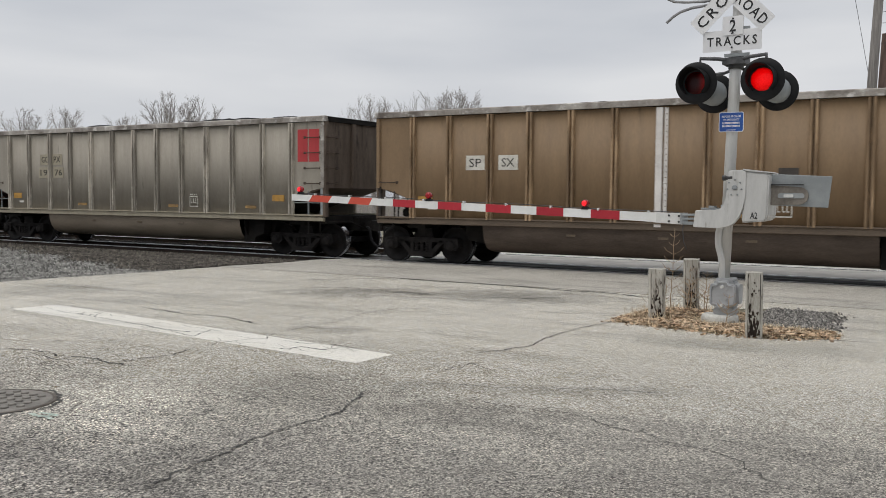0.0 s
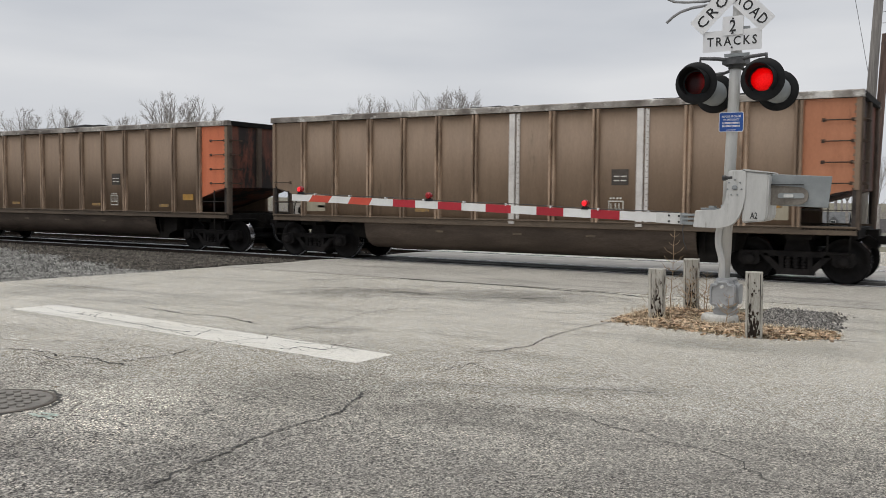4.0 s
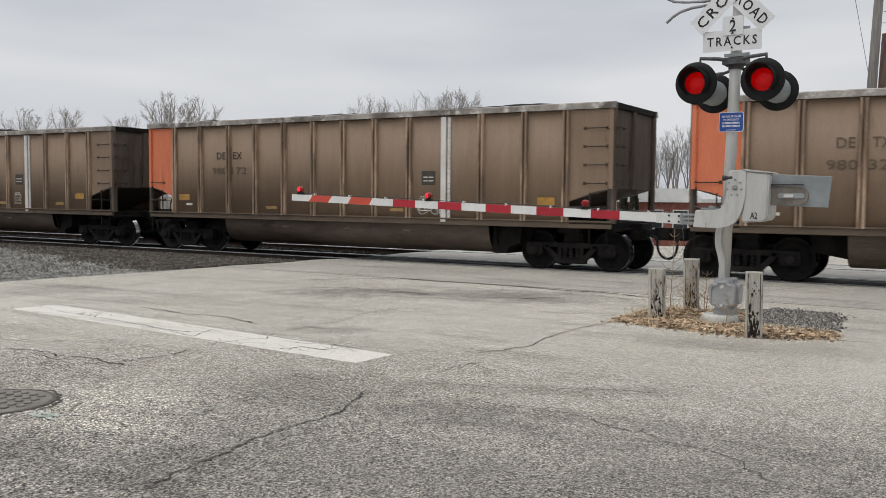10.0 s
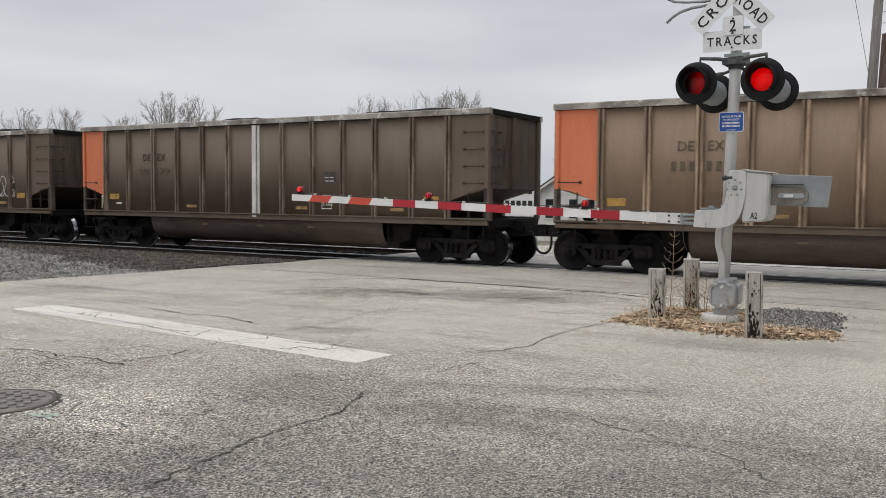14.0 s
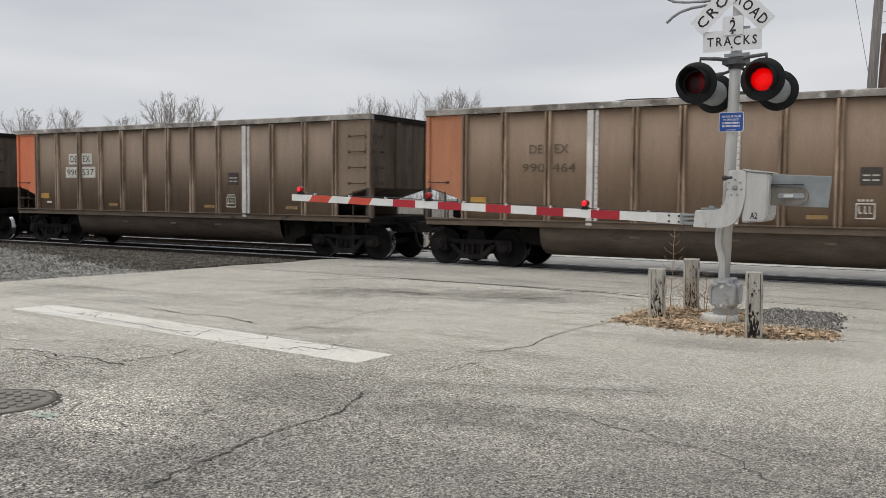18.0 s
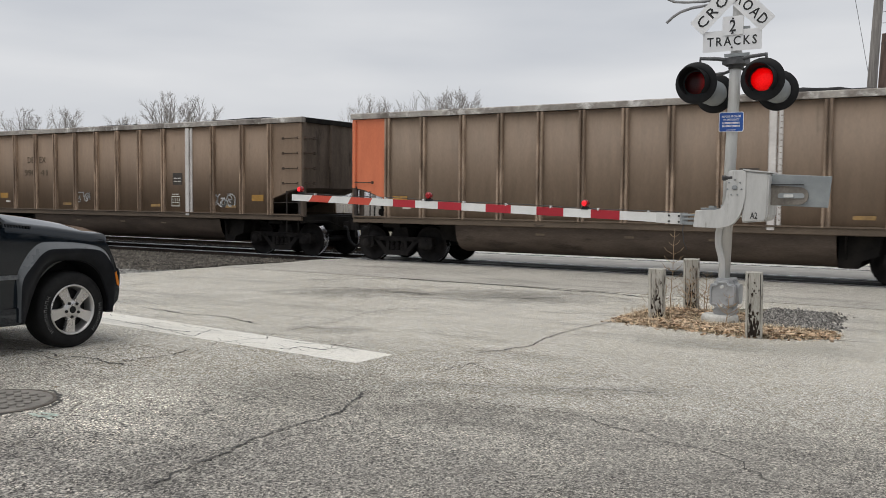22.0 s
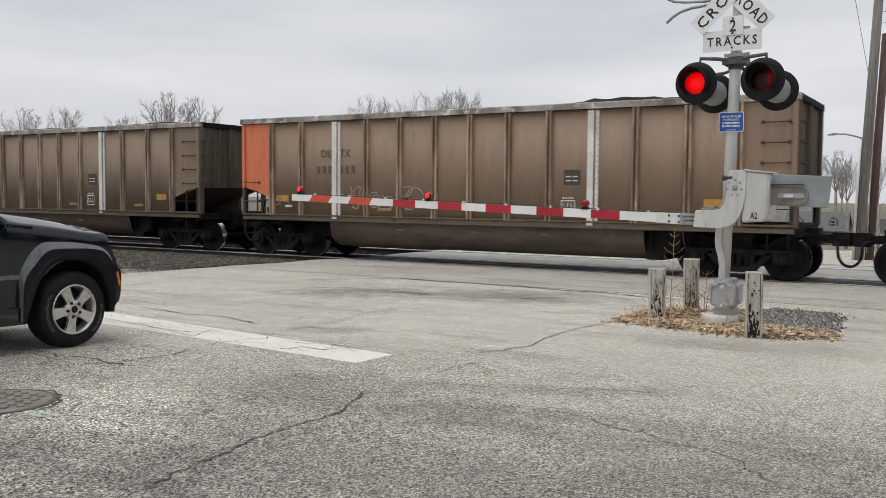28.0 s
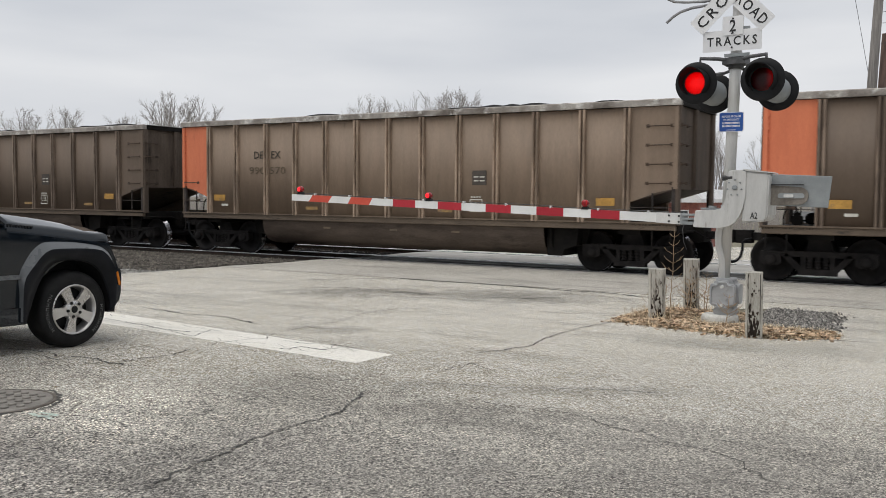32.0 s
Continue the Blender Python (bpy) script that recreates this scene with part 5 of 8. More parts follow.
    for x, phase in ((-3.17, 0), (-2.38, 1)):
        bm = bmesh.new()
        pipe(bm, [P(-2.78, 11.5, 3.37), P((x - 2.78) / 2, 11.42, 3.40), P(x, 11.38, 3.41), P(x, 11.38, 3.30)], 0.024, 8)
        pipe(bm, [P(-2.78, 11.64, 3.30), P((x - 2.78) / 2, 11.8, 3.27), P(x, 11.95, 3.28)], 0.02, 8)
        part("lamp_arm", bm, M["bracket_grey"], sig)
        for face, y, z in ((-1, 11.2, 3.09), (1, 12.1, 3.05)):
            bm = bmesh.new()
            lathe(bm, [(0.006, 0.136), (0.0, 0.142), (0.006, 0.255), (0.012, 0.258), (0.022, 0.255), (0.024, 0.168), (0.024, 0.136)], "y", 32, caps=False)
            lamp = part("lamp", bm, M["black"], sig, "round black lamp head with a visor")
            lamp.matrix_basis = pose(x + o.x, y + o.y, z + o.z, 0, 0, 0 if face < 0 else 180)
            bm = bmesh.new()
            lathe(bm, [(0.024, 0.165), (0.32, 0.165), (0.36, 0.13), (0.42, 0.12), (0.42, 0.002)], "y", 24, caps=False)
            housing = part("housing", bm, M["silver_dark"], lamp, "grey aluminium lamp housing")
            # unseen sleeve, added to keep the disc's light from bouncing in the housing
            bm = bmesh.new()
            lathe(bm, [(0.012, 0.152), (0.33, 0.152), (0.345, 0.12), (0.345, 0.002)], "y", 24, caps=False)
            part("lamp_tube", bm, M["hood_in"], housing, "unseen black sleeve added inside the housing")
            # visor, open below
            bm = bmesh.new()
            seg, rows = 26, []
            for k in range(seg + 1):
                a = radians(-50 + 280 * k / seg)
                deep = 0.31 - 0.19 * abs(math.sin((a - math.pi / 2) / 2)) ** 1.3
                ring = []
                for r, d in ((0.172, 0.0), (0.166, -deep), (0.158, -deep), (0.162, 0.0)):
                    ring.append(bm.verts.new((math.cos(a) * r, d, math.sin(a) * r)))
                rows.append(ring)
            for a, b in zip(rows, rows[1:]):
                for k in range(4):
                    j = (k + 1) % 4
                    bm.faces.new((a[k], a[j], b[j], b[k])).smooth = False
            part("visor", bm, M["hood_in"], lamp)
            bm = bmesh.new()
            lathe(bm, [(-0.012, 0.002), (-0.0115, 0.03), (-0.0105, 0.06), (-0.007, 0.10), (0.0, 0.13), (0.004, 0.137)], "y", 28, caps=False)
            part("lens", bm, M["lens"], lamp, "red glass lens")
            # the glowing disc behind the lens draws back and turns its dark side as it goes out
            bm = bmesh.new()
            lathe(bm, [(0.0, 0.002), (0.0, 0.12)], "y", 24, caps=False)
            lathe(bm, [(0.006, 0.002), (0.006, 0.122), (-0.002, 0.122), (-0.002, 0.12)], "y", 24, caps=False)
            disc = finish(bm, "light_disc", M["lamp_disc"])
            disc.materials.append(M["hood_in"])
            for p in disc.polygons:
                p.material_index = 0 if abs(p.center.y) < 0.0005 and math.hypot(p.center.x, p.center.z) < 0.119 else 1
            lamps.append((piece("light_disc", disc, lamp, pose(0, 0.03, 0), "glowing red disc behind the lens"), phase))
    # service cables over the top
    bm = bmesh.new()
    pipe(bm, [P(-3.72, 11.6, 4.26), P(-3.58, 11.6, 4.19), P(-3.43, 11.6, 4.17), P(-3.2, 11.6, 4.155), P(-2.9, 11.6, 4.18), P(-2.75, 11.6, 4.25)], 0.017, 8)
    part("cable", bm, M["conduit"], sig)
    bm = bmesh.new()
    pipe(bm, [P(-3.68, 11.6, 3.93), P(-3.6, 11.6, 4.0), P(-3.5, 11.6, 4.055), P(-3.36, 11.6, 4.09), P(-3.1, 11.6, 4.11), P(-2.75, 11.6, 4.12)], 0.018, 8)
    part("cable", bm, M["conduit"], sig)
    return sig, lamps


SIGNAL, LAMPS = build_signal()


def build_foundation():
    bm = bmesh.new()
    lathe(bm, [(-0.1, 0.228), (0.10, 0.226), (0.122, 0.218), (0.132, 0.20), (0.135, 0.17)], "z", 32)
    f = solid("mast_foundation", bm, M["footing"], "round weathered concrete footing under the crossing mast", "concrete footing")
    f.matrix_basis = pose(-2.895, 11.56, 0.085)


build_foundation()


# ---- crossing gate ----
def arm_z(x):
    return 1.41 - (x + 3.4) * 0.0345


def build_gate():
    gate = thing("crossing_gate", "lowered crossing gate with a red and white striped arm", "crossing gate", pose(-2.6, 11.5, 1.4))
    o = Vector((2.6, -11.5, -1.4))

    def P(x, y, z):
        return (x + o.x, y + o.y, z + o.z)

    def outline(pts):
        return [(x + o.x, z + o.z) for x, z in pts]

    bm = bmesh.new()
    prism(bm, outline([(-2.56, 2.02), (-2.30, 1.985), (-2.275, 1.96), (-2.285, 1.47), (-2.31, 1.42), (-2.36, 1.40), (-2.57, 1.385), (-2.585, 1.40)]), "y", 11.22 + o.y, 11.75 + o.y)
    bmesh.ops.bevel(bm, geom=list(bm.edges), offset=0.018, segments=2, affect="EDGES")
    case = part("mechanism_case", bm, M["silver"], gate, "rounded grey cast mechanism housing")
    bm = bmesh.new()
    prism(bm, outline([(-2.575, 2.035), (-2.29, 2.0), (-2.27, 1.985), (-2.575, 2.01)]), "y", 11.205 + o.y, 11.77 + o.y)
    part("lid", bm, M["silver"], case)
    piece("writing", letters("A2", 0.085, 0.075, M["letter"], 0.003), case, pose(-2.44 + o.x, 11.217 + o.y, 1.475 + o.z))
    bm = bmesh.new()
    prism(bm, outline([(-2.75, 2.0), (-2.71, 2.02), (-2.545, 2.025), (-2.54, 1.88), (-2.545, 1.70), (-2.57, 1.56), (-2.61, 1.45), (-2.67, 1.37), (-2.74, 1.33), (-2.87, 1.312), (-3.16, 1.318), (-3.165, 1.33), (-3.14, 1.528), (-2.90, 1.528), (-2.83, 1.55), (-2.79, 1.60), (-2.768, 1.70), (-2.76, 1.83)]), "y", 11.205 + o.y, 11.27 + o.y)
    bmesh.ops.bevel(bm, geom=[e for e in bm.edges], offset=0.007, segments=1, affect="EDGES")
    arm = part("arm_bracket", bm, M["silver"], gate, "bent cast bracket that holds the arm")
    bm = bmesh.new()
    lathe(bm, [(0.0, 0.03), (-0.02, 0.03), (-0.028, 0.018)], "y", 14, P(-2.67, 11.205, 1.81))
    part("pivot", bm, M["silver_dark"], arm)
    for k in range(7):
        a = radians(90 + k * 360 / 7)
        bm = bmesh.new()
        lathe(bm, [(0.0, 0.011), (-0.012, 0.011), (-0.016, 0.006)], "y", 8, P(-2.67 + 0.085 * math.cos(a), 11.205, 1.81 + 0.095 * math.sin(a)))
        part("bolt", bm, M["silver_dark"], arm)
    bm = bmesh.new()
    rod(bm, P(-2.80, 11.22, 1.925), P(-2.70, 11.22, 1.93), 0.022, 8)
    rod(bm, P(-2.82, 11.22, 1.924), P(-2.78, 11.22, 1.926), 0.033, 6)
    part("stop_bolt", bm, M["cable"], arm)
    bm = bmesh.new()
    box(bm, *(a + o.x for a in (-3.10, -2.90)), *(a + o.y for a in (11.3, 11.42)), 1.535 + o.z, 1.56 + o.z)
    box(bm, *(a + o.x for a in (-3.0, -2.93)), *(a + o.y for a in (11.29, 11.4)), 1.56 + o.z, 1.585 + o.z)
    rod(bm, P(-2.83, 11.28, 1.53), P(-2.83, 11.28, 1.60), 0.018, 8)
    part("terminal_strip", bm, M["silver_dark"], arm)
    # counterweight
    bm = bmesh.new()
    prism(bm, outline([(-2.28, 1.975), (-1.605, 1.945), (-1.64, 1.575), (-2.28, 1.60)]), "y", 11.40 + o.y, 11.425 + o.y)
    bmesh.ops.bevel(bm, geom=list(bm.edges), offset=0.005, segments=1, affect="EDGES")
    cw = part("counterweight", bm, M["silver_dark"], gate, "grey steel counterweight plate")
    bm = bmesh.new()
    pts = [(-2.29, 1.84)] + [(-1.96 + 0.105 * math.cos(radians(a)), 1.715 + 0.105 * math.sin(radians(a))) for a in range(80, -81, -20)] + [(-2.29, 1.60)]
    prism(bm, outline(pts), "y", 11.37 + o.y, 11.398 + o.y)
    part("weight_arm", bm, M["weight_arm"], cw, "dull brown-grey steel arm")
    bm = bmesh.new()
    box(bm, *(a + o.x for a in (-2.28, -1.91)), *(a + o.y for a in (11.34, 11.37)), 1.838 + o.z, 1.856 + o.z)
    part("rib", bm, M["cable"], cw)
    bm = bmesh.new()
    prism(bm, outline(rounded(-2.2, -1.90, 1.685, 1.745, 0.028)), "y", 11.362 + o.y, 11.37 + o.y)
    part("slot", bm, M["silver_dark"], cw)
    bm = bmesh.new()
    prism(bm, outline(rounded(-2.13, -2.02, 1.695, 1.732, 0.01)), "y", 11.345 + o.y, 11.362 + o.y)
    part("clamp", bm, M["trim"], cw)
    # the arm
    bm = bmesh.new()
    prism(bm, outline([(-3.40, arm_z(-3.4) - 0.068), (-3.40, arm_z(-3.4) + 0.068), (-4.0, arm_z(-4.0) + 0.0585), (-9.93, arm_z(-9.93) + 0.0525), (-9.93, arm_z(-9.93) - 0.0525), (-4.0, arm_z(-4.0) - 0.0585)]), "y", 11.54 + o.y, 11.585 + o.y)
    long = part("gate_arm", bm, M["arm_white"], gate, "long white arm with red stripes")

    def stripe(x0, x1, lean, mat):
        b = bmesh.new()
        h = 0.0589 - 0.001 * (-4.0 - x0)
        prism(b, outline([(x0, arm_z(x0) - h), (x1, arm_z(x1) - h), (x1 + lean, arm_z(x1 + lean) + h), (x0 + lean, arm_z(x0 + lean) + h)]), "y", 11.5365 + o.y, 11.5885 + o.y)
        part("red_stripe", b, M[mat], long)

    for k in range(5):
        stripe(-4.65 - 0.8125 * k, -4.243 - 0.8125 * k, 0.0, "arm_red")
    stripe(-8.77, -8.36, 0.065, "arm_orange")
    stripe(-9.57, -9.175, 0.085, "arm_orange")
    b = bmesh.new()
    prism(b, outline([(-3.74, arm_z(-3.74) - 0.066), (-3.395, arm_z(-3.4) - 0.072), (-3.395, arm_z(-3.4) + 0.072), (-3.74, arm_z(-3.74) + 0.066)]), "y", 11.535 + o.y, 11.59 + o.y)
    shoe = part("arm_shoe", b, M["trim"], long)
    for x in (-3.57, -3.44):
        for dz in (-0.04, 0.035):
            b = bmesh.new()
            rod(b, P(x, 11.536, arm_z(x) + dz), P(x, 11.522, arm_z(x) + dz), 0.014, 8)
            part("bolt", b, M["cable"], shoe)
    b = bmesh.new()
    for z in (1.36, 1.41, 1.46):
        rod(b, P(-3.40, 11.5, z), P(-3.14, 11.26, z + 0.01), 0.016, 6)
    box(b, *(a + o.x for a in (-3.40, -3.33)), *(a + o.y for a in (11.46, 11.56)), 1.35 + o.z, 1.49 + o.z)
    box(b, *(a + o.x for a in (-3.32, -3.12)), *(a + o.y for a in (11.3, 11.4)), 1.345 + o.z, 1.375 + o.z)
    part("arm_adapter", b, M["silver_dark"], gate, "steel breakaway adapter behind the arm")
    b = bmesh.new()
    pts = [P(-3.34, 11.48, 1.40), P(-3.37, 11.47, 1.28), P(-3.35, 11.46, 1.12), P(-3.31, 11.46, 1.02)]
    pipe(b, pts, 0.006, 5)
    part("loose_wire", b, M["cable"], gate)
    b = bmesh.new()
    pipe(b, [P(x, 11.56, arm_z(x) + 0.075 + 0.006 * math.sin(x * 3)) for x in [-3.45 - 0.35 * k for k in range(19)]], 0.0055, 5)
    part("lamp_wire", b, M["cable"], long)
    for k in range(9):
        x = -3.85 - 0.7 * k
        b = bmesh.new()
        box(b, x - 0.012 + o.x, x + 0.012 + o.x, 11.535 + o.y, 11.59 + o.y, arm_z(x) + 0.05 + o.z, arm_z(x) + 0.084 + o.z)
        part("wire_clip", b, M["trim"], long)
    lights = []
    for x, phase in ((-9.76, None), (-7.26, 0), (-4.74, 1)):
        z = arm_z(x) + 0.054
        b = bmesh.new()
        prism(b, [(-0.05, 0), (0.05, 0), (0.035, 0.04), (-0.035, 0.04)], "y", -0.03, 0.05)
        lamp = part("arm_lamp", b, M["black"], long, "small red arm lamp")
        lamp.matrix_basis = pose(x + o.x, 11.56 + o.y, z + o.z)
        b = bmesh.new()
        lathe(b, [(-0.045, 0.02), (-0.04, 0.04), (-0.025, 0.05), (0.03, 0.05), (0.045, 0.035)], "y", 16, (0, 0, 0.085))
        part("lamp_cover", b, M["arm_lamp"], lamp)
        b = bmesh.new()
        lathe(b, [(-0.003, 0.018), (-0.0025, 0.03), (0.0, 0.036)], "y", 12)
        me = finish(b, "arm_lens", M["lamp_on"])
        me.materials.append(M["arm_lamp"])
        for p in me.polygons:
            p.material_index = 0
        holder = piece("lens", me, lamp, pose(0, -0.048, 0.085))
        b = bmesh.new()
        b.from_mesh(me)
        g = bmesh.ops.duplicate(b, geom=list(b.faces))["geom"]
        dup = [e for e in g if isinstance(e, bmesh.types.BMFace)]
        for v in {v for f in dup for v in f.verts}:
            v.co.y = 0.003 - v.co.y
        for f in dup:
            f.material_index = 1
        b.to_mesh(me)
        b.free()
        if phase is not None:
            lights.append((holder, phase))
    return gate, lights


GATE, ARM_LIGHTS = build_gate()


# ---- planted bed round the mast ----
def bed_inside(x, y):
    # front edge, back edge and the two ends of the unpaved patch
    front = 10.87 - 0.41 * min(1, max(0, (x + 3.98) / 1.72)) + 0.36 * min(1, max(0, (x + 2.26) / 0.82))
    back = 12.9 + 0.9 * min(1, max(0, (x + 3.9) / 1.2)) - 0.3 * max(0, x + 2.7)
    wob = 0.1 * noise.noise((x * 2.2, y * 2.2, 4)) + 0.06 * noise.noise((x * 9, y * 9, 2))
    return -4.05 < x + wob < -1.5 - 0.12 * (y - 11) and front + wob < y < back + wob


def build_bed():
    verts, faces, index = [], [], {}
    st = 0.06

    def vid(i, j):
        if (i, j) not in index:
            x, y = -4.2 + i * st, 10.3 + j * st
            index[(i, j)] = len(verts)
            verts.append((x, y, ground_z(y) + 0.0145 + 0.012 * max(0, noise.noise((x * 5, y * 5, 0)))))
        return index[(i, j)]

    for i in range(48):
        for j in range(64):
            if bed_inside(-4.2 + (i + 0.5) * st, 10.3 + (j + 0.5) * st):
                faces.append((vid(i, j), vid(i + 1, j), vid(i + 1, j + 1), vid(i, j + 1)))
    me = bpy.data.meshes.new("soil_bed")
    me.from_pydata(verts, [], faces)
    me.materials.append(M["earth"])
    tagged(new("soil_bed", me), "bare patch of soil around the crossing mast", "soil", kind="structure")

    def gravel(rng):
        while True:
            x, y = rng.uniform(-2.7, -1.4), rng.uniform(11.6, 13.8)
            if bed_inside(x + 0.07 * rng.normal(), y + 0.14 * rng.normal()) and y > 11.45 + 0.15 * rng.random() - 0.1 * (x + 2):
                return x, y, ground_z(y) + 0.010 + 0.012 * rng.random() + 0.02 * max(0, noise.noise((x * 4, y * 4, 8)))
    stones("dark_gravel", 7000, gravel, (0.008, 0.026), M["stone_mixed"], "dark broken asphalt lumps beside the post")
    rng = np.random.default_rng(11)
    verts, faces = [], []

    def blade(x, y, h, w, lean, ang):
        b = len(verts)
        z = ground_z(y) + 0.025
        dx, dy = math.cos(ang), math.sin(ang)
        for u, ww in ((0, 1), (0.5, 0.7), (1, 0.1)):
            px, py, pz = x + dx * lean * u * u, y + dy * lean * u * u, z + h * u * (1 - 0.25 * u * (lean / (h + 0.01)))
            verts.append((px - dy * w * ww, py + dx * w * ww, pz))
            verts.append((px + dy * w * ww, py - dx * w * ww, pz))
        faces.append((b, b + 1, b + 3, b + 2))
        faces.append((b + 2, b + 3, b + 5, b + 4))

    made = 0
    while made < 8000:
        x, y = rng.uniform(-4.15, -1.35), rng.uniform(10.3, 12.7)
        if not bed_inside(x + 0.05 * rng.normal(), y + 0.05 * rng.normal()) or (y > 11.55 and x > -2.65) or (y > 11.3 + 0.5 * rng.random() and x > -2.3):
            continue
        near = math.hypot(x + 3.65, y - 11.6) < 0.5 or math.hypot(x + 3.55, y - 12.4) < 0.4
        h = rng.uniform(0.02, 0.085) * (2.2 if near and rng.random() < 0.3 else 1)
        blade(x, y, h, rng.uniform(0.002, 0.005), rng.uniform(0.02, 0.16), rng.uniform(0, 6.28))
        made += 1
    me = bpy.data.meshes.new("dry_grass")
    me.from_pydata(verts, [], faces)
    me.materials.append(M["grass_dry"])
    tagged(new("dry_grass", me), "matted straw-coloured dead grass around the posts", "grass", kind="stuff")
    verts, faces = [], []
    made = 0
    while made < 9500:
        x, y = rng.uniform(-4.15, -1.4), rng.uniform(10.25, 12.6)
        stray = 0.16 if rng.random() < 0.25 else 0.05
        if not bed_inside(x + stray * rng.normal(), y + stray * rng.normal()) or (y > 11.3 and x > -2.6):
            continue
        if math.hypot(x + 2.9, y - 11.6) < 0.36 or (abs(x + 2.9) < 0.2 and 11.1 < y < 11.6 and rng.random() < 0.6):
            continue
        heap = max(0.0, 1 - math.hypot(x + 3.5, y - 11.9) / 0.6)
        z = ground_z(y) + 0.02 + ((0.035 + 0.09 * heap) * rng.random() if bed_inside(x, y) else 0.0)
        a, s, t = rng.uniform(0, 6.28), rng.uniform(0.008, 0.036), rng.uniform(-1.4, 1.4)
        b = len(verts)
        for u, v, k in ((-1, 0, 0.3), (0, 0.55, 0), (1, 0, 0.35), (0, -0.55, 0)):
            verts.append((x + s * (u * math.cos(a) - v * math.sin(a)), y + s * (u * math.sin(a) + v * math.cos(a)), z + s * (k + t * v)))
        faces.append((b, b + 1, b + 2))
        faces.append((b, b + 2, b + 3))
        made += 1
    me = bpy.data.meshes.new("dead_leaves")
    me.from_pydata(verts, [], faces)
    me.materials.append(M["leaf_dry"])
    tagged(new("dead_leaves", me), "brown curled dead leaves caught around the posts", "leaves", kind="stuff")


build_bed()


def build_guard_post(x, y, h, half, turn, seed, label):
    """A square timber with worn corners, its paint peeled to the dark wood in long flakes, most of all low down."""
    rng = random.Random(seed)
    post = thing("guard_post", label, "post", pose(x, y, ground_z(y) + 0.02, rng.uniform(-1.0, 1.0), -1.1, turn), "guard posts round the mast")
    bm = bmesh.new()
    c = half * 0.74
    pts = [(-half, -c), (-c, -half), (c, -half), (half, -c), (half, c), (c, half), (-c, half), (-half, c)]
    rows = []
    n = 7
    for k in range(n + 1):
        z = -0.1 + (h + 0.1) * k / n
        rows.append([bm.verts.new((px * (1 + 0.05 * noise.noise((px * 9, z * 3, x))), py * (1 + 0.05 * noise.noise((py * 9, z * 3, y))), z + (0.014 * noise.noise((px * 20, py * 20, x)) if k == n else 0))) for px, py in pts])
    for a, b in zip(rows, rows[1:]):
        for k in range(8):
            bm.faces.new((a[k], a[(k + 1) % 8], b[(k + 1) % 8], b[k]))
    bm.faces.new(rows[-1])
    part("timber", bm, M["post_paint"], post)
    flake = bmesh.new()
    for side in range(4):
        turned = pose(0, 0, 0, 0, 0, 90 * side)
        for k in range(60):
            u = rng.random() ** 1.8
            cx, cz = rng.uniform(-0.8, 0.8) * c, h * (0.02 + 0.93 * u)
            tall, wide = rng.uniform(0.01, 0.055) * (1.35 - u), rng.uniform(0.003, 0.014) * (1.5 - u)
            if k % 4 == 0:
                cx, cz = rng.choice((-1, 1)) * c * 0.97, h * rng.uniform(0.05, 0.9)
                tall, wide = rng.uniform(0.05, 0.16), 0.006
            rim = []
            for q in range(14):
                a = 6.283 * q / 14
                r = rng.uniform(0.45, 1.4)
                px = max(-c, min(c, cx + wide * r * math.cos(a)))
                rim.append(flake.verts.new(turned @ Vector((px, -half * 1.028 - 0.0015, max(0.0, min(h - 0.02, cz + tall * r * math.sin(a)))))))
            flake.faces.new(rim)
    part("bare_wood", flake, M["bare_wood"], post, "dark wood bared where the paint has peeled")


build_guard_post(-3.655, 11.40, 0.655, 0.106, 17, 1, "short weathered wooden post with peeling paint in dead grass")
build_guard_post(-3.565, 12.65, 0.735, 0.107, 15, 2, "weathered wooden post with peeling paint behind dead weeds")
build_guard_post(-2.245, 10.50, 0.735, 0.092, 12, 3, "weathered wooden post with peeling paint at the road edge")


def build_weed(x, y, h, seed, label):
    rng = random.Random(seed)
    w = thing("dead_weed", label, "weed", pose(x, y, ground_z(y) + 0.02), "dead weeds by the posts")
    bm = bmesh.new()
    pts = [Vector((0.02 * noise.noise((k * 0.7, seed, 0)) + 0.004 * k, 0.02 * noise.noise((k * 0.7, 0, seed)), h * k / 10)) for k in range(11)]
    pipe(bm, pts, 0.0068, 5, 0.003)
    part("stem", bm, M["stem"], w)
    for k in range(int(8 + h * 20)):
        u = rng.uniform(0.35, 0.98)
        p = pts[min(10, int(u * 10))]
        a, ln = rng.choice((0, 3.14)) + rng.uniform(-0.7, 0.7), rng.uniform(0.07, 0.19) * (1.25 - u)
        bm = bmesh.new()
        q = p + Vector((math.cos(a) * ln, math.sin(a) * ln * 0.6, ln * 0.55))
        r = q + Vector((math.cos(a) * ln * 0.35, 0, ln * 0.5))
        pipe(bm, [p, q, r], 0.0036, 4, 0.0018)
        part("twig", bm, M["stem"], w)


build_weed(-3.67, 12.0, 1.17, 3, "tall dead brown weed beside the weathered posts")
build_weed(-3.42, 12.05, 0.52, 4, "low dead brown weed beside the weathered posts")
build_weed(-3.30, 12.3, 0.6, 5, "bent dead brown weed beside the mast")
build_weed(-3.75, 11.95, 0.42, 6, "low dead brown weed beside the weathered posts")
build_weed(-3.5, 12.2, 0.66, 11, "tall dead brown weed beside the weathered posts")
build_weed(-3.22, 12.1, 0.45, 12, "low dead brown weed beside the weathered posts")
build_weed(-3.86, 11.8, 0.34, 13, "low dead brown weed beside the weathered posts")
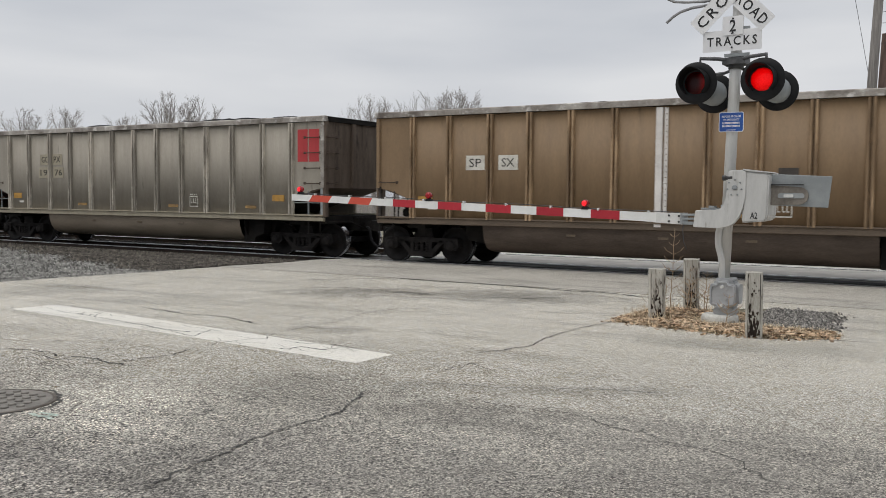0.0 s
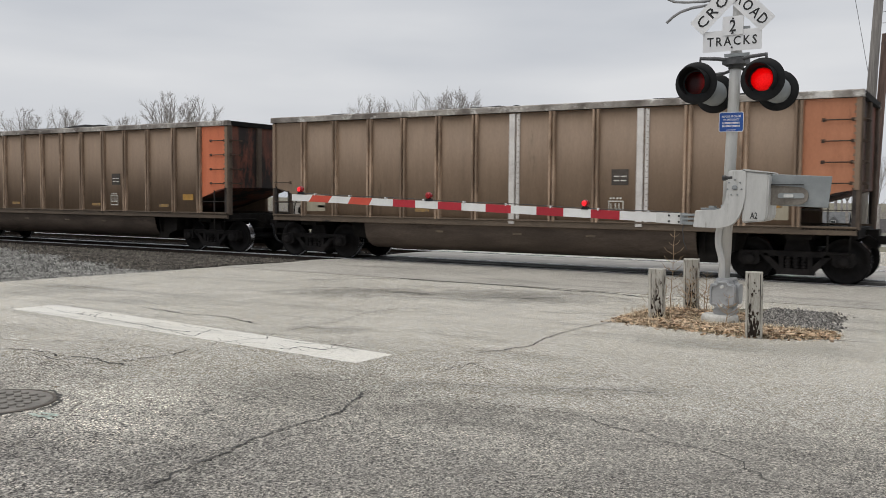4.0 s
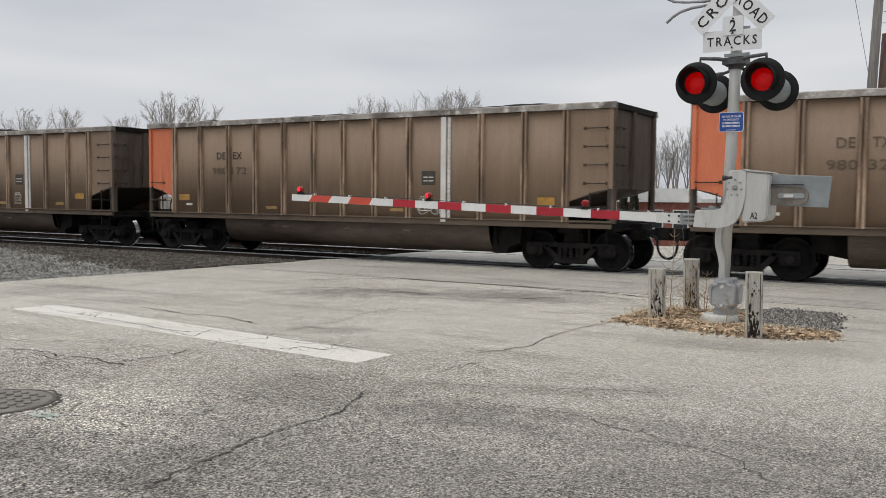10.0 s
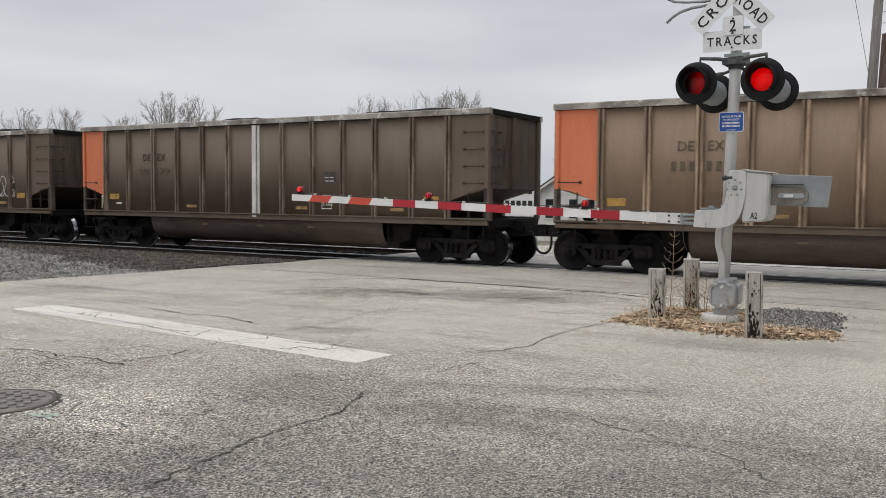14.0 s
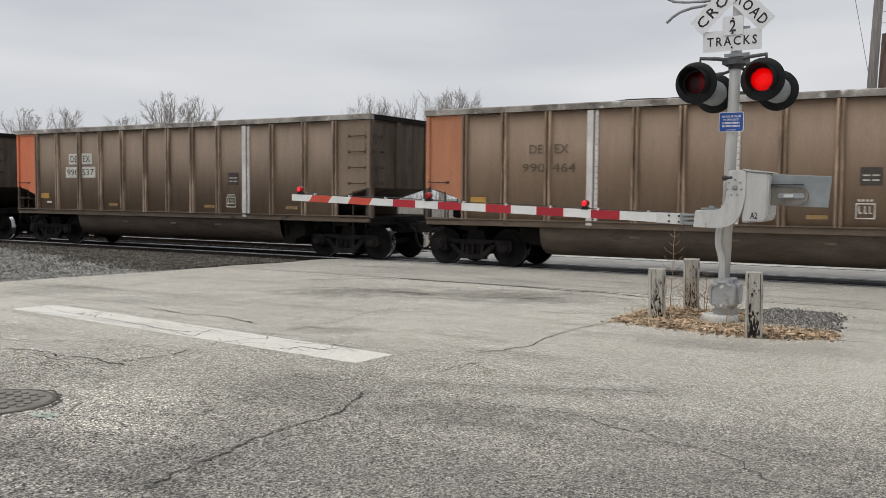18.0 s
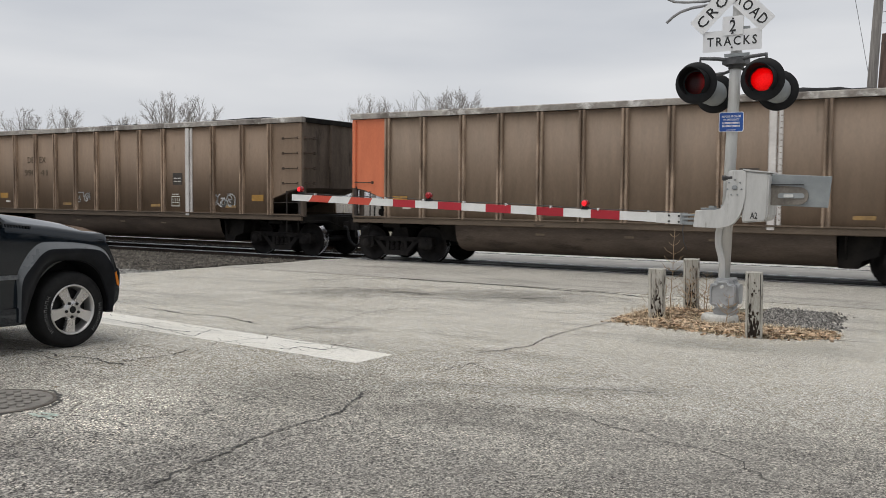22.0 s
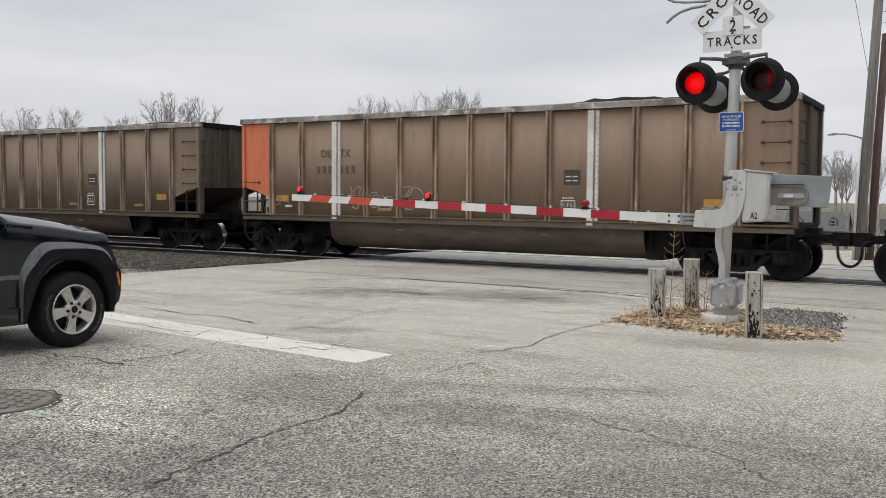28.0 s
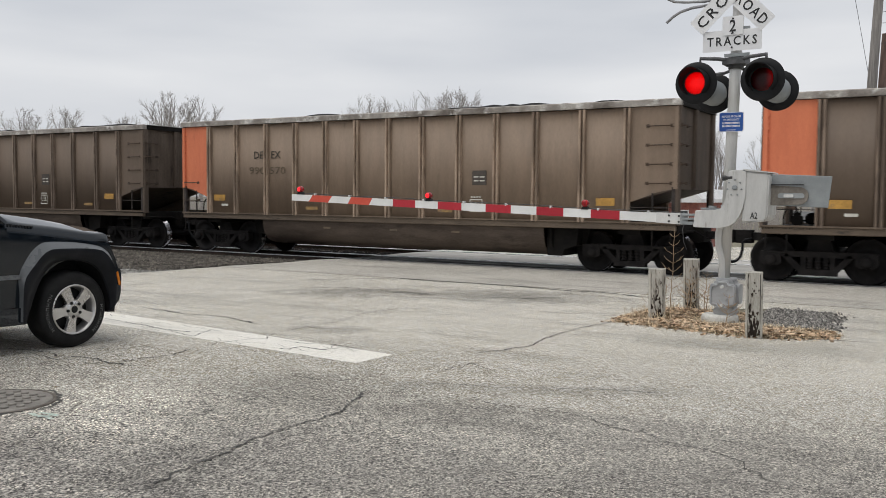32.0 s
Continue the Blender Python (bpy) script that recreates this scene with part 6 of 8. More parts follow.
build_weed(-2.72, 11.15, 0.4, 8, "thin straw stalk before the mast footing")


# ---- manhole and cracks ----
def build_manhole():
    m = thing("manhole_cover", "worn cast iron manhole cover with raised lugs", "manhole", pose(-5.92, 3.73, ground_z(3.73) + 0.014))
    bm = bmesh.new()
    lathe(bm, [(-0.03, 0.405), (0.006, 0.403), (0.008, 0.385), (0.0, 0.38)], "z", 40)
    part("frame", bm, M["iron_dark"], m)
    bm = bmesh.new()
    lathe(bm, [(-0.03, 0.375), (0.006, 0.375), (0.008, 0.36)], "z", 40)
    cover = part("cover", bm, M["iron"], m)
    lug = shared("lug", M["iron"], lambda b: lathe(b, [(0.0, 0.030), (0.011, 0.027), (0.013, 0.022)], "z", 10))
    for i in range(-4, 5):
        for j in range(-4, 5):
            x, y = i * 0.098 + (0.049 if j % 2 else 0) + 0.008 * noise.noise((i * 1.7, j * 1.3, 0)), j * 0.088
            if math.hypot(x, y) < 0.32:
                piece("lug", lug, cover, pose(x, y, 0.007))


M["iron_dark"] = surface("rusty_cast_iron", (0.07, 0.06, 0.05), (0.16, 0.14, 0.12), 9, 40, 0.85, 0.1)
M["iron"] = surface("worn_cast_iron", (0.15, 0.14, 0.125), (0.25, 0.232, 0.208), 6, 40, 0.75, 0.1)
build_manhole()


def crack(points, width, seed, branch=0.0):
    """A thin wandering fissure laid just over the asphalt."""
    rng = random.Random(seed)
    fine = []
    for (ax, ay), (bx, by) in zip(points, points[1:]):
        n = max(2, int(math.hypot(bx - ax, by - ay) / 0.03))
        for k in range(n):
            u = k / n
            x, y = ax + (bx - ax) * u, ay + (by - ay) * u
            fine.append((x + 0.035 * noise.noise((x * 2.2, y * 2.2, seed)) + 0.035 * noise.noise((x * 9, y * 9, seed)) + 0.03 * noise.noise((x * 31, y * 31, seed)), y + 0.035 * noise.noise((x * 2.2, y * 2.2, seed + 9)) + 0.035 * noise.noise((x * 9, y * 9, seed + 5)) + 0.03 * noise.noise((x * 31, y * 31, seed + 7))))
    verts, faces = [], []
    for k, (x, y) in enumerate(fine):
        x2, y2 = fine[min(k + 1, len(fine) - 1)]
        x1, y1 = fine[max(k - 1, 0)]
        d = math.hypot(x2 - x1, y2 - y1) or 1
        w = width * 0.36 * (0.25 + 1.2 * rng.random() * max(0.5, min(1, 0.8 + 0.9 * noise.noise((x * 2.6, y * 2.6, seed + 2))))) * min(1, (k + 1) / 5, (len(fine) - k) / 5)
        nx, ny = -(y2 - y1) / d * w, (x2 - x1) / d * w
        verts += [(x + nx, y + ny, ground_z(y) + 0.0175), (x - nx, y - ny, ground_z(y) + 0.0175)]
        if k:
            faces.append((2 * k - 2, 2 * k - 1, 2 * k + 1, 2 * k))
    me = bpy.data.meshes.new("crack")
    me.from_pydata(verts, [], faces)
    me.materials.append(M["crack"])
    tagged(new("crack", me), "dark crack in the worn asphalt", "crack", "cracks in the road", "structure")


def spray_mark():
    """A faded survey mark sprayed by the manhole."""
    bm = bmesh.new()
    for path in ([(-5.40, 3.66), (-5.33, 3.645), (-5.25, 3.66), (-5.17, 3.64)], [(-5.37, 3.71), (-5.30, 3.725), (-5.22, 3.71)], [(-5.28, 3.64), (-5.25, 3.73)]):
        for (ax, ay), (bx, by) in zip(path, path[1:]):
            d = Vector((bx - ax, by - ay)).normalized() * 0.017
            vs = [bm.verts.new((x, y, ground_z(y) + 0.0165)) for x, y in ((ax - d.y - d.x, ay + d.x - d.y), (bx - d.y + d.x, by + d.x + d.y), (bx + d.y + d.x, by - d.x + d.y), (ax + d.y - d.x, ay - d.x - d.y))]
            bm.faces.new(vs)
    me = finish(bm, "spray_mark", surface("faded_mint_spray", (0.46, 0.60, 0.53), (0.56, 0.68, 0.61), 14, 60, 0.9, spots=(0.44, 0.43, 0.39), spot_amount=0.5, spot_scale=55))
    tagged(new("spray_mark", me), "faded mint green survey mark sprayed on asphalt", "road marking", kind="structure")


spray_mark()

crack([(-3.54, 2.99), (-3.61, 3.35), (-3.69, 3.72), (-3.74, 3.96), (-3.76, 4.28), (-3.78, 4.63), (-3.78, 4.88), (-3.92, 5.23), (-4.06, 5.63)], 0.026, 0)
crack([(-3.33, 5.65), (-3.14, 5.76), (-2.96, 5.68), (-2.74, 5.70), (-2.56, 5.73), (-2.30, 5.72), (-2.21, 5.63), (-2.04, 5.52), (-1.87, 5.52), (-1.64, 5.41), (-1.41, 5.33), (-1.23, 5.21), (-1.03, 5.02), (-0.85, 4.79)], 0.017, 1)
crack([(-8.06, 5.14), (-7.78, 5.22), (-7.51, 5.27), (-7.23, 5.19), (-7.00, 5.29), (-6.62, 5.20), (-6.30, 5.27)], 0.034, 2)
crack([(-7.55, 5.15), (-7.07, 5.05), (-6.82, 5.24)], 0.022, 3)
crack([(-6.80, 4.96), (-6.62, 5.17), (-6.54, 5.41), (-6.47, 5.80), (-6.63, 6.30)], 0.024, 4)
crack([(-6.50, 4.14), (-6.42, 4.28), (-6.41, 4.40), (-6.69, 4.65), (-6.85, 4.86), (-7.04, 5.08)], 0.010, 5)
crack([(-6.21, 3.96), (-6.10, 4.06), (-5.96, 4.11), (-5.75, 4.14)], 0.023, 6)
crack([(-10.30, 7.32), (-9.61, 7.26), (-8.92, 7.17), (-8.20, 7.03), (-7.68, 6.96), (-7.31, 7.03)], 0.025, 7)
crack([(-8.14, 6.78), (-8.00, 7.01), (-7.32, 6.80), (-7.19, 6.79), (-7.43, 7.27), (-7.18, 7.24)], 0.022, 8)
crack([(-6.62, 6.36), (-6.63, 6.77), (-6.60, 6.99), (-6.49, 7.12), (-6.70, 7.49), (-6.31, 7.36)], 0.020, 9)
crack([(-6.04, 6.71), (-5.81, 6.70), (-5.86, 6.93), (-5.55, 6.90), (-5.51, 7.11), (-5.16, 7.02)], 0.025, 10)
crack([(-5.82, 7.14), (-5.42, 6.91), (-5.28, 6.60)], 0.005, 11)
crack([(-6.25, 7.11), (-5.94, 7.10), (-5.69, 7.20), (-5.24, 7.13)], 0.023, 12)
crack([(-9.76, 8.27), (-9.08, 8.15), (-8.54, 8.12), (-8.14, 8.21), (-7.55, 7.99), (-7.33, 7.96)], 0.045, 13)
crack([(-6.69, 7.61), (-6.76, 8.28), (-6.77, 8.74), (-7.01, 9.66), (-6.98, 10.27), (-6.65, 10.63)], 0.023, 14)
crack([(-4.04, 11.11), (-4.08, 10.45), (-4.16, 9.93), (-4.15, 9.58), (-4.11, 8.94), (-4.01, 8.32), (-4.12, 7.97), (-4.22, 7.68), (-4.48, 7.57)], 0.028, 15)
crack([(-3.62, 6.89), (-3.84, 7.00), (-4.02, 7.12), (-3.96, 6.81), (-4.01, 6.60)], 0.020, 16)
crack([(-3.88, 6.08), (-4.01, 6.51), (-4.00, 6.78), (-4.05, 7.10)], 0.011, 17)
crack([(-10.00, 14.70), (-8.90, 14.62), (-7.94, 14.65), (-7.11, 14.62), (-6.29, 14.48), (-5.70, 14.58), (-5.25, 14.45)], 0.12, 18)
crack([(-11.27, 12.83), (-10.65, 13.74), (-10.00, 14.70)], 0.070, 19)
crack([(-5.25, 14.45), (-4.68, 14.20), (-4.13, 14.21)], 0.11, 20)
crack([(-10.07, 11.74), (-9.62, 12.41), (-8.41, 12.38), (-7.77, 12.42)], 0.048, 21)
crack([(-6.86, 12.48), (-6.22, 12.79), (-5.80, 13.37)], 0.059, 22)
crack([(-8.69, 11.88), (-8.03, 11.05), (-7.60, 10.60)], 0.008, 23)
crack([(-4.05, 5.96), (-3.63, 6.15), (-3.20, 6.30), (-2.82, 6.52), (-2.42, 6.70), (-2.02, 6.85)], 0.017, 24)
crack([(-4.89, 5.71), (-4.64, 5.68), (-4.44, 5.74), (-4.38, 5.96), (-4.25, 6.18)], 0.019, 25)
crack([(-4.59, 5.93), (-4.47, 5.96), (-4.42, 6.17)], 0.017, 26)
crack([(-5.10, 5.81), (-4.76, 5.69), (-4.55, 5.72)], 0.012, 27)
crack([(-3.71, 3.10), (-3.81, 3.27), (-3.77, 3.37), (-3.63, 3.36)], 0.012, 28)
crack([(-3.51, 2.89), (-3.59, 3.07), (-3.72, 3.21)], 0.004, 29)
crack([(-3.70, 3.16), (-3.59, 3.21), (-3.59, 3.32)], 0.010, 30)
crack([(-5.12, 3.33), (-4.89, 3.16), (-4.65, 3.04)], 0.003, 31)
crack([(-4.29, 5.13), (-4.09, 5.15), (-4.01, 5.31)], 0.015, 32)
crack([(-0.67, 5.26), (-0.63, 5.42), (-0.60, 5.53)], 0.003, 33)
crack([(-7.06, 8.24), (-6.57, 8.06), (-6.39, 8.14)], 0.021, 34)
crack([(-5.31, 11.28), (-4.89, 11.28), (-4.67, 11.54)], 0.039, 35)
crack([(-1.94, 10.70), (-1.60, 10.80), (-1.20, 10.85), (-0.94, 10.94)], 0.035, 36)
_rng = random.Random(21)
for _k in range(16):
    # a net of hairlines in the paint of the stop line
    _u = 0.04 + 0.92 * (_k + _rng.random()) / 16
    _x, _y, _d = -4.84 - 6.05 * _u, 6.49 + 0.62 * _u + 0.6 * _rng.random(), _rng.choice((-1, 1))
    crack([(_x, _y), (_x - 0.18, _y + 0.10 * _d), (_x - 0.34, _y + 0.08 * _d), (_x - 0.55, _y + 0.22 * _d)], 0.010, 100 + _k)
crack([(-5.92 + (0.425 + 0.03 * math.sin(5 * a)) * math.cos(a), 3.73 + (0.425 + 0.03 * math.sin(5 * a)) * math.sin(a)) for a in [k * 0.3 for k in range(22)]], 0.055, 77)


# ---- the waiting car ----
M["car_dark"] = surface("blue_black_car_paint", (0.006, 0.0095, 0.014), (0.008, 0.012, 0.0175), 2, 200, 0.12, 0.0, 0.0, grain=0.02)
M["car_dark"].node_tree.nodes["Principled BSDF"].inputs["Coat Weight"].default_value = 1.0
M["car_dark"].node_tree.nodes["Principled BSDF"].inputs["Coat IOR"].default_value = 1.5
M["car_dark"].node_tree.nodes["Principled BSDF"].inputs["Specular IOR Level"].default_value = 0.0
M["flare"] = surface("textured_flare_plastic", (0.115, 0.122, 0.128), (0.14, 0.149, 0.156), 4, 200, 0.3, 0.0, 0.03, grain=0.04)
M["lip"] = surface("black_arch_plastic", (0.008, 0.009, 0.011), (0.014, 0.015, 0.018), 4, 200, 0.32, 0.0, 0.02, grain=0.04)
M["lip"].node_tree.nodes["Principled BSDF"].inputs["Specular IOR Level"].default_value = 0.12
M["rubber"] = surface("tyre_rubber", (0.008, 0.008, 0.0085), (0.019, 0.019, 0.019), 6, 60, 0.75)
M["rubber"].node_tree.nodes["Principled BSDF"].inputs["Specular IOR Level"].default_value = 0.2
M["alloy"] = surface("alloy_rim", (0.50, 0.49, 0.48), (0.62, 0.61, 0.60), 4, 60, 0.3, 0.75, 0.0, grain=0.03)
M["tyre_mark"] = surface("worn_tyre_marking", (0.08, 0.08, 0.08), (0.16, 0.16, 0.155), 6, 60, 0.7)
M["alloy_dark"] = surface("brake_shadow_metal", (0.010, 0.010, 0.011), (0.022, 0.022, 0.023), 6, 40, 0.6, 0.5)
M["amber_lens"] = surface("amber_lens", (0.6, 0.16, 0.01), (0.7, 0.22, 0.02), 8, 60, 0.15, 0.0, 0.0)
M["red_lens"] = surface("red_lens", (0.3, 0.01, 0.01), (0.4, 0.02, 0.02), 8, 60, 0.15, 0.0, 0.0)
M["clear_lens"] = surface("clear_lens", (0.5, 0.5, 0.5), (0.7, 0.7, 0.7), 8, 60, 0.1, 0.3, 0.0)
AXLE_X, AXLE_Y, TYRE = -8.45, 5.595, 0.368
BASE = 2.69


def arch(cy, r, z0, up):
    """Points of a wheel opening, front to rear, for a body that faces +y."""
    a0 = math.degrees(math.asin((z0 - 0.37) / r)) if abs(z0 - 0.37) < r else 0
    return [(cy + r * math.cos(radians(a)) * 1.0, 0.37 + r * up * math.sin(radians(a))) for a in [a0 + (180 - 2 * a0) * k / 14 for k in range(15)]]


def smooth_line(line):
    """A side outline with more points between its corners."""
    return [(p.y, p.z) for p in bend([(0, y, z) for y, z in line], 4)]


def build_wheel(parent, x, y):
    s = 1 if x > 0 else -1
    bm = bmesh.new()
    lathe(bm, [(0.115, 0.24), (0.126, 0.29), (0.12, 0.335), (0.10, 0.362), (0.07, 0.371), (-0.10, 0.371), (-0.135, 0.36), (-0.15, 0.33), (-0.15, 0.24)], "x", 40)
    for f in [f for f in bm.faces if len(f.verts) > 8]:
        bm.faces.remove(f)
    w = part("wheel", bm, M["rubber"], parent, "black tyre on a five-spoke silver alloy rim")
    w.matrix_basis = pose(x, y, TYRE, 0, 0, 0 if s > 0 else 180)
    bm = bmesh.new()
    lathe(bm, [(-0.1, 0.2), (0.07, 0.215), (0.118, 0.228), (0.124, 0.24), (0.112, 0.246), (0.09, 0.242)], "x", 40)
    for f in [f for f in bm.faces if len(f.verts) > 8]:
        bm.faces.remove(f)
    part("rim", bm, M["alloy"], w)
    bm = bmesh.new()
    lathe(bm, [(0.0, 0.21), (0.02, 0.2), (0.022, 0.05)], "x", 28)
    part("brake_disc", bm, M["alloy_dark"], w)
    for k in range(5):
        bm = bmesh.new()
        prism(bm, [(-0.045, 0.05), (0.045, 0.05), (0.042, 0.13), (0.058, 0.222), (0.0, 0.234), (-0.058, 0.222), (-0.042, 0.13)], "x", 0.07, 0.108)
        part("spoke", bm, M["alloy"], w).matrix_basis = pose(0, 0, 0, 72 * k + 27)
    bm = bmesh.new()
    lathe(bm, [(0.06, 0.098), (0.106, 0.094), (0.114, 0.045)], "x", 20)
    part("hub", bm, M["alloy"], w)
    bm = bmesh.new()
    lathe(bm, [(0.105, 0.036), (0.119, 0.034), (0.122, 0.02)], "x", 14)
    part("hub_cap", bm, M["rubber"], w)
    for k in range(5):
        a = radians(72 * k - 27)
        bm = bmesh.new()
        rod(bm, (0.1, 0.07 * math.sin(a), 0.07 * math.cos(a)), (0.1195, 0.07 * math.sin(a), 0.07 * math.cos(a)), 0.0155, 8)
        part("wheel_nut", bm, M["alloy_dark"], w)
    # raised lettering on the tyre, as plain marks
    for a0, n in ((81, 7), (278, 9)):
        for k in range(n):
            a = radians(a0 + k * 8)
            bm = bmesh.new()
            box(bm, 0.12, 0.1285, -0.014, -0.009, 0.286, 0.318)
            box(bm, 0.12, 0.1285, 0.009, 0.014, 0.286, 0.318)
            box(bm, 0.12, 0.1285, -0.009, 0.009, 0.313 if k % 2 else 0.298, 0.318 if k % 2 else 0.303)
            part("tyre_mark", bm, M["tyre_mark"], w).matrix_basis = pose(0, 0, 0, math.degrees(a))
    return w


def build_car_waiting():
    car = thing("suv", "glossy dark off-road car with grey wheel flares on the road", "car", pose(AXLE_X, AXLE_Y, ground_z(AXLE_Y) + 0.012))
    # lower body with both wheel openings
    prof = [(0.54, 0.42), (0.58, 0.58), (0.565, 0.74), (0.52, 0.84), (0.46, 0.94), (0.43, 0.995), (0.10, 1.055), (-0.4, 1.115), (-0.75, 1.15), (-0.9, 1.19), (-3.45, 1.16), (-3.52, 0.9), (-3.5, 0.5), (-3.3, 0.42)]
    prof += [(y, z) for y, z in arch(-BASE, 0.46, 0.42, 1.02)][::-1]
    prof += [(-BASE + 0.5, 0.36), (-0.52, 0.36)]
    prof += [(y, z) for y, z in arch(0.02, 0.47, 0.42, 1.04)][::-1]
    bm = bmesh.new()
    rows = []
    for x, inset in ((-0.87, 0.02), (-0.80, 0.0), (0.80, 0.0), (0.87, 0.02)):
        rows.append([bm.verts.new((x, y, z - (inset if z > 1.0 else 0))) for y, z in prof])
    for a, b in zip(rows, rows[1:]):
        for k in range(len(prof)):
            j = (k + 1) % len(prof)
            bm.faces.new((a[k], a[j], b[j], b[k]))
    bm.faces.new(rows[0][::-1])
    bm.faces.new(rows[-1])
    body = part("body", bm, M["car_dark"], car, "glossy dark body panels")
    # hood, crowned across
    bm = bmesh.new()
    grid = []
    for y, z in ((0.47, 1.04), (0.465, 1.105), (0.42, 1.148), (0.20, 1.206), (-0.12, 1.256), (-0.45, 1.293), (-0.80, 1.328)):
        row = []
        for k in range(13):
            u = -1 + k / 6
            edge = abs(u) ** 2.1
            row.append(bm.verts.new((u * 0.815, y + 0.10 * (1 - u * u) * (y > 0.3), z - (0.06 if y > 0.4 else 0.12) * edge + (0.012 if 0.25 < abs(u) < 0.6 else 0))))
        grid.append(row)
    for a, b in zip(grid, grid[1:]):
        for k in range(12):
            bm.faces.new((a[k], a[k + 1], b[k + 1], b[k])).smooth = True
    skirt = bmesh.ops.extrude_edge_only(bm, edges=[e for e in bm.edges if e.is_boundary])["geom"]
    for v in [g for g in skirt if isinstance(g, bmesh.types.BMVert)]:
        v.co.z -= 0.085
    part("hood", bm, M["car_dark"], car)
    bm = bmesh.new()
    for k in range(9):
        box(bm, 0.79, 0.822, -0.655 + k * 0.03, -0.638 + k * 0.03, 1.178 - 0.0028 * k, 1.198 - 0.0028 * k)
    part("hood_vent", bm, M["rubber"], car)
    # fenders above the arch
    for s in (-1, 1):
        bm = bmesh.new()
        outer = [(-0.572, 0.30), (-0.567, 0.55), (-0.575, 0.727), (-0.49, 0.889), (-0.42, 0.97), (-0.352, 1.016), (-0.271, 1.032), (-0.047, 1.026), (0.157, 1.003), (0.307, 0.971), (0.383, 0.928), (0.429, 0.879), (0.505, 0.748), (0.52, 0.55), (0.50, 0.40)]
        ridge = [(-0.57, 0.30), (-0.565, 0.55), (-0.54, 0.704), (-0.43, 0.84), (-0.37, 0.905), (-0.31, 0.945), (-0.24, 0.962), (-0.05, 0.962), (0.13, 0.955), (0.275, 0.935), (0.34, 0.898), (0.385, 0.85), (0.45, 0.735), (0.465, 0.55), (0.45, 0.38)]
        inner = [(-0.53, 0.285), (-0.508, 0.37), (-0.478, 0.46), (-0.44, 0.56), (-0.395, 0.655), (-0.335, 0.75), (-0.24, 0.825), (-0.11, 0.852), (0.05, 0.838), (0.17, 0.80), (0.255, 0.735), (0.31, 0.655), (0.36, 0.54), (0.385, 0.44), (0.39, 0.33)]
        outer, ridge, inner = smooth_line(outer), smooth_line(ridge), smooth_line(inner)
        cols = []
        for (oy, oz), (my, mz), (iy, iz) in zip(outer, ridge, inner):
            cols.append([bm.verts.new((s * x, y, z)) for x, y, z in ((0.865, oy, oz), (0.905, oy * 0.55 + my * 0.45, oz * 0.55 + mz * 0.45), (0.93, my, mz), (0.935, my * 0.8 + iy * 0.2, mz * 0.8 + iz * 0.2), (0.922, iy, iz), (0.90, iy, iz))])
        for a, b in zip(cols, cols[1:]):
            for k in range(2):
                bm.faces.new((a[k], a[k + 1], b[k + 1], b[k])).smooth = True
        lip = bmesh.new()
        cols = [[lip.verts.new(v.co) for v in c[2:]] for c in cols]
        for v in [v for v in bm.verts if not v.link_faces]:
            bm.verts.remove(v)
        for a, b in zip(cols, cols[1:]):
            for k in range(3):
                lip.faces.new((a[k], a[k + 1], b[k + 1], b[k])).smooth = k != 2
        flare = part("wheel_flare", bm, M["flare"], car, "grey plastic wheel-arch flare")
        part("flare_lip", lip, M["lip"], flare, "black plastic lip of the wheel arch")
        for dy in (0.0, -BASE):
            bm = bmesh.new()
            rows = [[bm.verts.new((s * x, y + dy, z)) for x in (0.902, 0.60)] for y, z in inner]
            for ra, rb in zip(rows, rows[1:]):
                bm.faces.new((ra[0], ra[1], rb[1], rb[0])).smooth = True
            part("arch_lining", bm, M["hood_in"], car)
        bm = bmesh.new()
        cols = []
        for (oy, oz), (iy, iz) in zip(outer, inner):
            oy2, iy2 = oy - BASE, iy - BASE
            cols.append([bm.verts.new((s * x, y, z)) for x, y, z in ((0.865, oy2, oz), (0.93, (oy2 + iy2) / 2, (oz + iz) / 2), (0.93, iy2, iz), (0.80, iy2, iz))])
        for a, b in zip(cols, cols[1:]):
            for k in range(3):
                bm.faces.new((a[k], a[k + 1], b[k + 1], b[k])).smooth = True
        part("wheel_flare", bm, M["flare"], car, "grey plastic wheel-arch flare")
        bm = bmesh.new()
        prism(bm, [(0.515, 0.70), (0.54, 0.712), (0.578, 0.60), (0.574, 0.565), (0.55, 0.575)], "x", s * 0.80, s * 0.893)
        part("marker_lamp", bm, M["amber_lens"], car, "amber side marker")
        bm = bmesh.new()
        lathe(bm, [(0.5, 0.11), (0.60, 0.105), (0.62, 0.08)], "y", 20, (s * 0.6, -0.02, 0.86))
        part("headlight", bm, M["clear_lens"], car, "round clear headlight")
        bm = bmesh.new()
        box(bm, s * 0.70 if s > 0 else -0.86, 0.86 if s > 0 else s * 0.70, -3.55, -3.50, 0.85, 1.12)
        part("tail_lamp", bm, M["red_lens"], car)
        bm = bmesh.new()
        prism(bm, [(-1.25, 1.22), (-1.1, 1.24), (-1.1, 1.40), (-1.2, 1.40)], "x", s * 0.9, s * 1.08)
        part("mirror", bm, M["rubber"], car)
        # door with its handle, side moulding and sill
        bm = bmesh.new()
        prism(bm, [(-0.685, 0.42), (-0.68, 0.9), (-0.70, 1.165), (-1.72, 1.17), (-1.72, 0.42)], "x", s * 0.868, s * 0.886)
        door = part("front_door", bm, M["car_dark"], car)
        bm = bmesh.new()
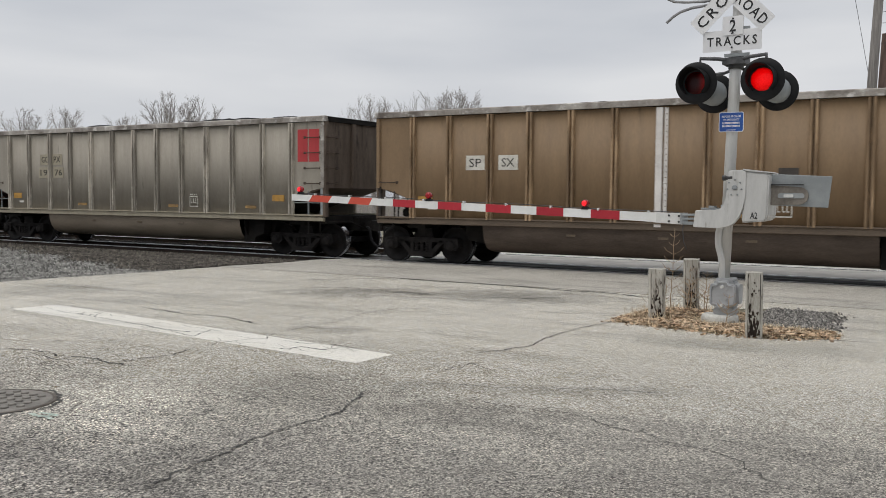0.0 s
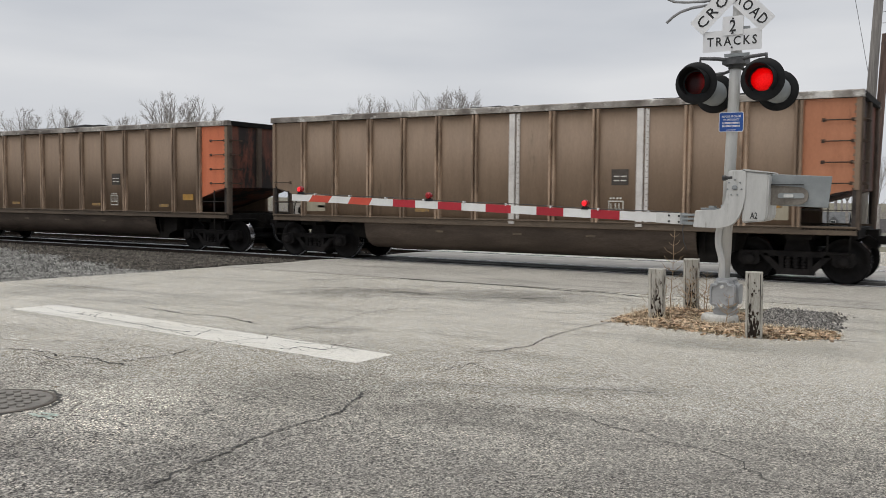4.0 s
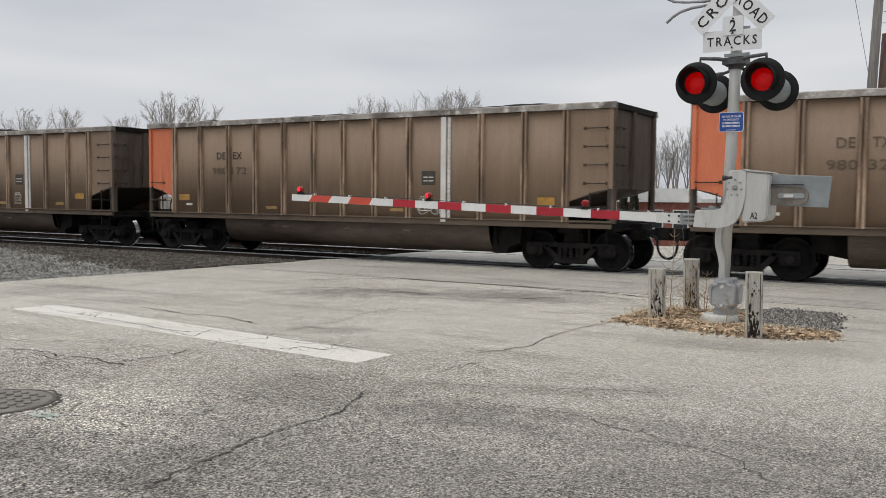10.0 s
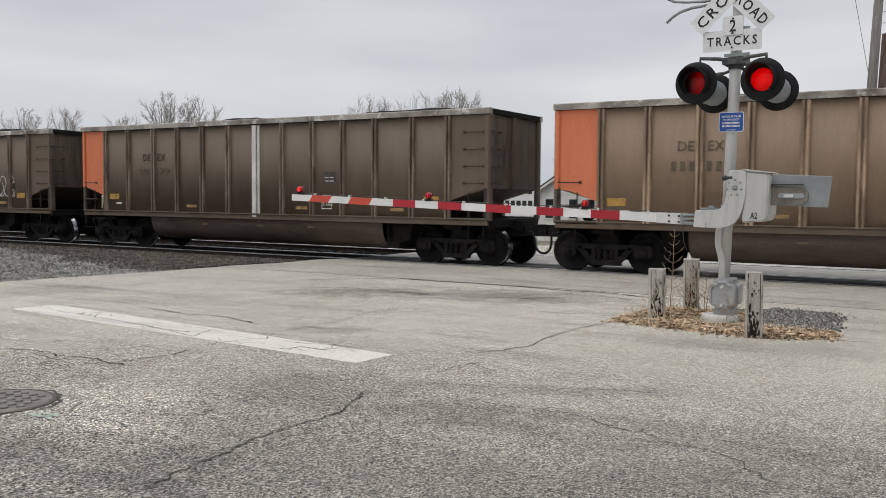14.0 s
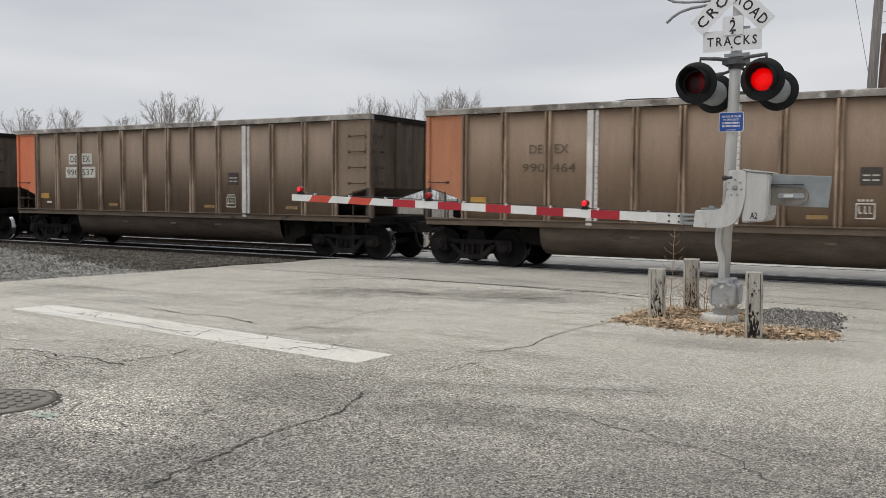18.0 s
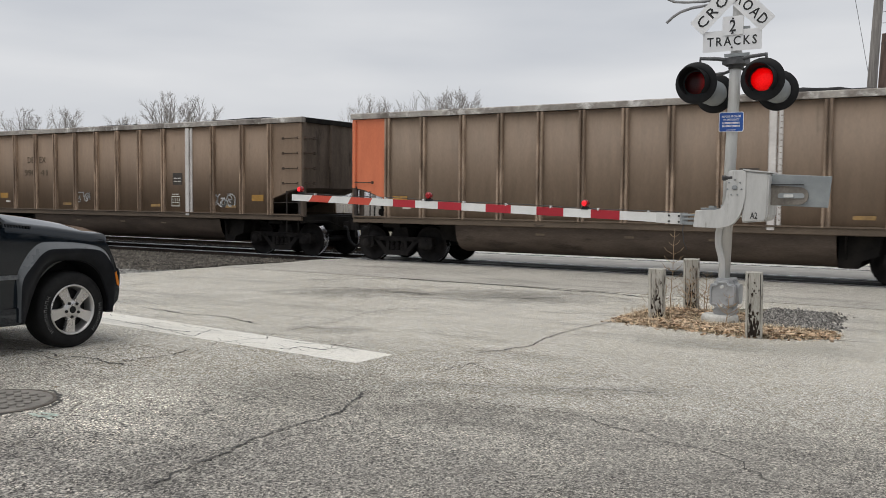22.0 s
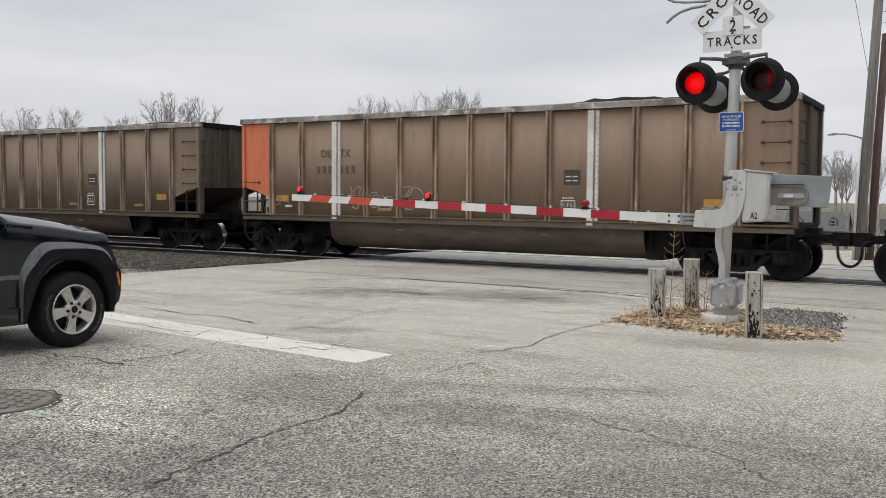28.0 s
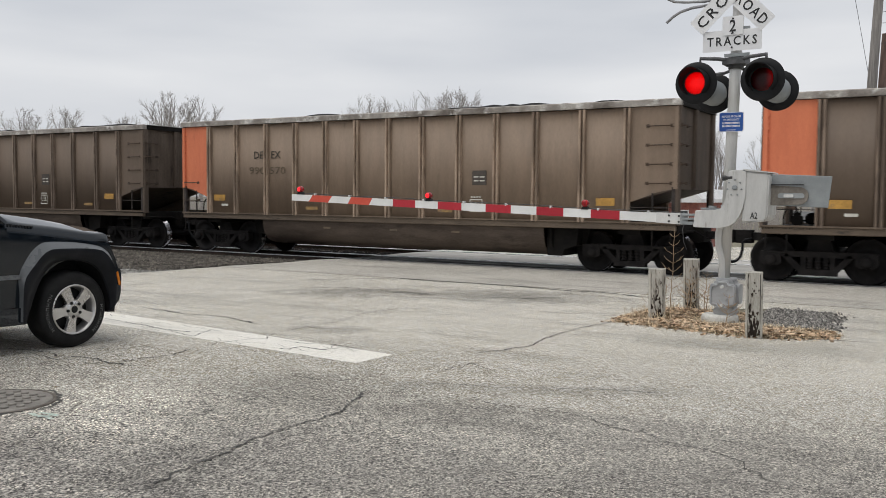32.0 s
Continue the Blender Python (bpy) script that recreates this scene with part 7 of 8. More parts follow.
        box(bm, min(s * 0.886, s * 0.91), max(s * 0.886, s * 0.91), -1.65, -1.45, 0.98, 1.01)
        part("door_handle", bm, M["car_dark"], door)
        bm = bmesh.new()
        prism(bm, [(-1.735, 0.42), (-1.735, 1.17), (-2.75, 1.16), (-2.5, 0.95), (-2.25, 0.7), (-2.22, 0.42)], "x", s * 0.868, s * 0.886)
        part("rear_door", bm, M["car_dark"], car)
        bm = bmesh.new()
        box(bm, min(s * 0.884, s * 0.90), max(s * 0.884, s * 0.90), -2.15, -0.575, 0.695, 0.735)
        part("side_moulding", bm, M["flare"], car)
        bm = bmesh.new()
        box(bm, min(s * 0.80, s * 0.892), max(s * 0.80, s * 0.892), -2.2, -0.505, 0.275, 0.43)
        part("sill", bm, M["car_dark"], car)
    bm = bmesh.new()
    prism(bm, [(0.505, 0.75), (0.578, 0.742), (0.60, 0.684), (0.59, 0.498), (0.567, 0.42), (0.495, 0.365), (0.46, 0.37), (0.47, 0.5)], "x", -0.885, 0.885)
    prism(bm, [(0.50, 0.40), (0.74, 0.44), (0.77, 0.60), (0.50, 0.63)], "x", -0.7, 0.7)
    bumper = part("front_bumper", bm, M["car_dark"], car)
    bm = bmesh.new()
    prism(bm, [(0.41, 0.305), (0.49, 0.30), (0.495, 0.368), (0.41, 0.36)], "x", -0.86, 0.86)
    part("air_dam", bm, M["rubber"], bumper)
    bm = bmesh.new()
    box(bm, -0.5, 0.5, 0.52, 0.64, 0.64, 0.97)
    grille = part("grille", bm, M["car_dark"], car)
    for k in range(7):
        bm = bmesh.new()
        prism(bm, [(x, z) for x, z in rounded(-0.47 + k * 0.14, -0.38 + k * 0.14, 0.68, 0.95, 0.03)], "y", 0.635, 0.645)
        part("grille_slot", bm, M["rubber"], grille)
    bm = bmesh.new()
    prism(bm, [(-3.45, 0.42), (-3.68, 0.45), (-3.70, 0.66), (-3.45, 0.68)], "x", -0.86, 0.86)
    part("rear_bumper", bm, M["flare"], car)
    # cabin
    bm = bmesh.new()
    side = [(-0.72, 1.19), (-1.30, 1.68), (-1.45, 1.72), (-3.25, 1.70), (-3.48, 1.15)]
    a = [bm.verts.new((-0.84 + 0.12 * (z > 1.3), y, z)) for y, z in side]
    b = [bm.verts.new((0.84 - 0.12 * (z > 1.3), y, z)) for y, z in side]
    bm.faces.new(a)
    bm.faces.new(b[::-1])
    for k in range(len(side)):
        j = (k + 1) % len(side)
        bm.faces.new((a[j], a[k], b[k], b[j]))
    part("glasshouse", bm, M["glass_dark"], car, "dark tinted windows")
    bm = bmesh.new()
    prism(bm, [(-1.22, 1.66), (-1.42, 1.745), (-3.2, 1.73), (-3.32, 1.66)], "x", -0.74, 0.74)
    part("roof", bm, M["car_dark"], car)
    for s in (-1, 1):
        for ya, yb in (((-0.70, 1.2), (-1.30, 1.69)), ((-1.75, 1.17), (-1.80, 1.70)), ((-2.7, 1.17), (-2.65, 1.70)), ((-3.46, 1.17), (-3.25, 1.69))):
            bm = bmesh.new()
            rod(bm, (s * 0.85, *ya), (s * 0.73, *yb), 0.035, 6)
            part("pillar", bm, M["car_dark"], car)
    # a short nose ahead of the axle
    for ob in car.children:
        for v in ob.data.vertices:
            if v.co.y > 0.4:
                v.co.y = 0.4 + (v.co.y - 0.4) * 0.78
    for s in (-1, 1):
        for cy in (0.02, 0.02 - BASE):
            bm = bmesh.new()
            prism(bm, [(cy + 0.455 * math.cos(radians(a)), 0.37 + 0.475 * math.sin(radians(a))) for a in range(-4, 185, 12)], "x", s * 0.45, s * 0.60)
            part("wheel_liner", bm, M["hood_in"], car)
    wheels = [build_wheel(car, x, y) for x in (0.775, -0.775) for y in (0.0, 0.0 - BASE)]
    return car, wheels


SUV, SUV_WHEELS = build_car_waiting()


# ---- beyond the tracks ----
def build_tree_parts(seed, height, stems, lean, droop, high):
    """Trunk, limbs and twigs of a leafless tree, as three meshes: the trunk forks into stems, whose limbs bear branches and fine twigs."""
    rng = random.Random(seed)
    meshes = {k: bmesh.new() for k in ("trunk", "branching", "crown")}

    def limb(p, d, length, r0, r1, kind, n, sides, wobble, rise):
        """A limb that wanders and turns upward; gives its points and directions."""
        pts, ways = [p], [d]
        for _ in range(n):
            d = (d + Vector((rng.uniform(-1, 1), rng.uniform(-1, 1), rng.uniform(-0.6, 0.6))) * wobble + Vector((0, 0, rise))).normalized()
            pts.append(pts[-1] + d * length / n)
            ways.append(d)
        pipe(meshes[kind], pts, r0, sides, r1)
        return pts, ways

    def aside(d, tilt):
        a = rng.uniform(0, 2 * math.pi)
        s = d.orthogonal().normalized()
        return (d * math.cos(tilt) + (s * math.cos(a) + d.cross(s) * math.sin(a)) * math.sin(tilt)).normalized()

    fork = high * height
    trunk, _ = limb(Vector((0, 0, -0.3)), Vector((0, 0, 1)), fork + 0.3, 0.021 * height, 0.016 * height, "trunk", 5, 8, 0.05, 0.0)
    for k in range(stems):
        a = 2.4 * k + rng.uniform(-0.3, 0.3)
        t = lean * (0.2 + 1.0 * (k + 0.5) / stems)
        d = Vector((math.cos(a) * math.sin(t), math.sin(a) * math.sin(t), math.cos(t)))
        reach = height * (1 - high) * rng.uniform(0.86, 1.04)
        pts, ways = limb(trunk[-1], d, reach, 0.0062 * height, 0.0016 * height, "branching", 12, 5, 0.055, 0.02)
        for i in range(3, 13):
            left = 1.08 - i / 12
            p2, w2 = limb(pts[i], aside(ways[i], rng.uniform(0.35, 0.65)), height * (1 - high) * (0.16 + 0.30 * left) * rng.uniform(0.7, 1.2), 0.0030 * height * (0.35 + 0.65 * left), 0.0009 * height, "branching", 6, 4, 0.085, 0.03 - droop)
            for j in (2, 3, 4, 4, 5, 5, 6, 6):
                p3, w3 = limb(p2[j], aside(w2[j], rng.uniform(0.35, 0.75)), height * (1 - high) * rng.uniform(0.05, 0.13), 0.0008 * height, 0.0004 * height, "crown", 3, 3, 0.2, 0.04 - droop)
                for m in (1, 2, 3):
                    q = aside(w3[m], rng.uniform(0.35, 0.8))
                    limb(p3[m], q, height * (1 - high) * rng.uniform(0.02, 0.05), 0.0006 * height, 0.0004 * height, "crown", 1, 3, 0.1, 0.0)
    return meshes


def build_tree(seed, height, stems, lean, droop, high, label):
    t = thing("bare_tree", label, "tree", group="leafless trees beyond the train")
    for k, bm in build_tree_parts(seed, height, stems, lean, droop, high).items():
        part(k, bm, M["bark"], t)
    return t


TREES = [build_tree(2, 12, 9, 0.68, 0.03, 0.60, "leafless winter tree with a wide rounded crown"), build_tree(5, 12, 6, 0.38, 0.0, 0.58, "leafless winter tree with upright branches"),
         build_tree(8, 12, 7, 0.48, 0.0, 0.58, "leafless winter tree with a spreading crown"), build_tree(13, 12, 3, 0.26, 0.0, 0.5, "slender leafless winter tree")]
TALL = [max(v.co.z for o in t.children for v in o.data.vertices) for t in TREES]
_used = [False] * 4


def plant(kind, x, y, top, turn):
    z = land_z(y)
    k = (top - z) / TALL[kind]
    m = Matrix.Translation((x, y, z)) @ Matrix.Rotation(radians(turn), 4, "Z")
    t = TREES[kind]
    if _used[kind]:
        t = copy_thing(t, m)
    else:
        _used[kind] = True
        t.matrix_basis = m
    t.scale = (k, k, k)


# crowns above the train
for row in ((0, -127.2, 85, 14.9, 10), (1, -136.2, 100, 16.7, 40), (1, -146, 120, 17.4, 200), (0, -95.3, 85, 15.75, 80), (0, -89.4, 86, 14.75, 200), (2, -60.9, 85, 13.4, 20), (3, -63.9, 85, 12.5, 250),
            (2, -59.6, 88, 12.9, 60), (3, -53.8, 85, 13.3, 300), (1, -51.2, 85, 13.6, 170), (1, -49.6, 86, 13.4, 18), (3, -47.7, 85, 12.1, 66), (1, -56, 92, 12.4, 99)):
    plant(*row)
# slim trees seen in the gaps
for row in ((3, -24.5, 82, 8.5, 15), (3, -21.6, 85, 9.5, 95), (2, -33.5, 84, 7.5, 210), (0, -31.5, 80, 6.4, 33), (3, -36, 88, 8.5, 77), (2, -29.4, 225, 10.5, 120), (3, -10.6, 110, 7.2, 280), (2, -11.3, 90, 5.3, 222), (0, -30.4, 225, 13.4, 61), (2, -35.9, 226, 12.2, 161), (3, -17.5, 84, 7.5, 5), (0, -41, 95, 7.0, 44)):
    plant(*row)
# a row of slim trees along the far street
for row in ((3, -26.8, 82, 7.7, 140), (1, -26.0, 83, 6.9, 12), (3, -25.2, 82, 7.5, 200), (3, -24.1, 83, 8.3, 75), (1, -23.0, 82, 8.4, 310), (3, -22.2, 83, 8.1, 160), (3, -21.1, 82, 7.3, 250), (1, -29.3, 82, 7.8, 35), (0, -31.4, 82, 5.9, 190)):
    plant(*row)


def build_conifer(x, y, tall, wide, seed, label):
    """A narrow columnar evergreen: a short trunk in a tapering column of upright sprays."""
    rng = random.Random(seed)
    t = thing("conifer", label, "tree", pose(x, y, land_z(y)), "narrow evergreens beyond the train")
    bm = bmesh.new()
    rod(bm, (0, 0, -0.2), (0, 0, tall * 0.9), 0.07, 6, 0.015)
    part("trunk", bm, M["bark"], t)
    bm = bmesh.new()
    for _ in range(1500):
        u = rng.random() ** 0.85
        edge = wide * (1 - u) ** 0.62 * min(1.0, 0.55 + 4 * u)
        a, r = rng.uniform(0, 6.28), edge * rng.uniform(0.55, 1.05)
        p = Vector((math.cos(a) * r, math.sin(a) * r, 0.15 + u * (tall - 0.25)))
        way = Vector((math.cos(a) * 0.35, math.sin(a) * 0.35, 1.0)).normalized()
        side = way.cross(Vector((math.cos(a + 1), math.sin(a + 1), 0.2))).normalized()
        ln, w = rng.uniform(0.12, 0.30), rng.uniform(0.025, 0.055)
        bm.faces.new([bm.verts.new(q) for q in (p - side * w, p + side * w, p + side * w * 0.7 + way * ln * 0.6, p + way * ln, p - side * w * 0.7 + way * ln * 0.6)])
    part("foliage", bm, M["evergreen"], t, "dense dark green-brown sprays")


M["evergreen"] = surface("winter_evergreen", (0.030, 0.034, 0.024), (0.075, 0.075, 0.055), 4, 30, 0.9)
isle_tint(M["evergreen"], 0.5, 1.5)
build_conifer(-18.15, 50.0, 4.12, 0.29, 4, "narrow dark columnar evergreen beside a brick building")
build_conifer(-17.52, 50.0, 4.25, 0.31, 7, "taller narrow dark columnar evergreen beside a brick building")


def build_far_woods():
    rng = np.random.default_rng(3)
    verts, faces = [], []
    for _ in range(5200):
        x, y = rng.uniform(-330, 60), rng.uniform(235, 300)
        h = rng.uniform(3, 11) + 2.5 * math.sin(x * 0.06) + 1.5 * math.sin(x * 0.21)
        z = -8.6
        a, w, b = rng.uniform(-0.22, 0.22), rng.uniform(0.05, 0.16), len(verts)
        verts += [(x - w, y, z), (x + w, y, z), (x + h * a + 0.03, y, z + h), (x + h * a - 0.03, y, z + h)]
        faces.append((b, b + 1, b + 2, b + 3))
        for s in range(3):
            u, l = rng.uniform(0.45, 0.95), rng.uniform(0.8, 2.4) * rng.choice((-1, 1))
            px, pz, b = x + h * a * u, z + h * u, len(verts)
            verts += [(px - 0.05, y, pz), (px + 0.05, y, pz), (px + l * 0.6, y + 0.2, pz + abs(l) * 0.9), (px + l * 0.6 - 0.05, y + 0.2, pz + abs(l) * 0.9)]
            faces.append((b, b + 1, b + 2, b + 3))
    me = bpy.data.meshes.new("far_woods")
    me.from_pydata(verts, [], faces)
    me.materials.append(M["bark"])
    tagged(new("far_woods", me), "distant grey-brown leafless woods on the horizon", "woods", kind="stuff")


build_far_woods()


def build_window(parent, x, y, z, w, h, mullions=1):
    bm = bmesh.new()
    box(bm, x - w / 2 - 0.07, x + w / 2 + 0.07, y - 0.05, y + 0.02, z - 0.07, z + h + 0.07)
    win = part("window", bm, M["trim"], parent, "dark window in a white frame")
    bm = bmesh.new()
    box(bm, x - w / 2, x + w / 2, y - 0.058, y - 0.045, z, z + h)
    part("pane", bm, M["glass_dark"], win)
    for k in range(1, mullions + 1):
        bm = bmesh.new()
        box(bm, x - w / 2, x + w / 2, y - 0.066, y - 0.05, z + h * k / (mullions + 1) - 0.025, z + h * k / (mullions + 1) + 0.025)
        part("glazing_bar", bm, M["trim"], win)


def build_white_house():
    h = thing("white_house", "small white-sided house with a dark gabled roof", "house", pose(-28.6, 60, land_z(60)))
    z0, eave, w, d = -0.2, 3.35, 5.0, 9.0
    bm = bmesh.new()
    prism(bm, [(0, z0), (w, z0), (w, eave), (w * 0.5, eave + 1.5), (0, eave)], "y", 0, d)
    part("wall", bm, M["siding_white"], h, "white clapboard walls")
    bm = bmesh.new()
    prism(bm, [(-0.4, eave - 0.30), (w / 2, eave + 1.55), (w + 0.4, eave - 0.30), (w + 0.4, eave - 0.12), (w / 2, eave + 1.78), (-0.4, eave - 0.12)], "y", -0.4, d + 0.4)
    part("roof", bm, M["roof_dark"], h, "dark shingled roof")
    for s in (0, 1):
        bm = bmesh.new()
        xa, xb = (-0.42, w / 2) if s == 0 else (w + 0.42, w / 2)
        prism(bm, [(xa, eave - 0.42), (xb, eave + 1.42), (xb, eave + 1.6), (xa, eave - 0.24)], "y", -0.44, -0.40)
        part("gable_board", bm, M["trim"], h)
    for x in (1.25, 3.1, 4.4):
        build_window(h, x, -0.005, 1.6, 0.62, 1.35, 1)
    bm = bmesh.new()
    box(bm, 2.1, 2.6, 4, 4.5, eave + 0.9, eave + 2.2)
    part("chimney", bm, M["brick"], h)


build_white_house()


def build_shed():
    b = thing("brick_building", "low red brick building with a white roof edge", "building", pose(-19.3, 52, land_z(52)))
    bm = bmesh.new()
    box(bm, 0, 4.85, 0, 8, -0.2, 2.55)
    part("wall", bm, M["brick"], b, "red brick wall")
    bm = bmesh.new()
    prism(bm, [(-0.3, 2.5), (5.15, 2.5), (5.15, 2.7), (4.6, 3.3), (0.3, 3.3), (-0.3, 2.7)], "y", -0.3, 8.3)
    part("roof", bm, M["roof_white"], b, "white roof")
    for x in (0.9, 2.4, 3.9):
        build_window(b, x, -0.005, 1.0, 0.8, 1.0, 1)


build_shed()


def build_grey_house():
    h = thing("grey_house", "grey storey-and-a-half house with two dormers and a gabled porch", "house", pose(-38.7, 208, land_z(208)))
    w, eave = 12.5, 3.1
    bm = bmesh.new()
    prism(bm, [(0, 0.0), (8, 0.0), (8, eave), (4, eave + 3.6), (0, eave)], "x", 0, w)
    part("wall", bm, M["siding_grey"], h, "grey sided walls")
    bm = bmesh.new()
    prism(bm, [(-0.4, eave - 0.3), (4, eave + 3.7), (8.4, eave - 0.3), (8.4, eave - 0.05), (4, eave + 3.95), (-0.4, eave - 0.05)], "x", -0.3, w + 0.3)
    part("roof", bm, M["siding_grey"], h, "grey shingled roof")
    for x in (2.8, 9.8):
        bm = bmesh.new()
        prism(bm, [(x - 0.8, eave + 0.7), (x + 0.8, eave + 0.7), (x + 0.8, eave + 2.2), (x, eave + 3.0), (x - 0.8, eave + 2.2)], "y", 0.7, 3.0)
        part("dormer", bm, M["siding_grey"], h)
        build_window(h, x, 0.7, eave + 0.95, 0.8, 1.1, 1)
    bm = bmesh.new()
    prism(bm, [(4.7, 0), (7.7, 0), (7.7, 2.6), (6.2, 4.7), (4.7, 2.6)], "y", -1.6, 0.2)
    part("porch", bm, M["siding_grey"], h)
    for s in (-1, 1):
        bm = bmesh.new()
        prism(bm, [(6.2 + s * 1.8, 2.3), (6.2, 4.75), (6.2, 5.0), (6.2 + s * 1.95, 2.4)], "y", -1.75, -1.6)
        part("gable_board", bm, M["trim"], h)
    for x, ww in ((2.3, 2.6), (9.9, 2.2)):
        build_window(h, x, -0.005, 0.9, ww, 1.6, 1)
    build_window(h, 6.2, -1.605, 0.2, 0.9, 2.0, 0)


build_grey_house()


def build_low_house():
    h = thing("low_house", "long low grey-roofed house beyond the street", "house", pose(-24.5, 205, land_z(205)))
    bm = bmesh.new()
    box(bm, 0, 13, 0, 8, -0.2, 3.0)
    part("wall", bm, M["siding_white"], h)
    bm = bmesh.new()
    prism(bm, [(-0.5, 2.9), (4, 5.6), (8.5, 2.9)], "x", -0.4, 13.4)
    part("roof", bm, M["roof_dark"], h)
    for x in (2.0, 5.5, 9.5):
        build_window(h, x, -0.005, 0.9, 1.6, 1.3, 1)


build_low_house()


def build_street_sign():
    s = thing("business_sign", "white roadside sign board with dark lettering bars", "sign", pose(-19.8, 38.0, land_z(38)))
    for x in (0.15, 1.75):
        bm = bmesh.new()
        box(bm, x - 0.05, x + 0.05, -0.05, 0.05, -0.2, 1.5)
        part("post", bm, M["polebrown"], s)
    bm = bmesh.new()
    box(bm, 0, 1.9, -0.04, 0.04, 1.2, 2.75)
    part("board", bm, M["sign"], s, "white board")
    for z, h, n in ((2.25, 0.3, 4), (1.7, 0.24, 5)):
        for k in range(n):
            bm = bmesh.new()
            w = 1.5 / n
            box(bm, 0.2 + k * w, 0.2 + (k + 0.7) * w, -0.05, -0.038, z, z + h)
            part("writing_bar", bm, M["letter"], s)


build_street_sign()


def build_poles():
    p = thing("utility_pole", "tall weathered grey wooden utility pole with wires", "utility pole", pose(-3.2, 28, -0.03))
    bm = bmesh.new()
    rod(bm, (0.0, 0, -0.1), (0.40, 0, 9.6), 0.15, 14, 0.115)
    part("pole", bm, M["polewood"], p)
    bm = bmesh.new()
    rod(bm, (-0.11, -0.13, 0), (-0.02, -0.13, 3.4), 0.035, 8)
    part("ground_conduit", bm, M["trim"], p)
    bm = bmesh.new()
    pipe(bm, [(0.02, 0, 3.42), (-0.2, 0, 3.50), (-0.45, 0, 3.56), (-0.70, 0, 3.57)], 0.022, 8)
    arm = part("lamp_arm", bm, M["silver_dark"], p)
    bm = bmesh.new()
    prism(bm, [(-0.92, 3.55), (-0.70, 3.60), (-0.66, 3.57), (-0.70, 3.53), (-0.9, 3.53)], "y", -0.06, 0.06)
    part("lamp_head", bm, M["silver_dark"], arm)
    for a, b in (((-0.66, 0, 9.2), (0.10, 0, 5.25)), ((0.35, 0, 6.9), (6, -1, 6.75)), ((0.35, 0, 6.6), (6, -1, 6.2)), ((0.3, 0, 6.0), (6, -1, 7.4))):
        bm = bmesh.new()
        rod(bm, a, b, 0.007, 5)
        part("wire", bm, M["cable"], p)
    q = thing("short_pole", "shorter brown creosoted pole against the utility pole", "utility pole", pose(-2.95, 28.35, -0.03))
    bm = bmesh.new()
    rod(bm, (0.0, 0, -0.1), (0.235, 0, 6.35), 0.125, 12, 0.105)
    part("pole", bm, M["polebrown"], q)
    bm = bmesh.new()
    pipe(bm, [(-0.06, -0.12, 0.2), (0.0, -0.12, 3.0), (0.06, -0.12, 5.2)], 0.015, 6)
    part("conduit", bm, M["trim"], q)


build_poles()


# ---- what moves ----
def car_rows(n):
    rows = []
    for k in range(0, 129):
        t = k / 4
        x = train_x(t) - n * PITCH - (0.51 if t in HITCHES else 0.0)
        rows.append((t, pose(x, TRACK_Y, 0)))
    for h in HITCHES:
        for t in (h - 0.1, h + 0.1):
            rows.append((t, pose(train_x(t) - n * PITCH, TRACK_Y, 0)))
    return sorted(rows, key=lambda r: r[0])


def wheel_rows(n, ax):
    """Wheels roll while their car is near; one row a thirtieth of a second keeps each step under a quarter turn."""
    seen = [k / 30 for k in range(0, 961) if -48 < train_x(k / 30) - n * PITCH < 4]
    at = lambda t: pose(ax, 0, 0.457, 0, math.degrees((train_x(t)) / 0.457) % 360, 0)
    if not seen:
        return [(0, at(0)), (32.0, at(0))]
    rows = [(t, at(t)) for t in seen]
    if seen[0] > 0.01:
        rows.insert(0, (0, at(seen[0])))
    if seen[-1] < 31.99:
        rows.append((32.0, at(seen[-1])))
    return rows


def changes():
    """When the flasher changes over, and which pair is lit from then on."""
    n, t = 0, FLASH_START
    while t < 31.95:
        yield t, n % 2
        n, t = n + 1, t + FLASH / 2


def bulb_rows(phase):
    """A lamp's disc comes up to the lens within a tenth of a second, or draws back and turns away."""
    stops = ((0.0, 0.2, 100.0), (0.25, 0.2, 50.0), (0.5, 0.15, 0.0), (1.0, 0.03, 0.0))

    def at(u):
        u = max(0.0, min(1.0, u))
        for (a, ya, ra), (b, yb, rb) in zip(stops, stops[1:]):
            if u <= b:
                f = (u - a) / (b - a)
                return pose(0, ya + (yb - ya) * f, 0, 0, 0, ra + (rb - ra) * f)

    times = {0: None, 960: None}
    for t, on in changes():
        for k in range(math.floor(t * 30) - 2, math.floor(t * 30) + 4):
            if 0 <= k <= 960:
                u = (k / 30 - t) / 0.12 + 0.5
                times[k] = u if on == phase else 1 - u
    list_on = list(changes())
    for k in (0, 960):
        if times[k] is None:
            done = [on for t, on in list_on if t <= k / 30]
            times[k] = 1.0 if (done[-1] if done else 1) == phase else 0.0
    return [(k / 30, at(u)) for k, u in sorted(times.items())]


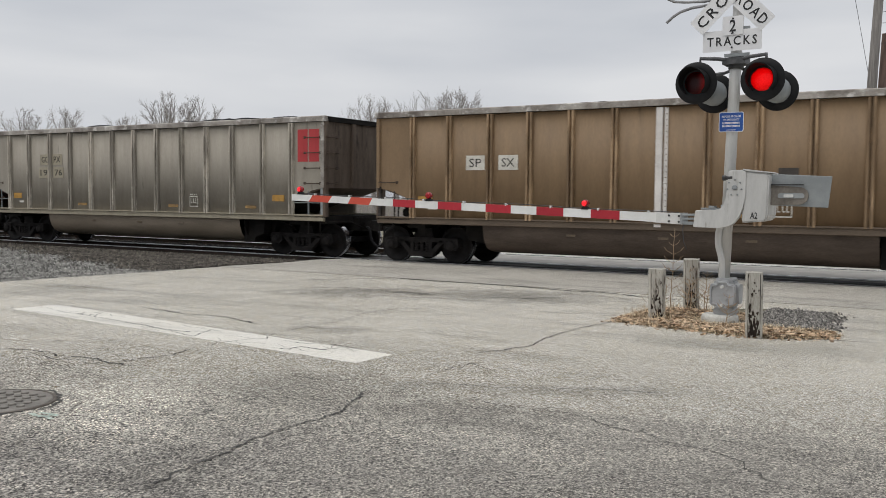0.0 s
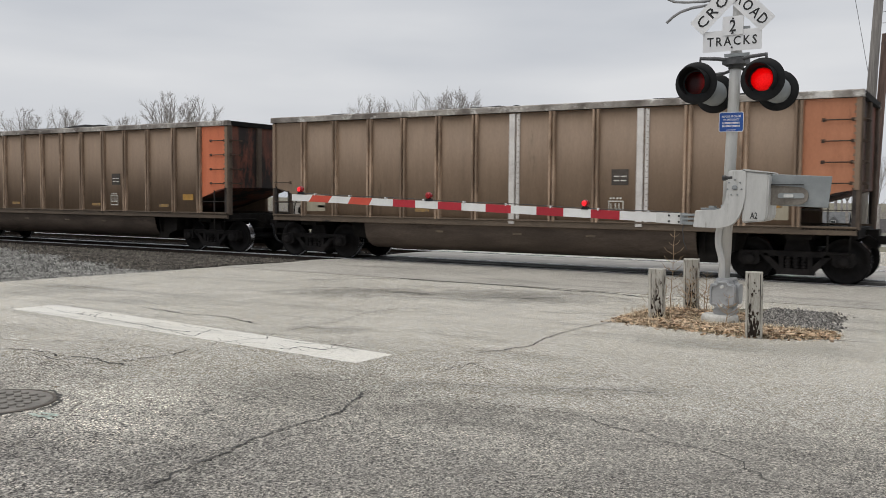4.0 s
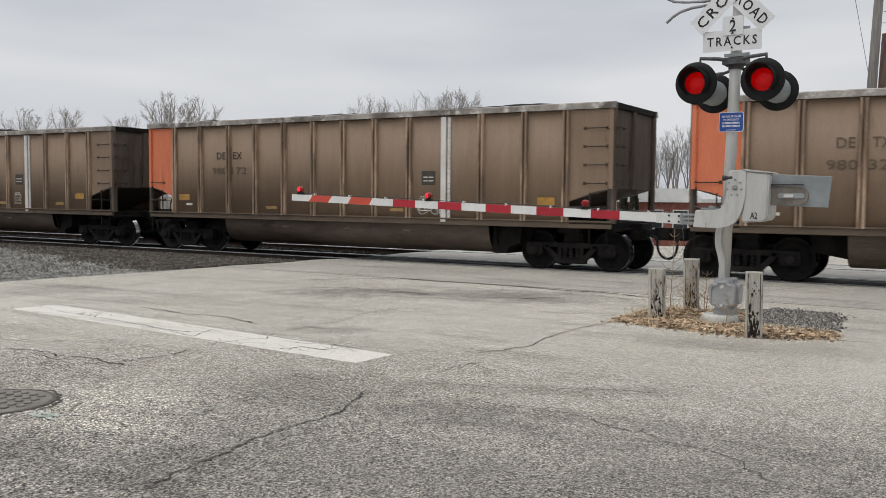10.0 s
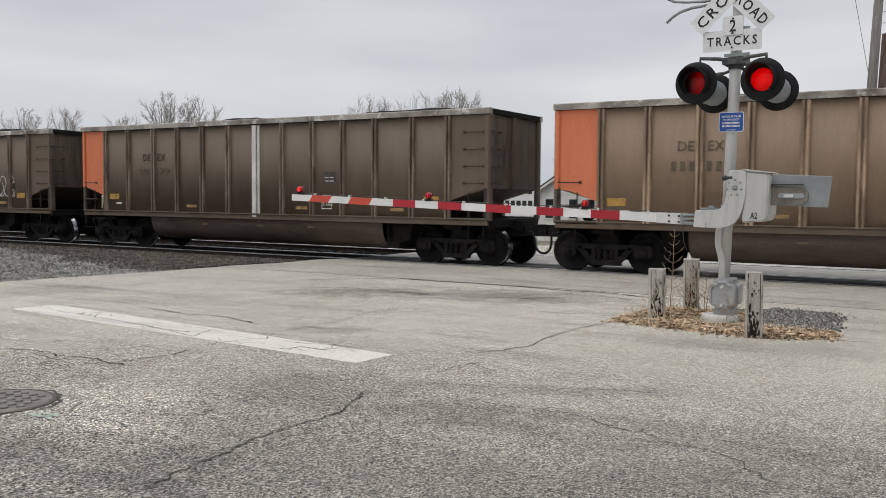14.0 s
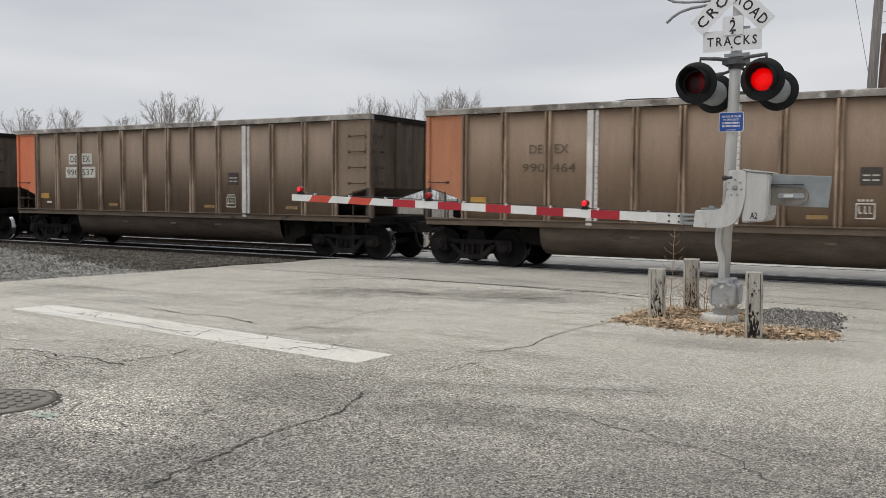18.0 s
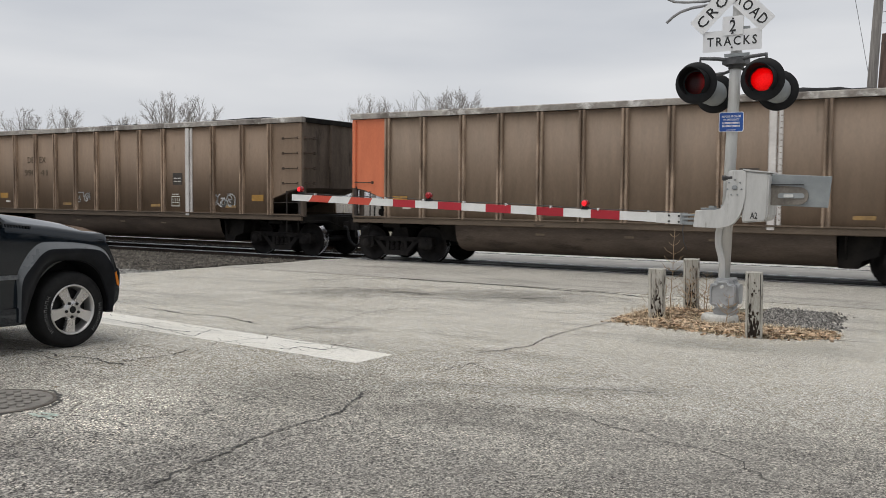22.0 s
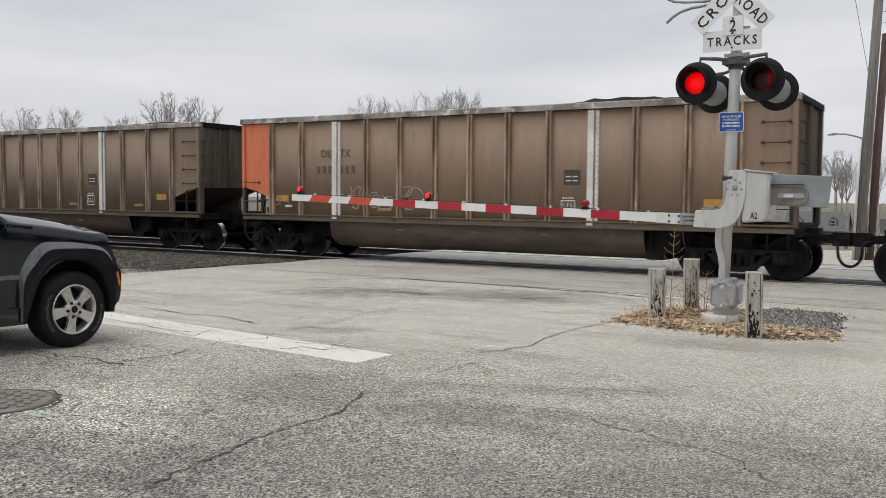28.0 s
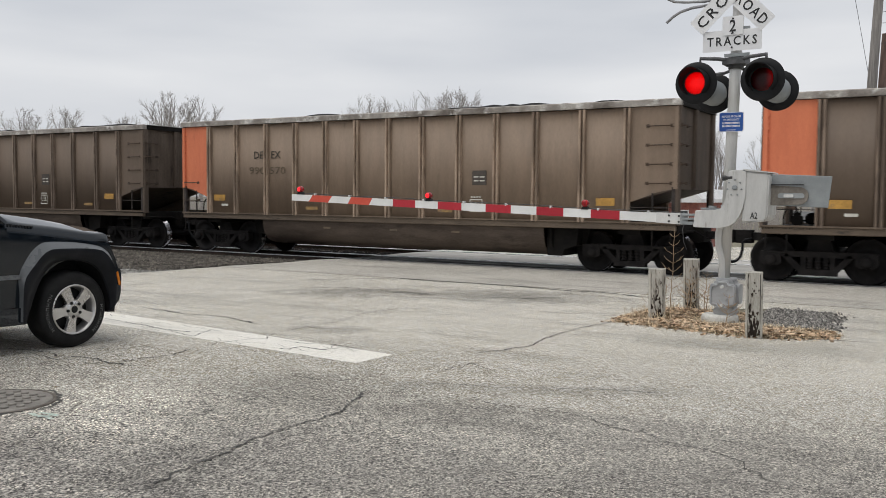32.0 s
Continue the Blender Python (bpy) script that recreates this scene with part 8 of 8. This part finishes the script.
def flash_rows(at, phase):
    """A lens turns half round about its upright axis at each change of the flasher."""
    rows, side = [], 0.0
    lit = lambda t: (((t - FLASH_START) / FLASH) % 1.0 < 0.5) == (phase == 0)
    state = lit(0.0)
    angle = 0.0 if state else 180.0
    rows.append((0.0, at @ pose(0, 0, 0, 0, 0, angle)))
    t = FLASH_START
    while t < 31.9:
        if t > 0.05:
            k = round(t * 30)
            for step, extra in ((-1, 0), (0, 60), (1, 120), (2, 180)):
                rows.append(((k + step) / 30, at @ pose(0, 0, 0, 0, 0, angle + extra)))
            angle += 180.0
        t += FLASH / 2
    rows.append((32.0, at @ pose(0, 0, 0, 0, 0, angle)))
    return rows


STOPPING = ((20.7, 1.18), (20.8, 1.01), (20.9, 0.84), (21.0, 0.70), (21.1, 0.60), (21.2, 0.48), (21.3, 0.36), (21.4, 0.27), (21.5, 0.19), (21.6, 0.13), (21.7, 0.08), (21.8, 0.05), (22.0, 0.02), (22.5, 0.0))


def suv_back(t):
    """How far the car still is from where it stops."""
    if t >= 22.5:
        return 0.0
    if t >= 20.7:
        for (a, da), (b, db) in zip(STOPPING, STOPPING[1:]):
            if a <= t <= b:
                return da + (db - da) * (t - a) / (b - a)
    if t >= 16.0:
        u = 20.7 - t
        return 1.18 + 1.7 * u + 0.8 * u * u
    if t >= 13.0:
        return 26.84 + 9.22 * (16.0 - t) - 0.5 * 3.07 * (16.0 - t) ** 2
    return 40.7


def suv_rows():
    rows = []
    for t in [0.0] + [13.0 + 0.1 * k for k in range(96)] + [32.0]:
        y = AXLE_Y - suv_back(t)
        rows.append((t, pose(AXLE_X, y, ground_z(y) + 0.014, -0.83 if y > -36 else 0.0, 0, 0)))
    return rows


def suv_wheel_rows(w):
    x, y = w.location.x, w.location.y
    spin = lambda t: pose(x, y, TYRE, -math.degrees((40.7 - suv_back(t)) / TYRE) % 360, 0, 0) @ pose(0, 0, 0, 0, 0, 0 if x > 0 else 180)
    return [(0.0, spin(13.0))] + [(13.0 + k / 30, spin(13.0 + k / 30)) for k in range(286)] + [(32.0, spin(22.6))]


def motions():
    for k, (car, wheels) in enumerate(TRAIN):
        walk(car, car_rows(k + 1))
        for w, ax in wheels:
            walk(w, wheel_rows(k + 1, ax))
    for disc, phase in LAMPS:
        walk(disc, bulb_rows(phase))
    for lens, phase in ARM_LIGHTS:
        walk(lens, flash_rows(Matrix.Translation(lens.location), phase))
    walk(SUV, suv_rows())
    for w in SUV_WHEELS:
        walk(w, suv_wheel_rows(w))


motions()
